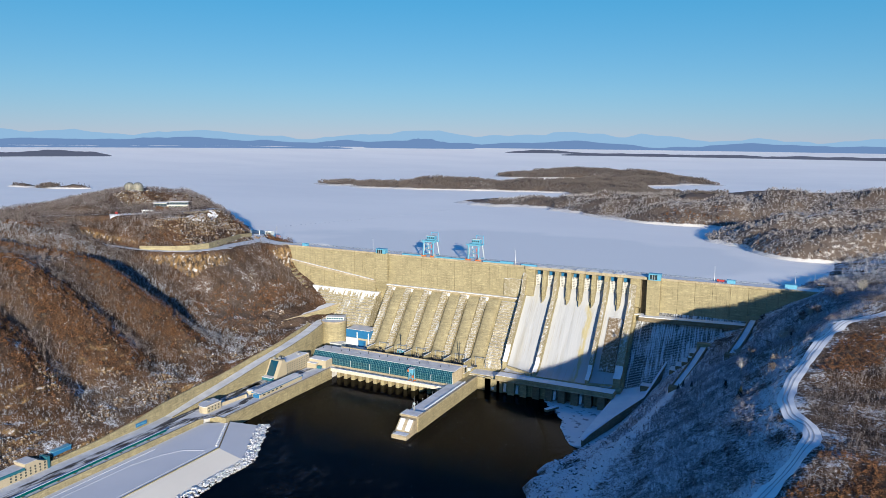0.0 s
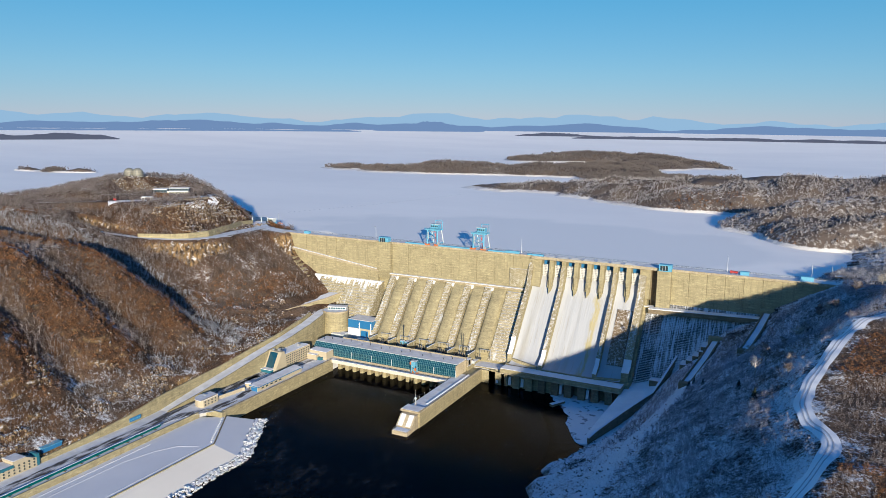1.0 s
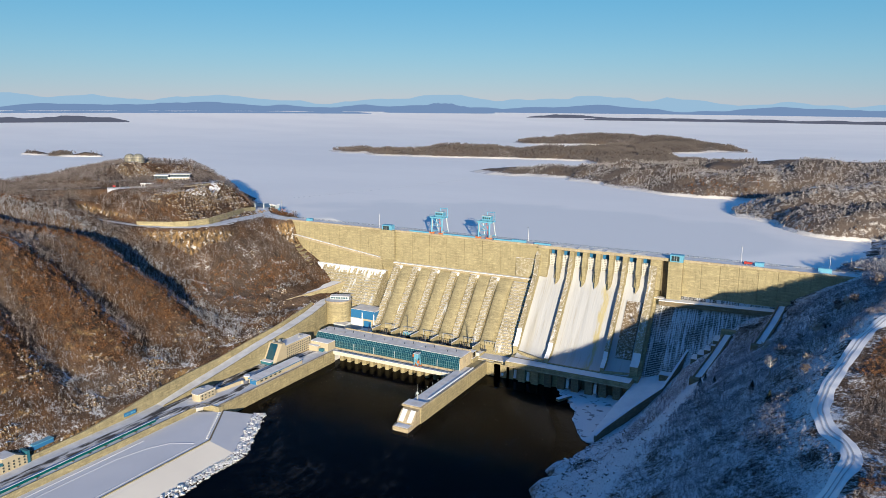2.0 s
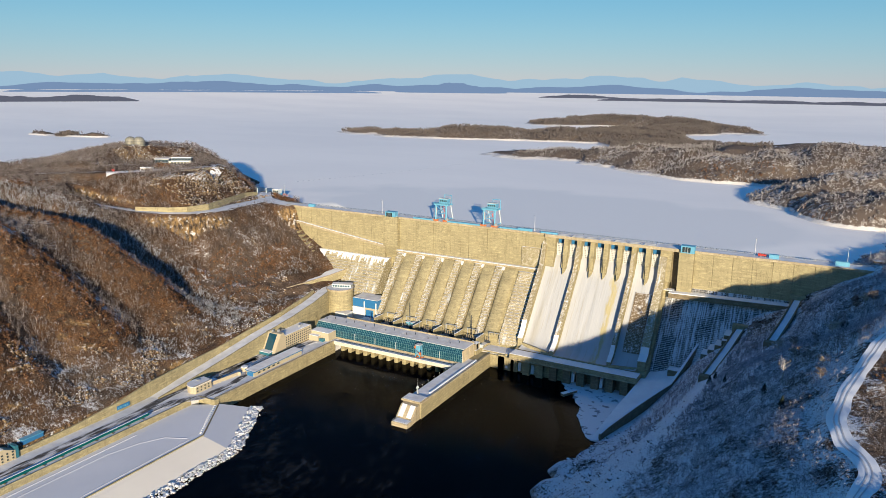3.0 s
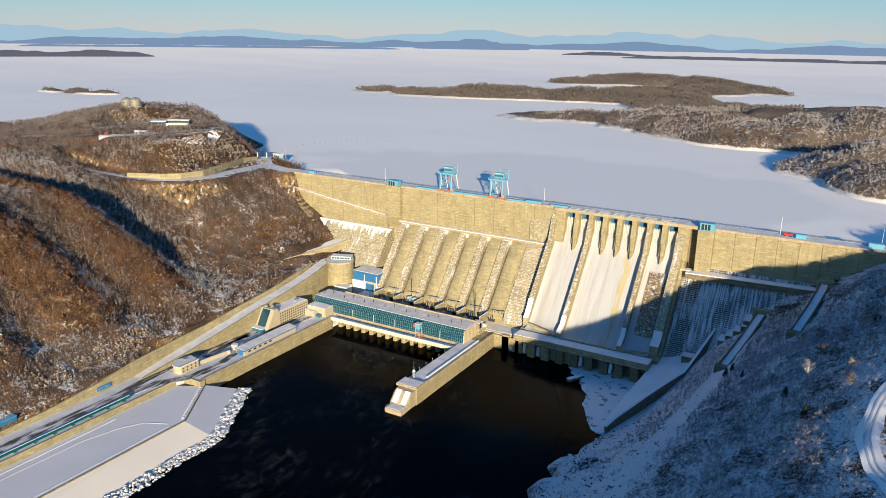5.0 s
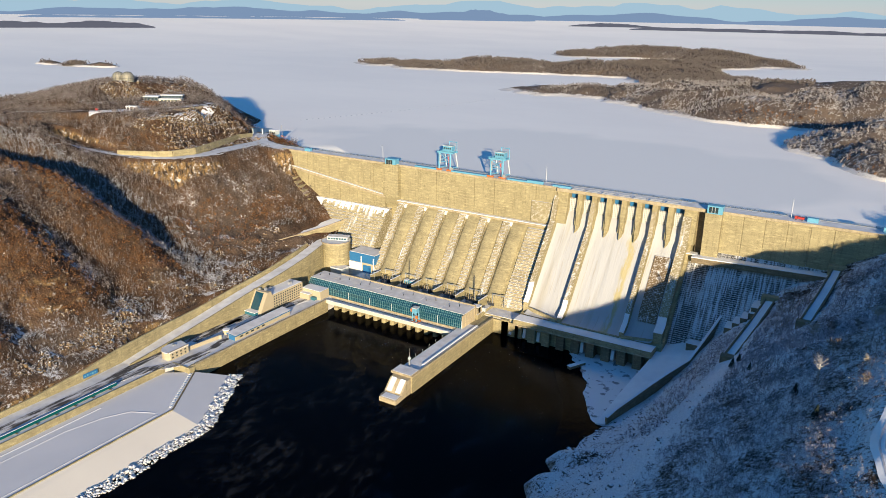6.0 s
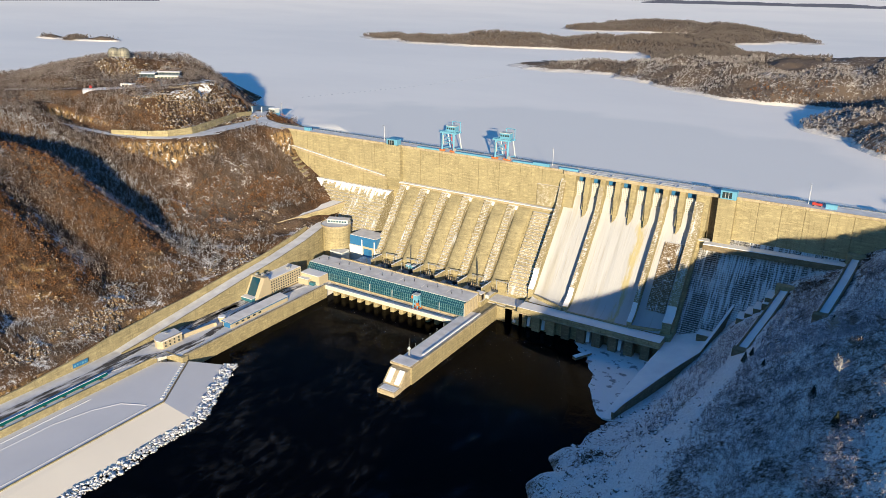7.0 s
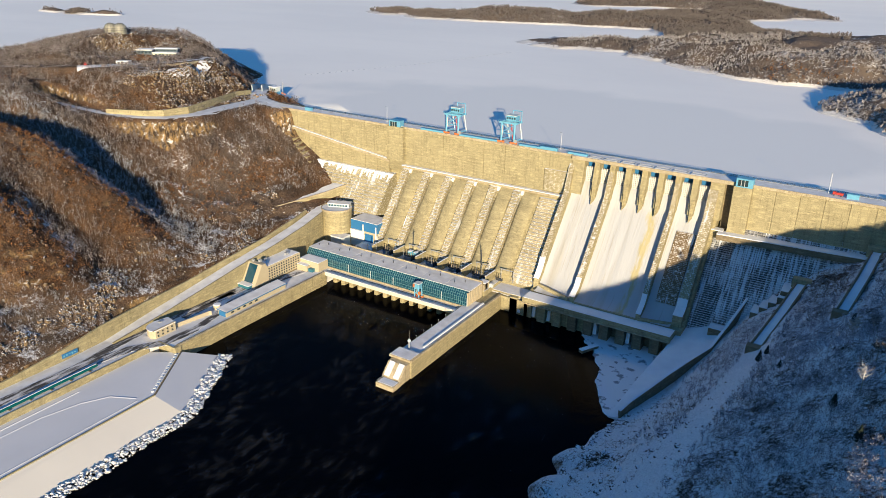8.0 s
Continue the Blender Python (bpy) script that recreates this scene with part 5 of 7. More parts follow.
tagged(end_wall, "ochre concrete wall at the end of the yard", "wall", kind="structure")

# terrace below the yard, with its revetment to the river
terr = thing("river_terrace", "snow-covered river terrace with a paved revetment", "terrace")
bm = bmesh.new()
prism(bm, [(-6, -300), (13.5, -287), (45, -335), (45, -900), (-6, -900)], -3, 7.8, "z")
part("platform", bm, TERRACE_SNOW, terr)
bm = bmesh.new()
a = [bm.verts.new(p) for p in ((45, -335, 7.6), (68, -331, 0.2), (74, -900, 0.2), (45, -900, 7.6), (45, -335, -3), (68, -331, -3), (74, -900, -3), (45, -900, -3))]
for f in ((0, 1, 2, 3), (0, 4, 5, 1), (1, 5, 6, 2), (4, 7, 6, 5), (2, 6, 7, 3)):
    bm.faces.new([a[j] for j in f])
part("revetment", bm, snow("cream_revetment", (0.79, 0.75, 0.67), (0.74, 0.70, 0.63), 0.02, 0.1), terr, "smooth cream revetment slope")
bm = bmesh.new()
a = [bm.verts.new(p) for p in ((13.5, -287, 8.2), (30, -266, 0.2), (68, -331, 0.2), (45, -335, 7.6), (13.5, -287, -3), (30, -266, -3), (68, -331, -3), (45, -335, -3))]
for f in ((0, 1, 2, 3), (0, 4, 5, 1), (1, 5, 6, 2), (4, 7, 6, 5)):
    bm.faces.new([a[j] for j in f])
part("end_slope", bm, TERRACE_SNOW, terr)
part("edge_kerb", boxes((44.4, 45.4, -900, -335, 7.7, 8.3)), CONCRETE, terr)
part("edge_kerb", sweep(bmesh.new(), [(13.5, -287, 8.0), (45, -335, 7.7)], [(-0.5, 0), (0.5, 0), (0.5, 0.6), (-0.5, 0.6)]), CONCRETE_DARK, terr)
for j in range(15):
    f = j / 15
    x, y = 13.0 + 31.0 * f, -288.5 - 47.5 * f
    part("snow_block", boxes((x - 2.4, x - 0.8, y - 0.9, y + 0.9, 7.7, 8.6, 0.3)), SNOW, terr)
part("low_ridge", sweep(bmesh.new(), [(2, -900, 7.8), (6, -440, 7.8), (7, -392, 7.8), (13, -368, 7.8), (22, -352, 7.8), (38, -344, 7.8)], [(-0.9, 0), (0.9, 0), (0.2, 0.22), (-0.2, 0.22)]), TERRACE_SNOW, terr)
part("low_ridge", sweep(bmesh.new(), [(41, -900, 7.8), (41, -345, 7.8)], [(-0.6, 0), (0.6, 0), (0.2, 0.22), (-0.2, 0.22)]), PACKED, terr)
part("low_ridge", sweep(bmesh.new(), [(-2, -900, 7.8), (0, -360, 7.8)], [(-0.5, 0), (0.5, 0), (0.2, 0.3), (-0.2, 0.3)]), TERRACE_SNOW, terr)
bank = thing("yard_retaining_wall", "brown concrete retaining wall below the yard", "wall")
for j in range(30):
    y = -300 - j * 14
    part("panel", boxes((-6.6, -5.4, y - 13.9, y, 0, 12.9, 0.06)), CONCRETE, bank)
pipe = thing("heating_pipe", "long dark green pipe on low sleepers along the yard", "pipe")
bm = bmesh.new()
ring = [(0.95 * math.cos(a), 1.3 + 0.95 * math.sin(a)) for a in (2 * math.pi * i / 8 for i in range(8))]
sweep(bm, [(-11, -820, 12.3), (-10.5, -460, 12.3), (-11.5, -338, 12.3)], ring)
part("pipe_run", bm, GREEN, pipe)
part("pipe_snow", sweep(bmesh.new(), [(-11.3, -820, 14.45), (-10.8, -460, 14.45), (-11.8, -338, 14.45)], [(-0.7, 0), (0.3, 0), (0.1, 0.3), (-0.5, 0.3)]), SNOW, pipe)
for j in range(12):
    part("sleeper", boxes((-13, -9, -345 - j * 14, -344 - j * 14, 12.2, 12.7)), CONCRETE_DARK, pipe)


# ---------------------------------------------------------------- on the crest
def ground_z(x, y):
    """Height of the land's own mesh at points."""
    x, y = np.atleast_1d(np.asarray(x, float)), np.atleast_1d(np.asarray(y, float))
    i = np.clip(np.searchsorted(GX, x) - 1, 0, len(GX) - 2)
    j = np.clip(np.searchsorted(GY, y) - 1, 0, len(GY) - 2)
    u = np.clip((x - GX[i]) / (GX[i + 1] - GX[i]), 0, 1)
    v = np.clip((y - GY[j]) / (GY[j + 1] - GY[j]), 0, 1)
    return (GZ[j, i] * (1 - u) + GZ[j, i + 1] * u) * (1 - v) + (GZ[j + 1, i] * (1 - u) + GZ[j + 1, i + 1] * u) * v


def gantry(x):
    t = thing("gantry_crane", "tall sky-blue gantry crane on the dam crest with orange bogies", "crane", x, 7, 124.3, group="gantry cranes on the crest")
    for a in (-7, 6):
        bm = bmesh.new()
        bar(bm, (a, -5.5, 1.8), (a, -5.0, 18.5), 0.75)
        part("front_leg", bm, SKYBLUE, t)
        bm = bmesh.new()
        bar(bm, (a + 2.5, 6.0, 1.8), (a + 0.5, 4.0, 18.5), 0.45)
        part("rear_leg", bm, PALEGREY, t, "slender grey rear leg")
        bm = bmesh.new()
        bar(bm, (a, -5.5, 2.6), (a + 2.5, 6.0, 2.6), 0.45)
        part("sill_beam", bm, SKYBLUE, t)
    for b in (-5.2, 4.0):
        bm = bmesh.new()
        box(bm, -9.5, 9.0, b - 0.6, b + 0.6, 17.6, 19.4, 0.12)
        part("main_girder", bm, SKYBLUE, t)
    part("end_girder", boxes((-8.6, -7.4, -5.2, 4.2, 17.8, 19.2), (7.0, 8.2, -5.2, 4.2, 17.8, 19.2)), SKYBLUE, t)
    cabin = part("machine_house", boxes((-3.5, 6.5, -4.0, 3.5, 20.2, 24.8, 0.2)), SKYBLUE, t)
    part("roof", boxes((-3.8, 6.8, -4.3, 3.8, 24.8, 25.4, 0.1)), PALEGREY, cabin)
    for j in range(4):
        part("window", boxes((-2.8 + j * 2.4, -1.2 + j * 2.4, -4.1, -3.95, 21.8, 23.6)), DARKGLASS, cabin)
    bm = bmesh.new()
    for a in (-0.5, 8.5):
        bar(bm, (a, 3.2, 19), (a, 3.2, 28.5), 0.3)
    bar(bm, (-0.8, 3.2, 28.5), (8.8, 3.2, 28.5), 0.3)
    part("mast_frame", bm, SKYBLUE, t)
    part("walkway", boxes((-10, 9.6, -6.6, -5.8, 19.4, 19.6), (-10, 9.6, -6.6, -6.5, 20.4, 20.6)), SKYBLUE, t)
    for a in (-7.2, 5.8):
        bogie = part("bogie", boxes((a - 3.6, a + 3.6, -6.4, -4.6, 0.2, 1.8, 0.15)), ORANGE, t, "orange rail bogie")
        for j in range(3):
            bm = bmesh.new()
            drum(bm, 0, 0, -0.3, 0.3, 0.55, None, 10)
            wheel = part("wheel", bm, DARKMETAL, bogie)
            wheel.matrix_basis = pose(a - 2.4 + j * 2.4, -5.5, 0.55, 90, 0, 0)
    bm = bmesh.new()
    drum(bm, 0, 0, -0.4, 0.4, 1.7, None, 18)
    reel = part("cable_reel", bm, STEEL, t, "round cable reel")
    reel.matrix_basis = pose(8.2, -6.4, 3.0, 90, 0, 0)
    bm = bmesh.new()
    for a, c in ((-7, 6), (6, -7)):
        bar(bm, (a, -5.3, 9.0), (c, -5.1, 17.5), 0.28)
    bar(bm, (-7, -5.3, 9.0), (6, -5.3, 9.0), 0.3)
    part("bracing", bm, SKYBLUE, t)
    bm = bmesh.new()
    bar(bm, (-5.5, -6.2, 16), (-5.5, -6.2, 7), 0.5)
    part("ladder_cage", bm, STEEL, t)
    bm = bmesh.new()
    bar(bm, (1.5, -3, 17.5), (3.8, -3, 2), 0.35)
    part("hoist_boom", bm, RED, t, "red lifting beam")
    return t


gantry(67.5)
copied = copy_thing(bpy.data.objects["gantry_crane"], pose(126.5, 7, 124.3))


def kiosk_box(x, sx, sy, sz, y=-3.6, dark=True):
    t = thing("crest_kiosk", "sky-blue lift kiosk on the dam crest with a snowy roof", "kiosk", x, y, 124.0, group="kiosks on the crest")
    part("body", boxes((0, sx, 0, sy, 0, sz, 0.15)), SKYBLUE, t)
    part("roof", boxes((-0.2, sx + 0.2, -0.2, sy + 0.2, sz, sz + 0.4, 0.12)), SKYBLUE, t)
    if dark:
        pane = part("window", boxes((sx * 0.12, sx * 0.72, -0.08, 0.05, 0.9, sz - 0.8)), DARKGLASS, t)
        part("mullion", boxes((sx * 0.3, sx * 0.34, -0.14, 0, 0.9, sz - 0.8), (sx * 0.5, sx * 0.54, -0.14, 0, 0.9, sz - 0.8)), STEEL, pane)
    return t


kiosk_box(-3.2, 13, 7, 6.4)
bpy.data.objects["crest_kiosk"].location.z = 123.0
kiosk_box(328.6, 12.4, 7, 6.6, -7.6)
bpy.data.objects["crest_kiosk.001"].location.z = 122.0
kiosk_box(404, 8, 4, 3.4, 1.5, False)
kiosk_box(457, 11, 4, 3.8, 2.0, False)
kiosk_box(-119, 8, 4, 3.0, 2.0, False)


def crest_lamp(x):
    t = thing("street_lamp", "slim white lamp post on the dam crest", "lamp post", x, 8, 124.2, group="lamp posts on the crest")
    bm = bmesh.new()
    drum(bm, 0, 0, 0, 16, 0.20, 0.10, 6)
    part("post", bm, WHITE, t)
    bm = bmesh.new()
    bar(bm, (0, 0, 15.8), (0, -1.8, 16.2), 0.12)
    box(bm, -0.3, 0.3, -3.0, -1.6, 16.0, 16.4)
    part("arm", bm, STEEL, t)
    return t


crest_lamp(-14)
for x in (176, 391.5, 466):
    copy_thing(bpy.data.objects["street_lamp"], pose(x, 8, 124.2))


def tipper(x, y, z, turn, material):
    t = thing("parked_truck", "small red lorry parked in the snow", "truck", x, y, z, turn)
    part("cab", boxes((-1.2, 1.2, 1.6, 3.6, 0.7, 3.0, 0.2)), material, t)
    part("load_bed", boxes((-1.25, 1.25, -3.6, 1.4, 1.0, 2.6, 0.1)), material, t)
    for a in (-1.1, 1.1):
        for b in (-2.4, 2.4):
            bm = bmesh.new()
            drum(bm, 0, 0, -0.2, 0.2, 0.55, None, 10)
            wheel = part("wheel", bm, DARKMETAL, t)
            wheel.matrix_basis = pose(a, b, 0.55, 0, 90, 0)
    return t


tipper(398, 4.5, 124.25, 84, RED)

# ---------------------------------------------------------------- west headland
cliff = thing("headland_retaining_wall", "ochre retaining wall above the snowy headland road", "retaining wall")
HEAD = [(-224, 26, 131), (-221, 0, 133), (-203, -50, 134), (-191, -92, 134), (-198, -116, 133.5), (-214, -128, 133), (-252, -143, 132.5)]
for (ax, ay, az), (bx, by, bz) in zip(HEAD, HEAD[1:]):
    n = 3
    for j in range(n):
        p = [a + (b - a) * j / n for a, b in ((ax, bx), (ay, by), (az, bz))]
        q = [a + (b - a) * (j + 0.985) / n for a, b in ((ax, bx), (ay, by), (az, bz))]
        part("wall_panel", sweep(bmesh.new(), [p, q], [(-1.0, -12), (0.8, -12), (0.8, 0), (-1.0, 0)]), CONCRETE, cliff)
gate = thing("intake_gate", "teal boat lift rails and gate frame at the ice edge", "gate")
SLIP = [(-232, 44, 126.5), (-252, 76, 121.5), (-268, 104, 115.5)]
part("trestle", sweep(bmesh.new(), SLIP, [(-6, -4), (6, -4), (6, 0), (-6, 0)]), PACKED, gate)
for a in (-6.0, 6.0):
    part("side_wall", sweep(bmesh.new(), [(x + a * 0.85, y + a * 0.5, z) for x, y, z in SLIP], [(-0.5, -3), (0.5, -3), (0.5, 6.5), (-0.5, 6.5)]), PALEGREY, gate)
for a in (-6.6, -5.4):
    part("rail_tube", sweep(bmesh.new(), [(x + a * 0.85, y + a * 0.5, z + 6.6) for x, y, z in SLIP], [(-0.2, 0), (0.2, 0), (0.2, 0.5), (-0.2, 0.5)]), SKYBLUE, gate)
winch = part("winch_house", boxes((-224, -214, 56, 64, 122, 130.5, 0.2)), PALEGREY, gate)
part("lower_band", boxes((-224.2, -213.8, 55.8, 64.2, 122, 125.4)), SKYBLUE, winch)
part("roof", boxes((-224.6, -213.4, 55.4, 64.6, 130.5, 131.1)), SNOW, winch)
for j in range(3):
    part("window", boxes((-222.8 + j * 3.1, -220.6 + j * 3.1, 55.85, 56.1, 126.6, 129)), DARKGLASS, winch)
bm = bmesh.new()
drum(bm, -208, 62, 118, 138, 0.5, 0.3, 6)
part("mast", bm, STEEL, gate)
bm = bmesh.new()
for j in range(5):
    bar(bm, (-206 + j * 3, 58 - j * 1.5, 124 + 0.2 * j), (-206 + j * 3, 58 - j * 1.5, 126), 0.35)
part("bollard_row", bm, ORANGE, gate)

TANKSTEEL = paint("weathered_tank_steel", (0.30, 0.29, 0.24), 0.6, 0.2)
for x, y in ((-405, -20), (-395, -14)):
    t = thing("storage_tank", "round steel storage tank under a ribbed dome on the hill", "tank", x, y, 187.0, group="hilltop tanks")
    bm = bmesh.new()
    drum(bm, 0, 0, -8, 4.5, 7.2, None, 22)
    part("shell", bm, TANKSTEEL, t)
    bm = bmesh.new()
    level = [(7.2 * math.cos(radians(a)), 4.5 + 6.2 * math.sin(radians(a))) for a in (0, 22, 44, 66, 86)]
    for (r0, z0), (r1, z1) in zip(level, level[1:]):
        drum(bm, 0, 0, z0, z1, r0, r1, 22)
    part("dome", bm, TANKSTEEL, t)
    for j in range(11):
        bm = bmesh.new()
        a = 2 * math.pi * j / 11
        for (r0, z0), (r1, z1) in zip(level, level[1:]):
            bar(bm, ((r0 + 0.1) * math.cos(a), (r0 + 0.1) * math.sin(a), z0), ((r1 + 0.1) * math.cos(a), (r1 + 0.1) * math.sin(a), z1), 0.13)
        bar(bm, (7.35 * math.cos(a), 7.35 * math.sin(a), -2), (7.35 * math.cos(a), 7.35 * math.sin(a), 4.5), 0.13)
        part("rib", bm, DARKMETAL, t)
    for z in (0.5, 2.5, 4.5):
        bm = bmesh.new()
        drum(bm, 0, 0, z, z + 0.3, 7.4, None, 22)
        part("hoop", bm, DARKMETAL, t)
lodge = thing("hill_lodge", "long slate-blue lodge with snowy white roofs on the hillside", "building", -336, -8, 163, 33)
part("body", boxes((-24, 22, -5, 6, 0, 4.6, 0.1)), PALEWHITE, lodge)
part("hall", boxes((-24, -6, -6.5, 6, 0, 7.6, 0.1)), SLATE, lodge, "two-storey slate-blue hall")
part("upper_floor", boxes((-4, 22, 0, 6.5, 4.6, 8.6, 0.1)), SLATE, lodge)
for rect in ((-24.6, -5.4, -7.1, 6.6, 7.6, 8.4), (-4.6, 22.6, -0.6, 7.1, 8.6, 9.4), (-6, 22.6, -6.4, -0.6, 4.6, 5.3)):
    part("roof", boxes(rect), SNOW, lodge)
for j in range(4):
    part("window", boxes((-22.5 + j * 4.2, -19.6 + j * 4.2, -6.62, -6.4, 4.0, 6.4)), DARKGLASS, lodge)
    part("window", boxes((-22.5 + j * 4.2, -19.6 + j * 4.2, -6.62, -6.4, 0.8, 2.8)), DARKGLASS, lodge)
for j in range(6):
    part("window", boxes((-3.4 + j * 4.2, -0.4 + j * 4.2, -5.12, -4.9, 1.2, 3.6)), DARKGLASS, lodge)
    part("window", boxes((-3.2 + j * 4.2, -0.4 + j * 4.2, -0.12, 0.1, 6.0, 7.8)), DARKGLASS, lodge)
part("fascia", boxes((-24.8, -5.2, -7.3, -7.1, 7.4, 8.4), (-24.8, -24.6, -7.3, 6.6, 7.4, 8.4)), WHITE, lodge)
part("plinth", boxes((-24, 22, -5, 6, -8, 0)), CONCRETE_DARK, lodge)
hut = thing("white_hut", "small white garage beside the lodge road", "hut", -311, -74, 163.2, 24)
part("body", boxes((-7, 7, -3.4, 3.4, -6, 3.6, 0.1)), WHITE, hut)
part("roof", boxes((-7.3, 7.3, -3.8, 3.8, 3.6, 4.1)), SNOW, hut)
for j in range(3):
    part("door", boxes((-5.8 + j * 4.2, -3 + j * 4.2, -3.5, -3.3, 0, 2.8)), DARKMETAL, hut)
tipper(-333, -106, float(ground_z(-333, -106)[0]) + 0.4, 60, RED)

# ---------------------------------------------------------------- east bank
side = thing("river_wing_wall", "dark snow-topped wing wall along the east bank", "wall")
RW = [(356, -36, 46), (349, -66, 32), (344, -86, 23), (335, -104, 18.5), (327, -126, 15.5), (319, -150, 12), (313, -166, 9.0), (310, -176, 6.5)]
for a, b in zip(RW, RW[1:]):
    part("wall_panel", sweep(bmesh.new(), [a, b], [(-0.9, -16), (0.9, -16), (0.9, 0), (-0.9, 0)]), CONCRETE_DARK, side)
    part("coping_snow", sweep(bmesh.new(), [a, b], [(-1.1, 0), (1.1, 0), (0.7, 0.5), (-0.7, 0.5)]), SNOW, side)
apron = thing("east_apron", "sloping snow-covered concrete apron beside the river", "apron")
bm = bmesh.new()
top = [(316, -46, 17), (352, -46, 26), (343, -86, 18), (334, -104, 14), (318, -150, 8), (309, -178, 1.8), (303, -178, 0.9), (307, -130, 7), (312, -94, 13)]
up = [bm.verts.new(p) for p in top]
dn = [bm.verts.new((x, y, -4)) for x, y, z in top]
bm.faces.new(up)
bm.faces.new(list(reversed(dn)))
for i in range(len(top)):
    j = (i + 1) % len(top)
    bm.faces.new((up[i], dn[i], dn[j], up[j]))
bmesh.ops.triangulate(bm, faces=[f for f in bm.faces if len(f.verts) > 4])
part("slab", bm, SNOW, apron)
part("block", boxes((336, 350, -62, -52, 14, 26, 0.2)), CONCRETE_DARK, apron)
part("block_snow", boxes((335.8, 350.2, -62.2, -51.8, 26, 26.6, 0.2)), SNOW, apron)
flume = thing("hillside_flume", "snow-filled concrete flume climbing the east abutment", "flume")
for pts in ([(390, -30, 62), (384, -66, 55), (377, -112, 47)], [(432, -8, 91), (427, -50, 85), (421, -100, 80)]):
    pts = [(x, y, max(z, float(ground_z(x, y)[0]) + 1.5)) for x, y, z in pts]
    for s in (-3.4, 3.4):
        part("side_wall", sweep(bmesh.new(), [(x + s, y, z) for x, y, z in pts], [(-0.5, -9), (0.5, -9), (0.5, 1.4), (-0.5, 1.4)]), CONCRETE_DARK, flume)
    part("snow_bed", sweep(bmesh.new(), pts, [(-2.8, -6), (2.8, -6), (2.8, 0), (-2.8, 0)]), SNOW, flume)
    part("outfall_box", boxes((pts[-1][0] - 6, pts[-1][0] + 6, pts[-1][1] - 5, pts[-1][1] + 1, pts[-1][2] - 9, pts[-1][2] + 0.6, 0.2)), CONCRETE_DARK, flume)
    part("head_block", boxes((pts[0][0] - 7, pts[0][0] + 6, pts[0][1] - 2, pts[0][1] + 4, pts[0][2] - 10, pts[0][2] + 3, 0.3)), CONCRETE, flume)
stair = thing("abutment_steps", "stepped dark concrete blocks capped with snow on the abutment", "steps")
for i in range(4):
    x, y, z = 362 + i * 5.0, -52 + i * 3.5, 44 + i * 4.0
    part("block", boxes((x, x + 5.2, y - 4, y + 10, z - 7, z, 0.2)), CONCRETE_DARK, stair)
    part("block_snow", boxes((x - 0.1, x + 5.3, y - 4.2, y + 10, z, z + 0.6, 0.2)), SNOW, stair)
part("gallery_slab", boxes((378, 396, -42, -22, 52, 60, 0.2)), CONCRETE_DARK, stair)
part("gallery_snow", boxes((377.8, 396.2, -42.3, -22, 60, 60.7, 0.25)), SNOW, stair)
cabin = thing("east_guard_cabin", "dark guard cabin among frosted trees at the crest's end", "cabin", 490, 26, 124)
part("body", boxes((-4, 4, -3, 3, -3, 3.4, 0.1)), CONCRETE_DARK, cabin)
part("roof", boxes((-4.3, 4.3, -3.3, 3.3, 3.4, 3.9, 0.1)), SNOW, cabin)
bm = bmesh.new()
drum(bm, -7, 0, -3, 12, 0.3, 0.2, 6)
part("mast", bm, STEEL, cabin)


def drape(name, line, half, material, lift=0.45, across=5, step=3.0, wobble=0.0):
    """A ribbon laid over the land."""
    pts = []
    for a, b in zip(line, line[1:]):
        n = max(1, int(math.hypot(b[0] - a[0], b[1] - a[1]) / step))
        pts += [(a[0] + (b[0] - a[0]) * i / n, a[1] + (b[1] - a[1]) * i / n) for i in range(n)]
    pts.append(line[-1][:2])
    p = np.array(pts)
    for _ in range(5):
        p[1:-1] = (p[:-2] + 2 * p[1:-1] + p[2:]) / 4
    d = np.gradient(p, axis=0)
    d /= np.linalg.norm(d, axis=1)[:, None]
    verts, faces = [], []
    for i, ((x, y), (dx, dy)) in enumerate(zip(p, d)):
        w = half * (1 + wobble * noise.noise(Vector((x * 0.07, y * 0.07, 2))))
        for k in range(across + 1):
            s = (k / across * 2 - 1) * w
            verts.append((x + dy * s, y - dx * s))
    v = np.array(verts)
    z = ground_z(v[:, 0], v[:, 1]) + lift
    n = across + 1
    for i in range(len(p) - 1):
        for k in range(across):
            faces.append((i * n + k, i * n + k + 1, (i + 1) * n + k + 1, (i + 1) * n + k))
    me = mesh_of(name, np.column_stack((v, z)), faces, material, True)
    return new(name, me)


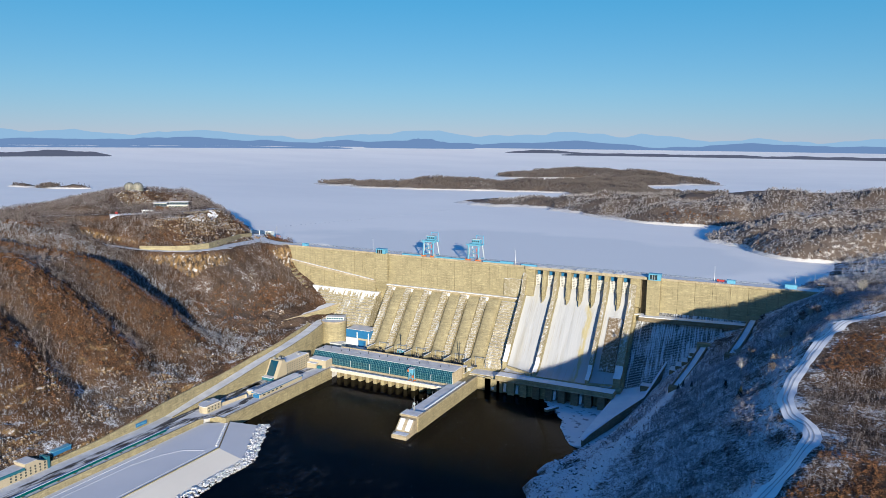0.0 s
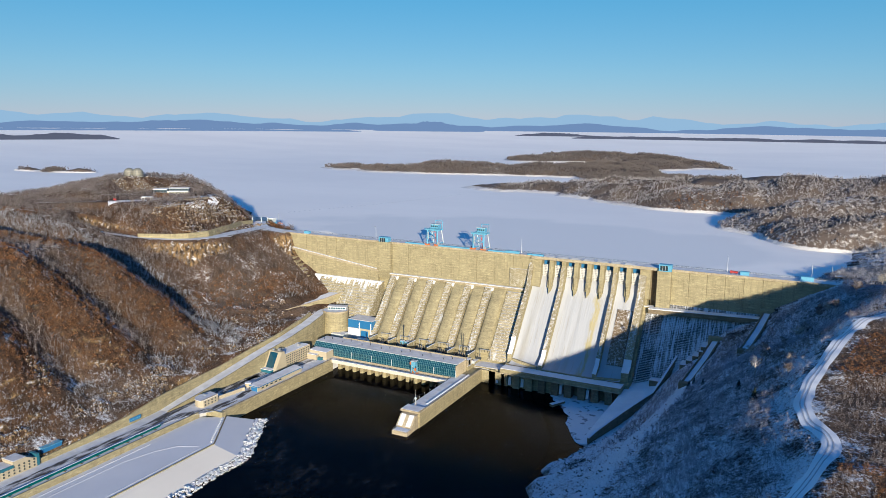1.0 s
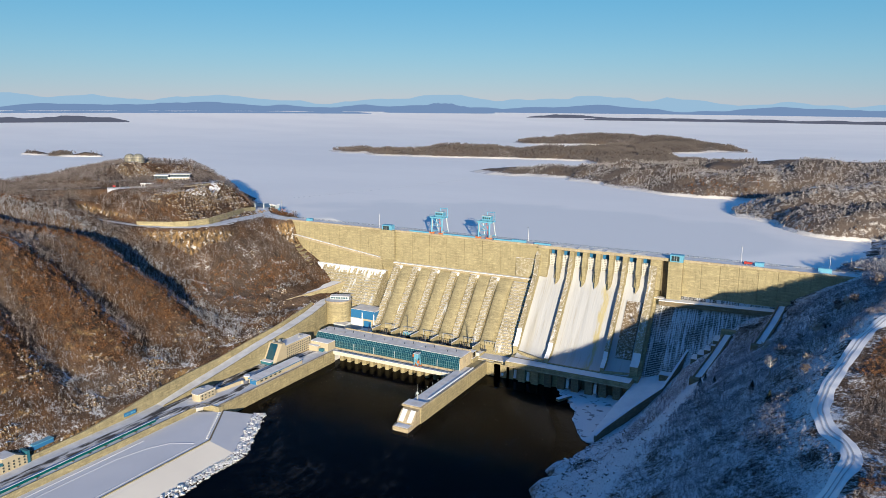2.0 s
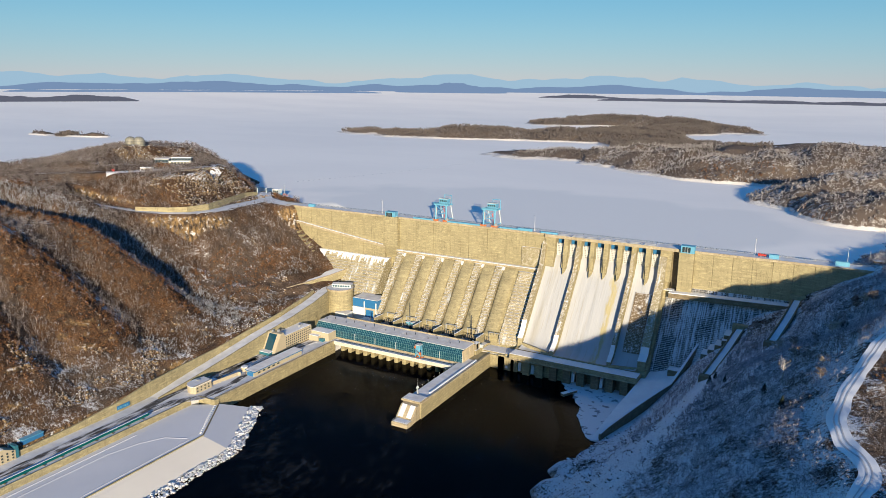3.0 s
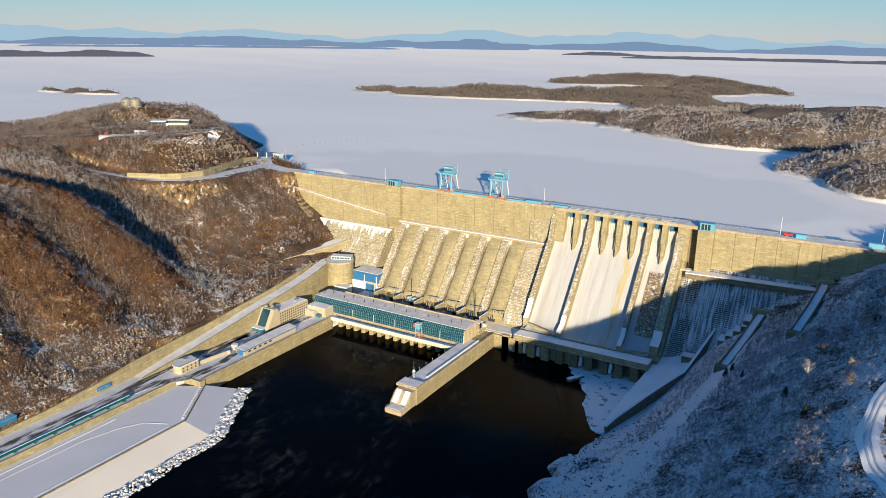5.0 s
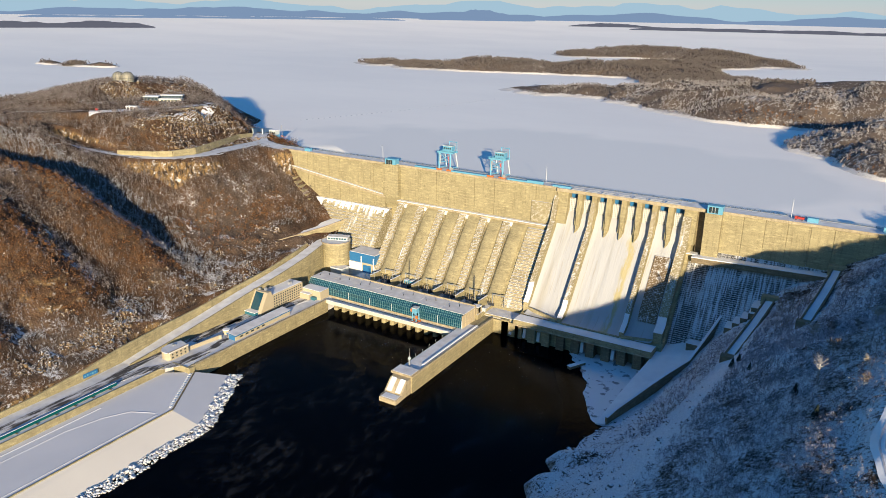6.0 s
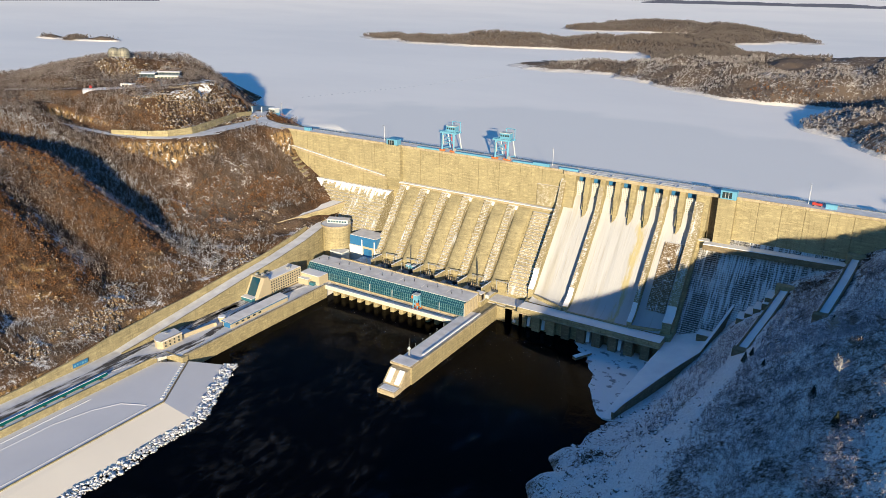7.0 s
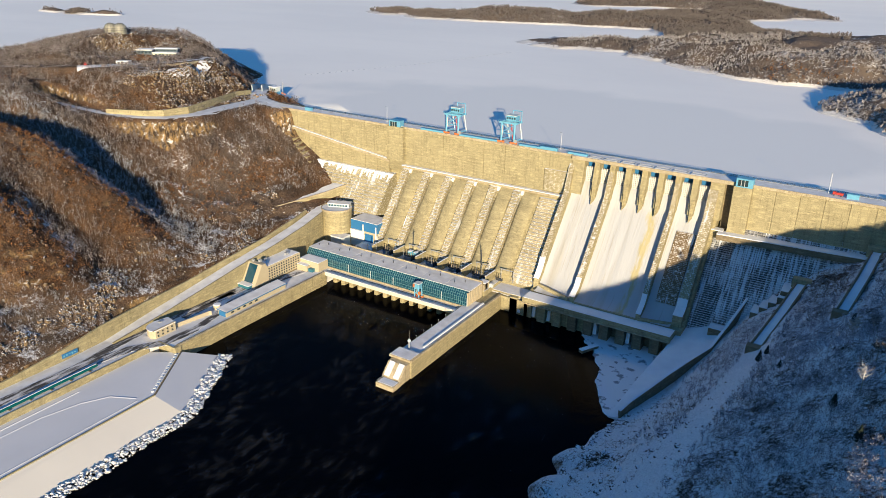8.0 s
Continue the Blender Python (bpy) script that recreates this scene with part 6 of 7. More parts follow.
for line, half in ((BENCHES[0][0], 9.5), (BENCHES[1][0][:5], 9.5), (BENCHES[1][0][4:], 3.5)):
    bench = drape("road_bench", [p[:2] for p in line], half, PACKED, 0.3, 5, 4.0, 0.1)
    tagged(bench, "snowy road bench cut into the headland", "road", kind="structure")
track = drape("snow_track", TRAIL, 4.3, SNOW, 0.55, 5, 3.0, 0.3)
tagged(track, "snowy track along the ridge with wheel ruts", "track", kind="structure")
RUT = snow("rutted_snow", (0.40, 0.41, 0.44), (0.55, 0.56, 0.6), 0.2, 0.1)
for off in (-1.3, 0.9):
    line = []
    for i, (x, y) in enumerate(TRAIL):
        a, b = TRAIL[max(i - 1, 0)], TRAIL[min(i + 1, len(TRAIL) - 1)]
        d = Vector((b[0] - a[0], b[1] - a[1])).normalized()
        line.append((x + d.y * off, y - d.x * off))
    rut = drape("wheel_rut", line, 0.36, RUT, 0.68, 1)
    tagged(rut, "packed grey wheel rut in the snowy track", "rut", kind="structure")
lane = drape("snow_yard", [(-336, -114), (-322, -96), (-308, -78), (-304, -58)], 8, SNOW, 0.35, 6, 4.0, 0.3)
tagged(lane, "snowy forecourt before the lodge", "yard", kind="structure")
lane = drape("snow_yard", [(-250, -70), (-251, -44), (-258, -16), (-270, 6)], 6.5, SNOW, 0.4, 5, 4.0, 0.7)
tagged(lane, "snowy terrace along the edge of the headland", "terrace", kind="structure")
lane = drape("snow_lane", [(-292, -40), (-280, -20), (-281, 4), (-290, 24)], 2.2, PACKED, 0.35, 3, 4.0, 0.2)
tagged(lane, "narrow packed lane behind the terrace", "lane", kind="structure")
kerb = thing("terrace_kerb", "low pale concrete kerb along the headland lane", "kerb")
part("run", sweep(bmesh.new(), [(x, y, float(ground_z(x, y)[0])) for x, y in ((-276, -46), (-269, -24), (-270, 0), (-280, 22))], [(-0.4, -1.5), (0.4, -1.5), (0.4, 1.0), (-0.4, 1.0)]), CONCRETE_PALE, kerb)

# river ice below the spillway
bm = bmesh.new()
outline = [(238, -70), (250, -90), (262, -100), (268, -112), (276, -124), (280, -142), (286, -152), (292, -164), (298, -174), (304, -178), (314, -150), (314, -70)]
vs = []
for (ax, ay), (bx, by) in zip(outline, outline[1:] + outline[:1]):
    n = max(1, int(math.hypot(bx - ax, by - ay) / 3))
    for i in range(n):
        x, y = ax + (bx - ax) * i / n, ay + (by - ay) * i / n
        j = 1.6 * noise.noise(Vector((x * 0.3, y * 0.3, 5)))
        vs.append(bm.verts.new((x + j, y + j, 0.35)))
f = bm.faces.new(vs)
bmesh.ops.triangulate(bm, faces=[f])
k = Net(*mat("river_ice_with_wet_patches", 0.6))
spots = k.noise(0.11, 5)
RIVER_ICE = k.color(k.mix(k.ramp(spots, (0.56, 0.0), (0.62, 0.8)), (0.72, 0.74, 0.77), (0.10, 0.12, 0.15)))
floe = part("river_ice", bm, RIVER_ICE)
tagged(floe, "snow-covered shore ice with dark wet patches", "ice", kind="structure")


# ---------------------------------------------------------------- stones
def stone_mesh(name, places, sizes, material, seed, squash=0.6):
    """Angular stones, joined."""
    rng = np.random.default_rng(seed)
    base = np.array([(x, y, z) for x in (-1, 1) for y in (-1, 1) for z in (-1, 1)], float) * 0.5
    quads = np.array([(0, 1, 3, 2), (4, 6, 7, 5), (0, 4, 5, 1), (2, 3, 7, 6), (0, 2, 6, 4), (1, 5, 7, 3)])
    n = len(places)
    v = base[None] * (0.25 + 1.3 * rng.random((n, 8, 3))) * (0.5 + 1.1 * rng.random((n, 1, 3)))
    ang = rng.random(n) * 6.28
    c, s = np.cos(ang)[:, None], np.sin(ang)[:, None]
    x, y = v[:, :, 0] * c - v[:, :, 1] * s, v[:, :, 0] * s + v[:, :, 1] * c
    tilt = rng.normal(0, 0.5, (n, 1))
    v = np.stack((x, y * np.cos(tilt) - v[:, :, 2] * np.sin(tilt), (y * np.sin(tilt) + v[:, :, 2] * np.cos(tilt)) * squash), 2)
    v = v * np.asarray(sizes)[:, None, None] + np.asarray(places)[:, None, :]
    f = quads[None] + (np.arange(n) * 8)[:, None, None]
    return raw_mesh(name, v.reshape(-1, 3), f.reshape(-1, 4), material)


def raw_mesh(name, verts, faces, material):
    me = bpy.data.meshes.new(name)
    k = faces.shape[1]
    me.vertices.add(len(verts))
    me.vertices.foreach_set("co", verts.ravel())
    me.loops.add(faces.size)
    me.polygons.add(len(faces))
    me.loops.foreach_set("vertex_index", faces.ravel().astype(np.int32))
    me.polygons.foreach_set("loop_start", np.arange(0, faces.size, k))
    me.update(calc_edges=True)
    me.materials.append(material)
    return new(name, me)


def stone_material(name, a, b, frost):
    k = Net(*mat(name, 0.9))
    n = k.noise(0.8, 5)
    crack = k.noise(1.0, 6, 0.7, k.scaled(0.7, 0.7, 0.22))
    col = k.mix(k.island(), a, b)
    col = k.mix(k.ramp(crack, (0.36, 0.75), (0.5, 0.0)), col, tuple(v * 0.3 for v in a))
    lie = k.math("ADD", k.math("MULTIPLY", k.up(), 0.7), k.math("MULTIPLY", n, 0.5))
    col = k.mix(k.ramp(lie, (0.9 - frost, 0.0), (1.0 - frost, 1.0)), col, (0.84, 0.85, 0.87))
    k.bump(crack, 0.8)
    return k.color(col)


ROCK = stone_material("ochre_crag_rock", (0.13, 0.088, 0.05), (0.31, 0.22, 0.125), 0.12)
BANKROCK = stone_material("dark_bank_rock", (0.06, 0.058, 0.06), (0.16, 0.15, 0.15), 0.22)
RIPRAP = stone_material("frosted_riprap", (0.26, 0.25, 0.24), (0.46, 0.45, 0.45), 0.5)
rng = np.random.default_rng(4)
pl, sz = [], []
for (ax, ay), (bx, by), n in (((31, -264), (70, -330), 1600), ((70, -330), (75, -640), 3900)):
    for i in range(n):
        f = rng.random()
        off = rng.random() ** 1.3 * 9.5 - 2.5 + 1.6 * math.sin(f * 37) * rng.random()
        dx, dy = bx - ax, by - ay
        L = math.hypot(dx, dy)
        pl.append((ax + dx * f - dy / L * off, ay + dy * f + dx / L * off, 0.6 - 0.08 * off))
        sz.append(0.7 + 3.4 * rng.random() ** 2)
o = stone_mesh("riprap", pl, np.array(sz) * 0.45, RIPRAP, 5, 0.7)
tagged(o, "frosted white riprap boulders along the water's edge", "riprap", kind="stuff")

# crags of the west hillside and the cut above the headland road
pl, sz = [], []
for y0, y1, x0, x1, many, cut in ((-480, -70, -112, -50, 15000, 0.10), (-118, 34, -262, -203, 6500, 0.0), (-60, 50, -392, -362, 3600, -0.2), (-150, -60, -150, -100, 3000, 0.2)):
    for _ in range(many):
        x, y = x0 + (x1 - x0) * rng.random(), y0 + (y1 - y0) * rng.random()
        away = (x1 - x) / (x1 - x0)
        if noise.fractal(Vector((x * 0.03, y * 0.03, 5)), 0.9, 2, 3) > cut + 0.45 * away:
            pl.append((x, y, 0))
            sz.append(0.6 + 1.5 * rng.random() ** 2)
pl = np.array(pl)
pl[:, 2] = ground_z(pl[:, 0], pl[:, 1]) - 0.6
o = stone_mesh("rock_outcrop", pl, sz, ROCK, 18, 1.35)
tagged(o, "cracked ochre rock outcrops with snow on their ledges", "rocks", kind="stuff")

pl, sz = [], []
for _ in range(9000):
    x, y = -rng.random() * 260 - 54, -470 + rng.random() * 470
    p = noise.fractal(Vector((x * 0.017, y * 0.017, 9)), 0.9, 2, 3)
    low = math.exp(-(-x - 54) / 55)
    if p + low * 0.7 > 0.72 + 0.3 * rng.random():
        pl.append((x, y, 0))
        sz.append(0.8 + 2.2 * rng.random() ** 2)
for _ in range(2600):
    x, y = -200 - rng.random() * 70, -115 + rng.random() * 150
    if noise.fractal(Vector((x * 0.03, y * 0.03, 3)), 0.9, 2, 3) > -0.1:
        pl.append((x, y, 0))
        sz.append(1.2 + 3.2 * rng.random() ** 2)
for _ in range(1100):
    x, y = -340 - rng.random() * 110, -50 + rng.random() * 160
    pl.append((x, y, 0))
    sz.append(1.0 + 3.0 * rng.random() ** 2)
west_count = len(pl)
for _ in range(3200):
    x, y = 300 + rng.random() * 110, -420 + rng.random() * 260
    if rng.random() < math.exp(-(x - 300) / 45):
        pl.append((x, y, 0))
        sz.append(0.8 + 2.0 * rng.random() ** 2)
pl = np.array(pl)
pl[:, 2] = ground_z(pl[:, 0], pl[:, 1]) - 0.25
o = stone_mesh("bank_stones", pl[west_count:], np.array(sz[west_count:]) * 0.8, BANKROCK, 9, 0.8)
tagged(o, "snow-capped grey stones on the open east bank", "rocks", kind="stuff")
o = stone_mesh("crag_rocks", pl[:west_count], np.array(sz[:west_count]) * 0.6, ROCK, 8, 1.0)
tagged(o, "broken ochre crags and boulders on the hillsides", "rocks", kind="stuff")


# ---------------------------------------------------------------- woods
def twig_material(name, bark, frost, low, high, leafy=None):
    k = Net(*mat(name, 0.9, spec=0.15))
    big = k.math("ADD", k.math("MULTIPLY", k.noise(0.016, 4), 0.42), k.math("MULTIPLY", k.noise(0.2, 3, 0.7), 0.58))
    col = k.mix(k.ramp(k.math("ADD", k.math("MULTIPLY", big, 0.75), k.math("MULTIPLY", k.island(), 0.25)), (low, 0.0), (high, 1.0)), bark, frost)
    if leafy:
        col = k.mix(k.ramp(k.island(), (0.35, 0.0), (1.0, 0.8)), col, leafy)
    return k.color(col)


BARE = twig_material("frosted_bare_twigs", (0.068, 0.052, 0.048), (0.34, 0.30, 0.29), 0.42, 0.60)
FROST = twig_material("hoar_frosted_twigs", (0.15, 0.15, 0.165), (0.55, 0.57, 0.63), 0.36, 0.66)
MAUVE = twig_material("far_leafless_canopy", (0.095, 0.081, 0.078), (0.185, 0.165, 0.16), 0.32, 0.7)
HOAR = twig_material("far_hoary_canopy", (0.16, 0.145, 0.145), (0.40, 0.38, 0.385), 0.38, 0.62)
# SHRUB: darker copy of FROST, with the east slope's shade in its colour.
SHRUB = twig_material("shade_toned_rimed_twigs", (0.085, 0.08, 0.09), (0.46, 0.46, 0.52), 0.40, 0.60)
RUST = twig_material("rusty_oak_leaves", (0.075, 0.04, 0.022), (0.29, 0.155, 0.078), 0.42, 0.60, (0.225, 0.108, 0.042))
NEEDLES = twig_material("dark_needles", (0.018, 0.026, 0.02), (0.05, 0.06, 0.055), 0.45, 0.75)


def bare_proto(seed, limbs=6, twigs=17, width=0.02):
    """A leafless tree one metre high: a tapered trunk, limbs and fine twigs, all as slim triangles."""
    r = np.random.default_rng(seed)
    tris = []
    for k in range(3):
        a, b = k * 2.09, k * 2.09 + 2.09
        tris.append(((0.018 * math.cos(a), 0.018 * math.sin(a), -0.06), (0.018 * math.cos(b), 0.018 * math.sin(b), -0.06), (0, 0, 0.92)))
    tips = []
    for _ in range(limbs):
        h = 0.25 + 0.5 * r.random()
        a = r.random() * 6.28
        out, up = 0.16 + 0.16 * r.random(), 0.12 + 0.25 * r.random()
        tip = (out * math.cos(a), out * math.sin(a), min(h + up, 1.0))
        tris.append(((-0.012 * math.sin(a), 0.012 * math.cos(a), h), (0.012 * math.sin(a), -0.012 * math.cos(a), h), tip))
        tips.append((h, a, out, up))
    for _ in range(twigs):
        h, a, out, up = tips[r.integers(len(tips))]
        f = 0.35 + 0.6 * r.random()
        p = np.array((out * f * math.cos(a), out * f * math.sin(a), min(h + up * f, 1.0)))
        d = r.normal(0, 1, 3) * (0.11, 0.11, 0.07) + (0, 0, 0.07)
        side = np.cross(d, r.normal(0, 1, 3))
        side = side / (np.linalg.norm(side) + 1e-6) * width
        tris.append((tuple(p - side), tuple(p + side), tuple(p + d)))
    return np.array(tris)


def bush_proto(seed, leaves=19, size=0.27):
    r = np.random.default_rng(seed)
    tris = []
    for k in range(3):
        a = k * 2.1 + r.random()
        tris.append(((-0.02, 0, -0.05), (0.02, 0, -0.05), (0.25 * math.cos(a), 0.25 * math.sin(a), 0.6)))
    for _ in range(leaves):
        d = r.normal(0, 1, 3)
        d /= np.linalg.norm(d)
        p = d * (0.25 + 0.25 * r.random()) * (0.9, 0.9, 0.85) + (0, 0, 0.5)
        u, v = r.normal(0, 1, 3), r.normal(0, 1, 3)
        u, v = u / np.linalg.norm(u) * size, v / np.linalg.norm(v) * size * 0.7
        tris.append((tuple(p - u * 0.5), tuple(p + u * 0.5), tuple(p + v)))
    return np.array(tris)


def plume_proto(seed, leaves=13):
    """A small far tree: a slim trunk in an oval haze of twigs."""
    r = np.random.default_rng(seed)
    tris = [((-0.02, 0, -0.05), (0.02, 0, -0.05), (0, 0, 0.9))]
    for _ in range(leaves):
        h = 0.22 + 0.75 * r.random()
        rad = 0.26 * math.sqrt(max(0.0, 1 - ((h - 0.5) / 0.55) ** 2)) * math.sqrt(r.random())
        a = r.random() * 6.28
        p = np.array((rad * math.cos(a), rad * math.sin(a), h))
        u, v = r.normal(0, 1, 3), r.normal(0, 1, 3) * (0.5, 0.5, 1.0)
        u, v = u / np.linalg.norm(u) * 0.10, v / np.linalg.norm(v) * 0.26
        tris.append((tuple(p - u), tuple(p + u), tuple(p + v)))
    return np.array(tris)


def fir_proto(seed, tiers=6, spokes=7):
    r = np.random.default_rng(seed)
    tris = [((-0.02, 0, -0.05), (0.02, 0, -0.05), (0, 0, 1)), ((0, -0.02, -0.05), (0, 0.02, -0.05), (0, 0, 1))]
    for t in range(tiers):
        z, rad = 0.12 + 0.8 * t / tiers, 0.26 * (1 - t / tiers) + 0.03
        for s in range(spokes):
            a = 6.28 * s / spokes + r.random() * 0.7
            w = 0.32
            tris.append(((0, 0, z + 0.12), (rad * math.cos(a - w), rad * math.sin(a - w), z - 0.05 * r.random()), (rad * math.cos(a + w), rad * math.sin(a + w), z - 0.05)))
    return np.array(tris)


def wood(name, protos, x, y, z, height, spread, material, label, seed):
    """Many small trees in one mesh of kind stuff."""
    r = np.random.default_rng(seed)
    pick = r.integers(len(protos), size=len(x))
    out = []
    for k, proto in enumerate(protos):
        m = pick == k
        n = int(m.sum())
        a = r.random(n) * 6.28
        c, s = np.cos(a)[:, None, None], np.sin(a)[:, None, None]
        h = height[m][:, None, None]
        w = h * (spread * (0.8 + 0.4 * r.random(n)))[:, None, None]
        px, py, pz = proto[None, :, :, 0], proto[None, :, :, 1], proto[None, :, :, 2]
        out.append(np.stack(((px * c - py * s) * w + x[m][:, None, None], (px * s + py * c) * w + y[m][:, None, None], pz * h + z[m][:, None, None]), 3).reshape(-1, 3))
    v = np.concatenate(out)
    o = raw_mesh(name, v, np.arange(len(v)).reshape(-1, 3), material)
    return tagged(o, label, "woods", kind="stuff")


def near_line(x, y, line, dist):
    hit = np.zeros(len(x), bool)
    for (ax, ay), (bx, by) in zip(line, line[1:]):
        dx, dy = bx - ax, by - ay
        s = np.clip(((x - ax) * dx + (y - ay) * dy) / (dx * dx + dy * dy), 0, 1)
        hit |= np.hypot(x - ax - s * dx, y - ay - s * dy) < dist
    return hit


def low_noise(x, y, scale, seed):
    return np.array([noise.fractal(Vector((a * scale, b * scale, seed)), 0.9, 2.0, 3) for a, b in zip(x, y)])


BARES = [bare_proto(i) for i in range(7)]
BUSHES = [bush_proto(20 + i) for i in range(5)]
FARS = [plume_proto(40 + i) for i in range(5)]
LANES = [[(-340, -118), (-322, -96), (-308, -80), (-304, -58), (-292, -40), (-280, -20), (-281, 4), (-290, 24)], [(-250, -70), (-251, -44), (-258, -16), (-270, 6)]]

# west hillside and headland
r = np.random.default_rng(11)
x, y = -40 - r.random(70000) * 500, -600 + r.random(70000) * 730
z = ground_z(x, y)
keep = (z > 118.5) | (y < 0)
keep &= ~((y > -2) & (x > -160))
keep &= ~near_line(x, y, [p[:2] for p in BENCHES[0][0]], 13) & ~near_line(x, y, [p[:2] for p in BENCHES[1][0]], 11) & ~near_line(x, y, LANES[0], 9) & ~near_line(x, y, LANES[1], 8)
keep &= ~(np.hypot(x + 398, y + 18) < 15) & ~((np.abs(x + 330) < 26) & (np.abs(y + 12) < 20)) & ~((np.abs(x + 311) < 12) & (np.abs(y + 74) < 10))
keep &= ~near_line(x, y, [p[:2] for p in SLIP], 11)
keep &= ~((x > -106) & (y > -110) & (y < -10) & (x > np.interp(y, [-110, -10], [-104, -67]))) & (x < np.interp(y, [-330, -290], [-41, -54]))
mask = low_noise(x, y, 0.012, 1.0) + 0.25 * (r.random(len(x)) - 0.5)
spur = spur_wave(x, y)
rusty = np.where(y < -205, spur + 0.45 * mask > 0.40, 0.45 + mask > 0.95) & (r.random(len(x)) < 0.88)
gully = near_line(x, y, [(-420, -236), (-280, -222), (-200, -208), (-150, -196)], 34) | near_line(x, y, [(-170, -196), (-110, -186), (-84, -184)], 22)
rusty &= ~gully
patch = (np.abs(y + 118 - 0.25 * (x + 90)) < 34 + 30 * mask) & (x > -150)
rusty |= patch & (r.random(len(x)) < 0.8)
rusty |= (x > -128) & (x < -84) & (y > -112) & (y < -32) & (mask > -0.25) & (r.random(len(x)) < 0.85)
thin = r.random(len(x)) < 0.85 + 0.2 * mask
cliffs = ((x < -200) & (x > -262) & (np.abs(y + 40) < 80)) | ((x < -358) & (x > -394) & (np.abs(y + 5) < 58))
thin &= ~cliffs | (r.random(len(x)) < 0.16)
thin &= ~((x > -180) & (y > -165) & (y < 0)) | (r.random(len(x)) < np.where(x > -115, 0.42, 0.62))
foot_belt = (x > -62 - 40 * (0.6 + mask)) & (y < -40)
for name, sel, protos, hts, spread, material, label in (
        ("oak_scrub", keep & rusty & thin & ~foot_belt, BUSHES, 3.2, 1.15, RUST, "rust-brown scrub oak still holding dry leaves"),
        ("birch_wood", keep & ~rusty & ~gully & thin & ~foot_belt, BARES, 6.2, 0.95, BARE, "grey leafless birch wood on the hillside"),
        ("foot_scrub", keep & foot_belt & ~gully, BARES, 2.8, 1.3, FROST, "frosted scrub among the rocks above the road"),
        ("gully_wood", keep & gully, BARES, 5.2, 1.0, FROST, "hoar-frosted trees in the shaded gully")):
    n = int(sel.sum())
    wood(name, protos, x[sel], y[sel], z[sel], hts * (0.6 + 0.8 * r.random(n)), spread, material, label, 3)

# east slope, denser towards the camera
x, y = 300 + r.random(64000) * 290, -600 + r.random(64000) * 700
z = ground_z(x, y)
keep = (z > 14) & ~near_line(x, y, TRAIL, 7.5) & ~near_line(x, y, SLIDE, 9)
keep &= ~((y > -22) & (y < 24) & (x < 492)) & ((z > 118) | (y < 10))
keep &= ~near_line(x, y, [p[:2] for p in RW], 6)
keep &= ~near_line(x, y, [(390, -30), (377, -114)], 8) & ~near_line(x, y, [(432, -8), (421, -102)], 8) & ~((x < 392) & (y > -66))
bare_bank = np.clip((x - 318) / 70, 0.08, 1) * np.where(y < -230, np.clip((x - 345) / 60, 0.1, 1), 1)
keep &= r.random(len(x)) < bare_bank
mask = low_noise(x, y, 0.014, 4.0)
sunny = (x > np.interp(y, [p[1] for p in TRAIL], [p[0] for p in TRAIL]) + 4)
keep &= ~(sunny & near_line(x, y, TRAIL, 10)) | (r.random(len(x)) < 0.25)
crest_band = ~sunny & near_line(x, y, TRAIL, 16)
rusty = sunny & (mask > 0.15) | (sunny & (y < -390) & (mask > -0.5))
for name, sel, protos, hts, spread, material, label in (
        ("east_scrub", keep & rusty, BUSHES, 1.7, 1.2, RUST, "rusty scrub oak beside the ridge track"),
        ("ridge_birches", keep & sunny & ~rusty & (r.random(len(x)) < 0.9), BARES, 3.0, 0.9, BARE, "leafless birch scrub along the sunny ridge"),
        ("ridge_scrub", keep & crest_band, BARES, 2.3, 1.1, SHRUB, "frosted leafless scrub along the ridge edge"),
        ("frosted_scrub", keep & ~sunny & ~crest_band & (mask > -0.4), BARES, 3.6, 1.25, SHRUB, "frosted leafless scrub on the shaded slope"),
        ("dark_scrub", keep & ~sunny & ~crest_band & (mask <= -0.4), BARES, 3.4, 1.2, BARE, "dark leafless scrub on the shaded slope")):
    n = int(sel.sum())
    wood(name, protos, x[sel], y[sel], z[sel], hts * (0.55 + 0.9 * r.random(n)), spread, material, label, 6)

# woods upstream on islands and headlands
x, y = -1000 + r.random(60000) * 1300, 1040 + r.random(60000) * 1250
x, y = np.append(x, -180 + r.random(30000) * 1000), np.append(y, 225 + r.random(30000) * 660)
z = ridge_height(x, y)
keep = (z > LAKE_Z + lake_rise(x, y) + 2.2) & (np.abs(x - 450) < 1.1 * (y + 800) + 300)
mask = low_noise(x, y, 0.006, 8.0)
rust = (mask > 0.42) & (y < 900) & (x > 230) & (r.random(len(x)) < 0.4)
pick_bare = ((mask + np.clip((y - 900) / 900, -0.5, 1) > 0.12) | (y > 1080)) & ~rust
for name, sel, material, label in (("island_wood", keep & pick_bare, MAUVE, "bare grey-brown woods on the islands"),
                                   ("rusty_wood", keep & rust, RUST, "rust-coloured oak scrub on the headland slopes"),
                                   ("frosted_wood", keep & ~pick_bare & ~rust, HOAR, "frosted pale woods on the headlands")):
    n = int(sel.sum())
    wood(name, FARS, x[sel], y[sel], z[sel] - 0.5, np.where(y[sel] < 1000, 4.6, 7.0) * (0.6 + 0.7 * r.random(n)), 1.2, material, label, 9)
x = np.concatenate([c + r.normal(0, w, 420) for c, w in ((-1580, 22), (-1425, 12), (-1372, 30))])
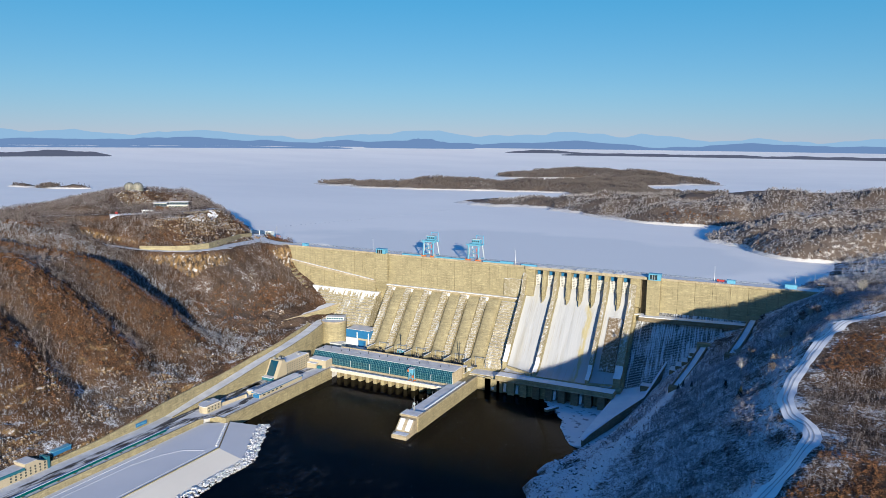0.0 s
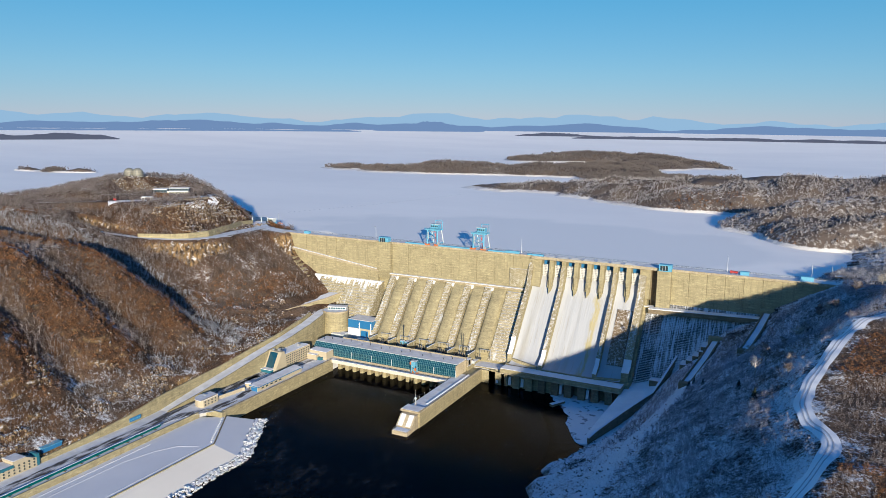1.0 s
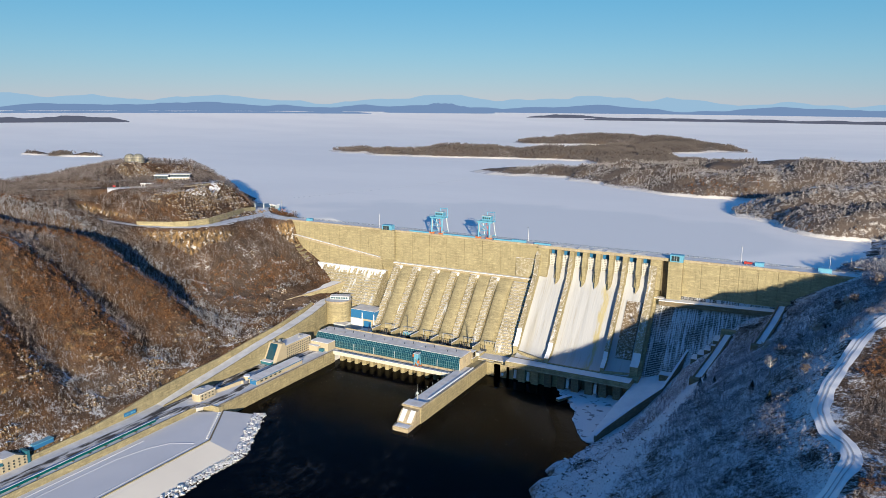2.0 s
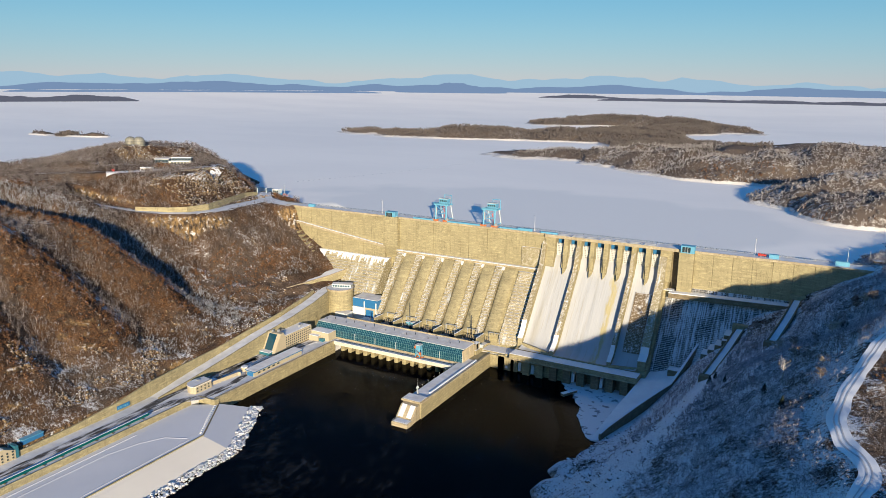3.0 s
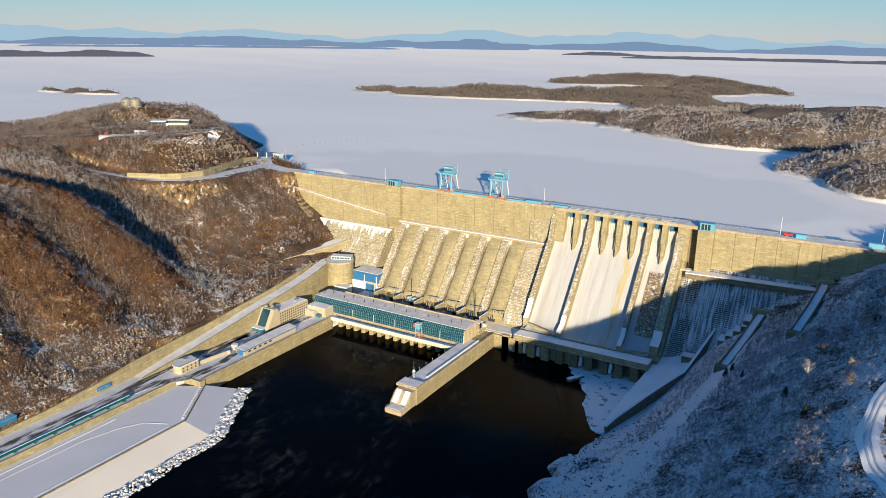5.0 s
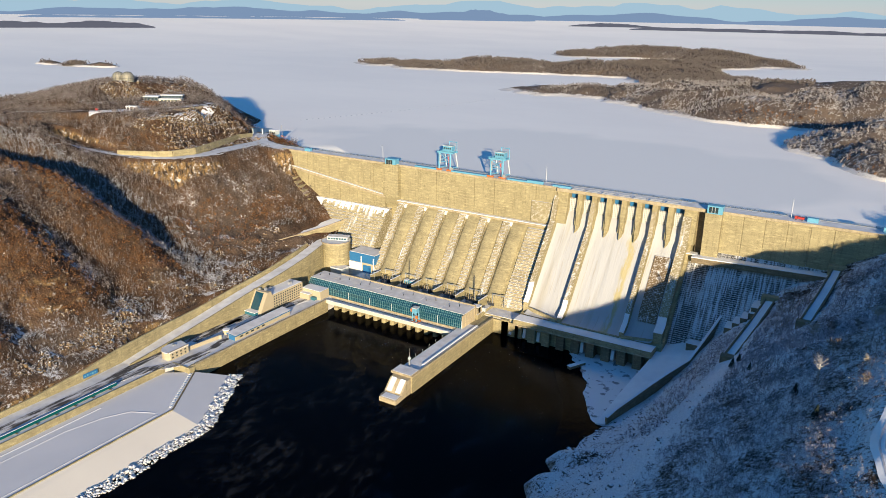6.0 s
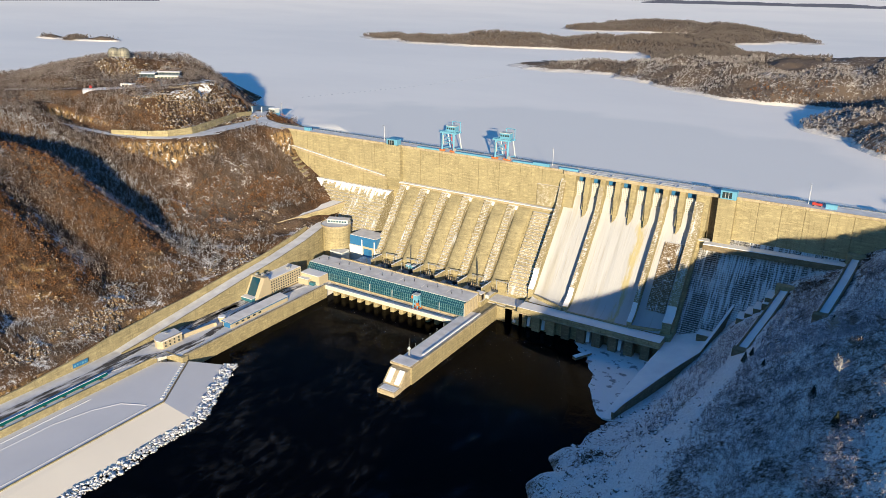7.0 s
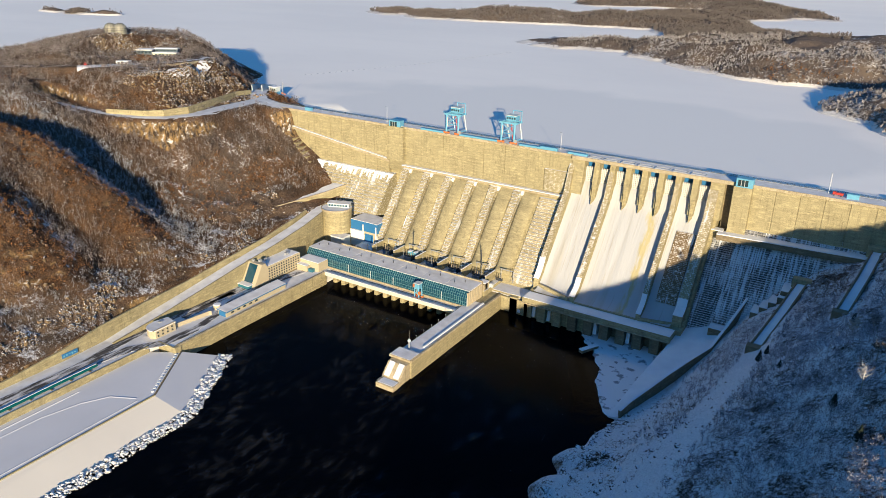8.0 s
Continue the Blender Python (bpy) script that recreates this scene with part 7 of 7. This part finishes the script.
y = np.concatenate([c + 0.5 * (x[i * 420:(i + 1) * 420] - m) + r.normal(0, 7, 420) for i, (m, c) in enumerate(((-1580, 610), (-1425, 590), (-1372, 655)))])
z = ridge_height(x, y)
sel = z > LAKE_Z - 1
wood("islet_wood", FARS, x[sel], y[sel], np.maximum(z[sel], LAKE_Z), 9 * (0.5 + 0.8 * r.random(int(sel.sum()))), 1.1, MAUVE, "dark scrub on the low islets", 19)
x, y = 440 + r.random(5000) * 420, 14 + r.random(5000) * 330
z = ground_z(x, y)
sel = z > 118.5
wood("shore_wood", BARES, x[sel], y[sel], z[sel], 7 * (0.6 + 0.7 * r.random(int(sel.sum()))), 1.1, FROST, "frosted trees along the reservoir shore", 12)


def lone_tree(name, x, y, h, proto, material, label, group, spread=0.9):
    """A single tree: trunk with limbs, and a crown of fine twigs."""
    z = float(ground_z(x, y)[0])
    t = thing(name, label, "tree", x, y, z, (x * 37) % 360, group)
    bm = bmesh.new()
    drum(bm, 0, 0, -0.6, h * 0.95, 0.022 * h + 0.05, 0.03, 6)
    rr = random.Random(int(x * 10))
    for _ in range(8):
        a, s = rr.random() * 6.28, h * (0.3 + 0.45 * rr.random())
        bar(bm, (0, 0, s), (math.cos(a) * h * 0.2, math.sin(a) * h * 0.2, s + h * 0.2), 0.05)
    part("trunk", bm, BIRCHBARK if material is not NEEDLES else DARKMETAL, t)
    v = (proto * (h * spread, h * spread, h)).reshape(-1, 3)
    crown = raw_mesh("crown", v, np.arange(len(v)).reshape(-1, 3), material)
    crown.parent = t
    return t


BIRCHBARK = twig_material("pale_birch_bark", (0.34, 0.30, 0.25), (0.46, 0.43, 0.39), 0.4, 0.6)
rich = [bare_proto(70 + i, 16, 220) for i in range(4)]
for i, (x, y, h) in enumerate(((461, -148, 14), (466, -140, 12), (474, -100, 13), (480, -96, 11), (485, -104, 12), (442, -208, 12), (429, -155, 11), (438, -152, 10), (500, -70, 14), (520, -40, 13), (452, -168, 9), (458, -262, 8), (458, -236, 7))):
    lone_tree("birch_tree", x, y, h, rich[i % 4], BARE if i % 3 else BIRCHBARK, "tall leafless birch with frosted sunlit twigs", "birches on the ridge", 1.1)
firs = [fir_proto(90 + i, 9, 9) for i in range(3)]
for i, (x, y, h) in enumerate(((429, -247, 8), (441, -282, 9), (467, -146, 8), (383, -140, 9), (386, -133, 7), (470, -138, 6), (428, -120, 7), (398, -176, 6))):
    lone_tree("fir_tree", x, y, h, firs[i % 3], NEEDLES, "small dark fir among leafless scrub", "firs on the slope", 1.0)
lone_tree("larch_tree", 438, -242, 17, bare_proto(99, 12, 60), FROST, "tall thin bare larch with frosted tips", "larches", 0.55)
fir = lone_tree("snowy_fir", -40, -205, 9, fir_proto(98, 9, 10), SNOW, "young fir thickly covered with snow in the yard", "yard trees", 1.2)
fir.location.z = 12.2
bush = lone_tree("snowy_fir", -36, -198, 6, fir_proto(97, 8, 10), SNOW, "young fir thickly covered with snow in the yard", "yard trees", 1.3)
bush.location.z = 12.2

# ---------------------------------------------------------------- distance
# Backdrop land glows by itself; the haze of distance is put into its colour.
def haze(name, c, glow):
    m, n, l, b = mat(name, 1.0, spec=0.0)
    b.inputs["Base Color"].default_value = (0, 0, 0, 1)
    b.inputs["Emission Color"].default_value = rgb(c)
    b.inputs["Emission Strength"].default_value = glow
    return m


def far_band(name, a0, a1, radius, low, high, rough, material, label, seed, thick=40.0, swell=0.34):
    """A low ridge along part of the horizon; angles in degrees left of north."""
    bm = bmesh.new()
    n = 160
    rows = []
    for i in range(n + 1):
        f = i / n
        a = radians(90 + a0 + (a1 - a0) * f)
        edge = min(1.0, min(f, 1 - f) * 14)
        if a1 - a0 < 15:
            edge = math.sin(math.pi * f) ** 1.4
        if a1 - a0 > 60:
            edge = 1.0
        h = low + (high - low) * edge * (0.82 + swell * noise.fractal(Vector((f * rough, seed, 0)), 0.9, 2.0, 5))
        h = max(h, low + 0.6)
        rows.append([bm.verts.new((450 + q * math.cos(a), -650 + q * math.sin(a), s)) for q, s in ((radius - thick, low), (radius - thick * 0.35, low + (h - low) * 0.75), (radius, h))])
    for p, q in zip(rows, rows[1:]):
        for k in range(2):
            bm.faces.new((p[k], p[k + 1], q[k + 1], q[k]))
    o = part(name, bm, material)
    return tagged(o, label, "distant land", kind="structure")


def ice_at(r):
    return LAKE_Z + 86 * min(1, max(0, (r - 2600) / 2250)) ** 2


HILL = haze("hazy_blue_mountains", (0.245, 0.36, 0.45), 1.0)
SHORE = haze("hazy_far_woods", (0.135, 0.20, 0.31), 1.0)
DUSK = haze("hazy_wooded_shore", (0.085, 0.09, 0.118), 1.0)
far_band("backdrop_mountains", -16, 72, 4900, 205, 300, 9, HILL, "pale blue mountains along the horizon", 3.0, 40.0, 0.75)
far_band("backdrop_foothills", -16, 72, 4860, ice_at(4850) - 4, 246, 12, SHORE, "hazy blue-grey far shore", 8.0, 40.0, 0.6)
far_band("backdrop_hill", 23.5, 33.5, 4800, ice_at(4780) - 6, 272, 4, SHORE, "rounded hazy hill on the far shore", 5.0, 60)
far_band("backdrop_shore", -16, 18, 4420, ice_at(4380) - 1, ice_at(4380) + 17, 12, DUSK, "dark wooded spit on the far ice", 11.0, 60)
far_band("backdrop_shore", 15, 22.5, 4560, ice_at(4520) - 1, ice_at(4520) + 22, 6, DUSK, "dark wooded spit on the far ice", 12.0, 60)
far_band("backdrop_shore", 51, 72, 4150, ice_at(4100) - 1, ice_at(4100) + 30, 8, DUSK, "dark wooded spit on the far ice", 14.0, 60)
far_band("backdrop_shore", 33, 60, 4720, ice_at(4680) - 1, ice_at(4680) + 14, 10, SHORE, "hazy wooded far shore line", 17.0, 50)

# float line frozen into the ice
boom = thing("ice_boom", "thin dotted float line frozen into the lake ice", "boom")
for i in range(46):
    f = i / 45
    xx = -314 + f * 110 + 14 * math.sin(f * 3.1)
    yy = 218 + f * 420
    part("float", boxes((xx - 0.35, xx + 0.35, yy - 1.6, yy + 1.6, LAKE_Z - 0.1, LAKE_Z + 0.35)), STEEL, boom)

# thin steam over the open water
m = bpy.data.materials.new("river_steam")
m.use_nodes = True
n, l = m.node_tree.nodes, m.node_tree.links
n.remove(n["Principled BSDF"])
clear, veil, blend = n.new("ShaderNodeBsdfTransparent"), n.new("ShaderNodeBsdfDiffuse"), n.new("ShaderNodeMixShader")
veil.inputs["Color"].default_value = (0.72, 0.75, 0.82, 1)
k = Net(m, n, l, veil)
curl = n.new("ShaderNodeTexNoise")
for key, v in (("Scale", 1.0), ("Detail", 10.0), ("Roughness", 0.66), ("Distortion", 0.5)):
    curl.inputs[key].default_value = v
l.new(k.scaled(0.17, 0.07, 0.1), curl.inputs["Vector"])
wisp = k.math("MULTIPLY", k.ramp(curl.outputs["Fac"], (0.52, 0.0), (0.76, 1.0)), k.ramp(k.noise(0.016, 3), (0.42, 0.08), (0.60, 1.0)))
l.new(k.math("MULTIPLY", wisp, 0.045), blend.inputs[0])
l.new(clear.outputs[0], blend.inputs[1])
l.new(veil.outputs[0], blend.inputs[2])
l.new(blend.outputs[0], n["Material Output"].inputs["Surface"])
for i, z in enumerate((1.2, 3.0)):
    bm = bmesh.new()
    vs = [bm.verts.new((x, y, z)) for x, y in ((20, -136), (148, -136), (148, -236), (170, -238), (172, -98), (235, -98), (276, -170), (286, -215), (290, -700), (82, -700), (74, -330), (36, -262), (16, -250))]
    bmesh.ops.triangulate(bm, faces=[bm.faces.new(vs)])
    o = part("river_steam", bm, m)
    o.visible_shadow = False
    tagged(o, "thin wisps of steam drifting low over the river", "steam", kind="stuff")
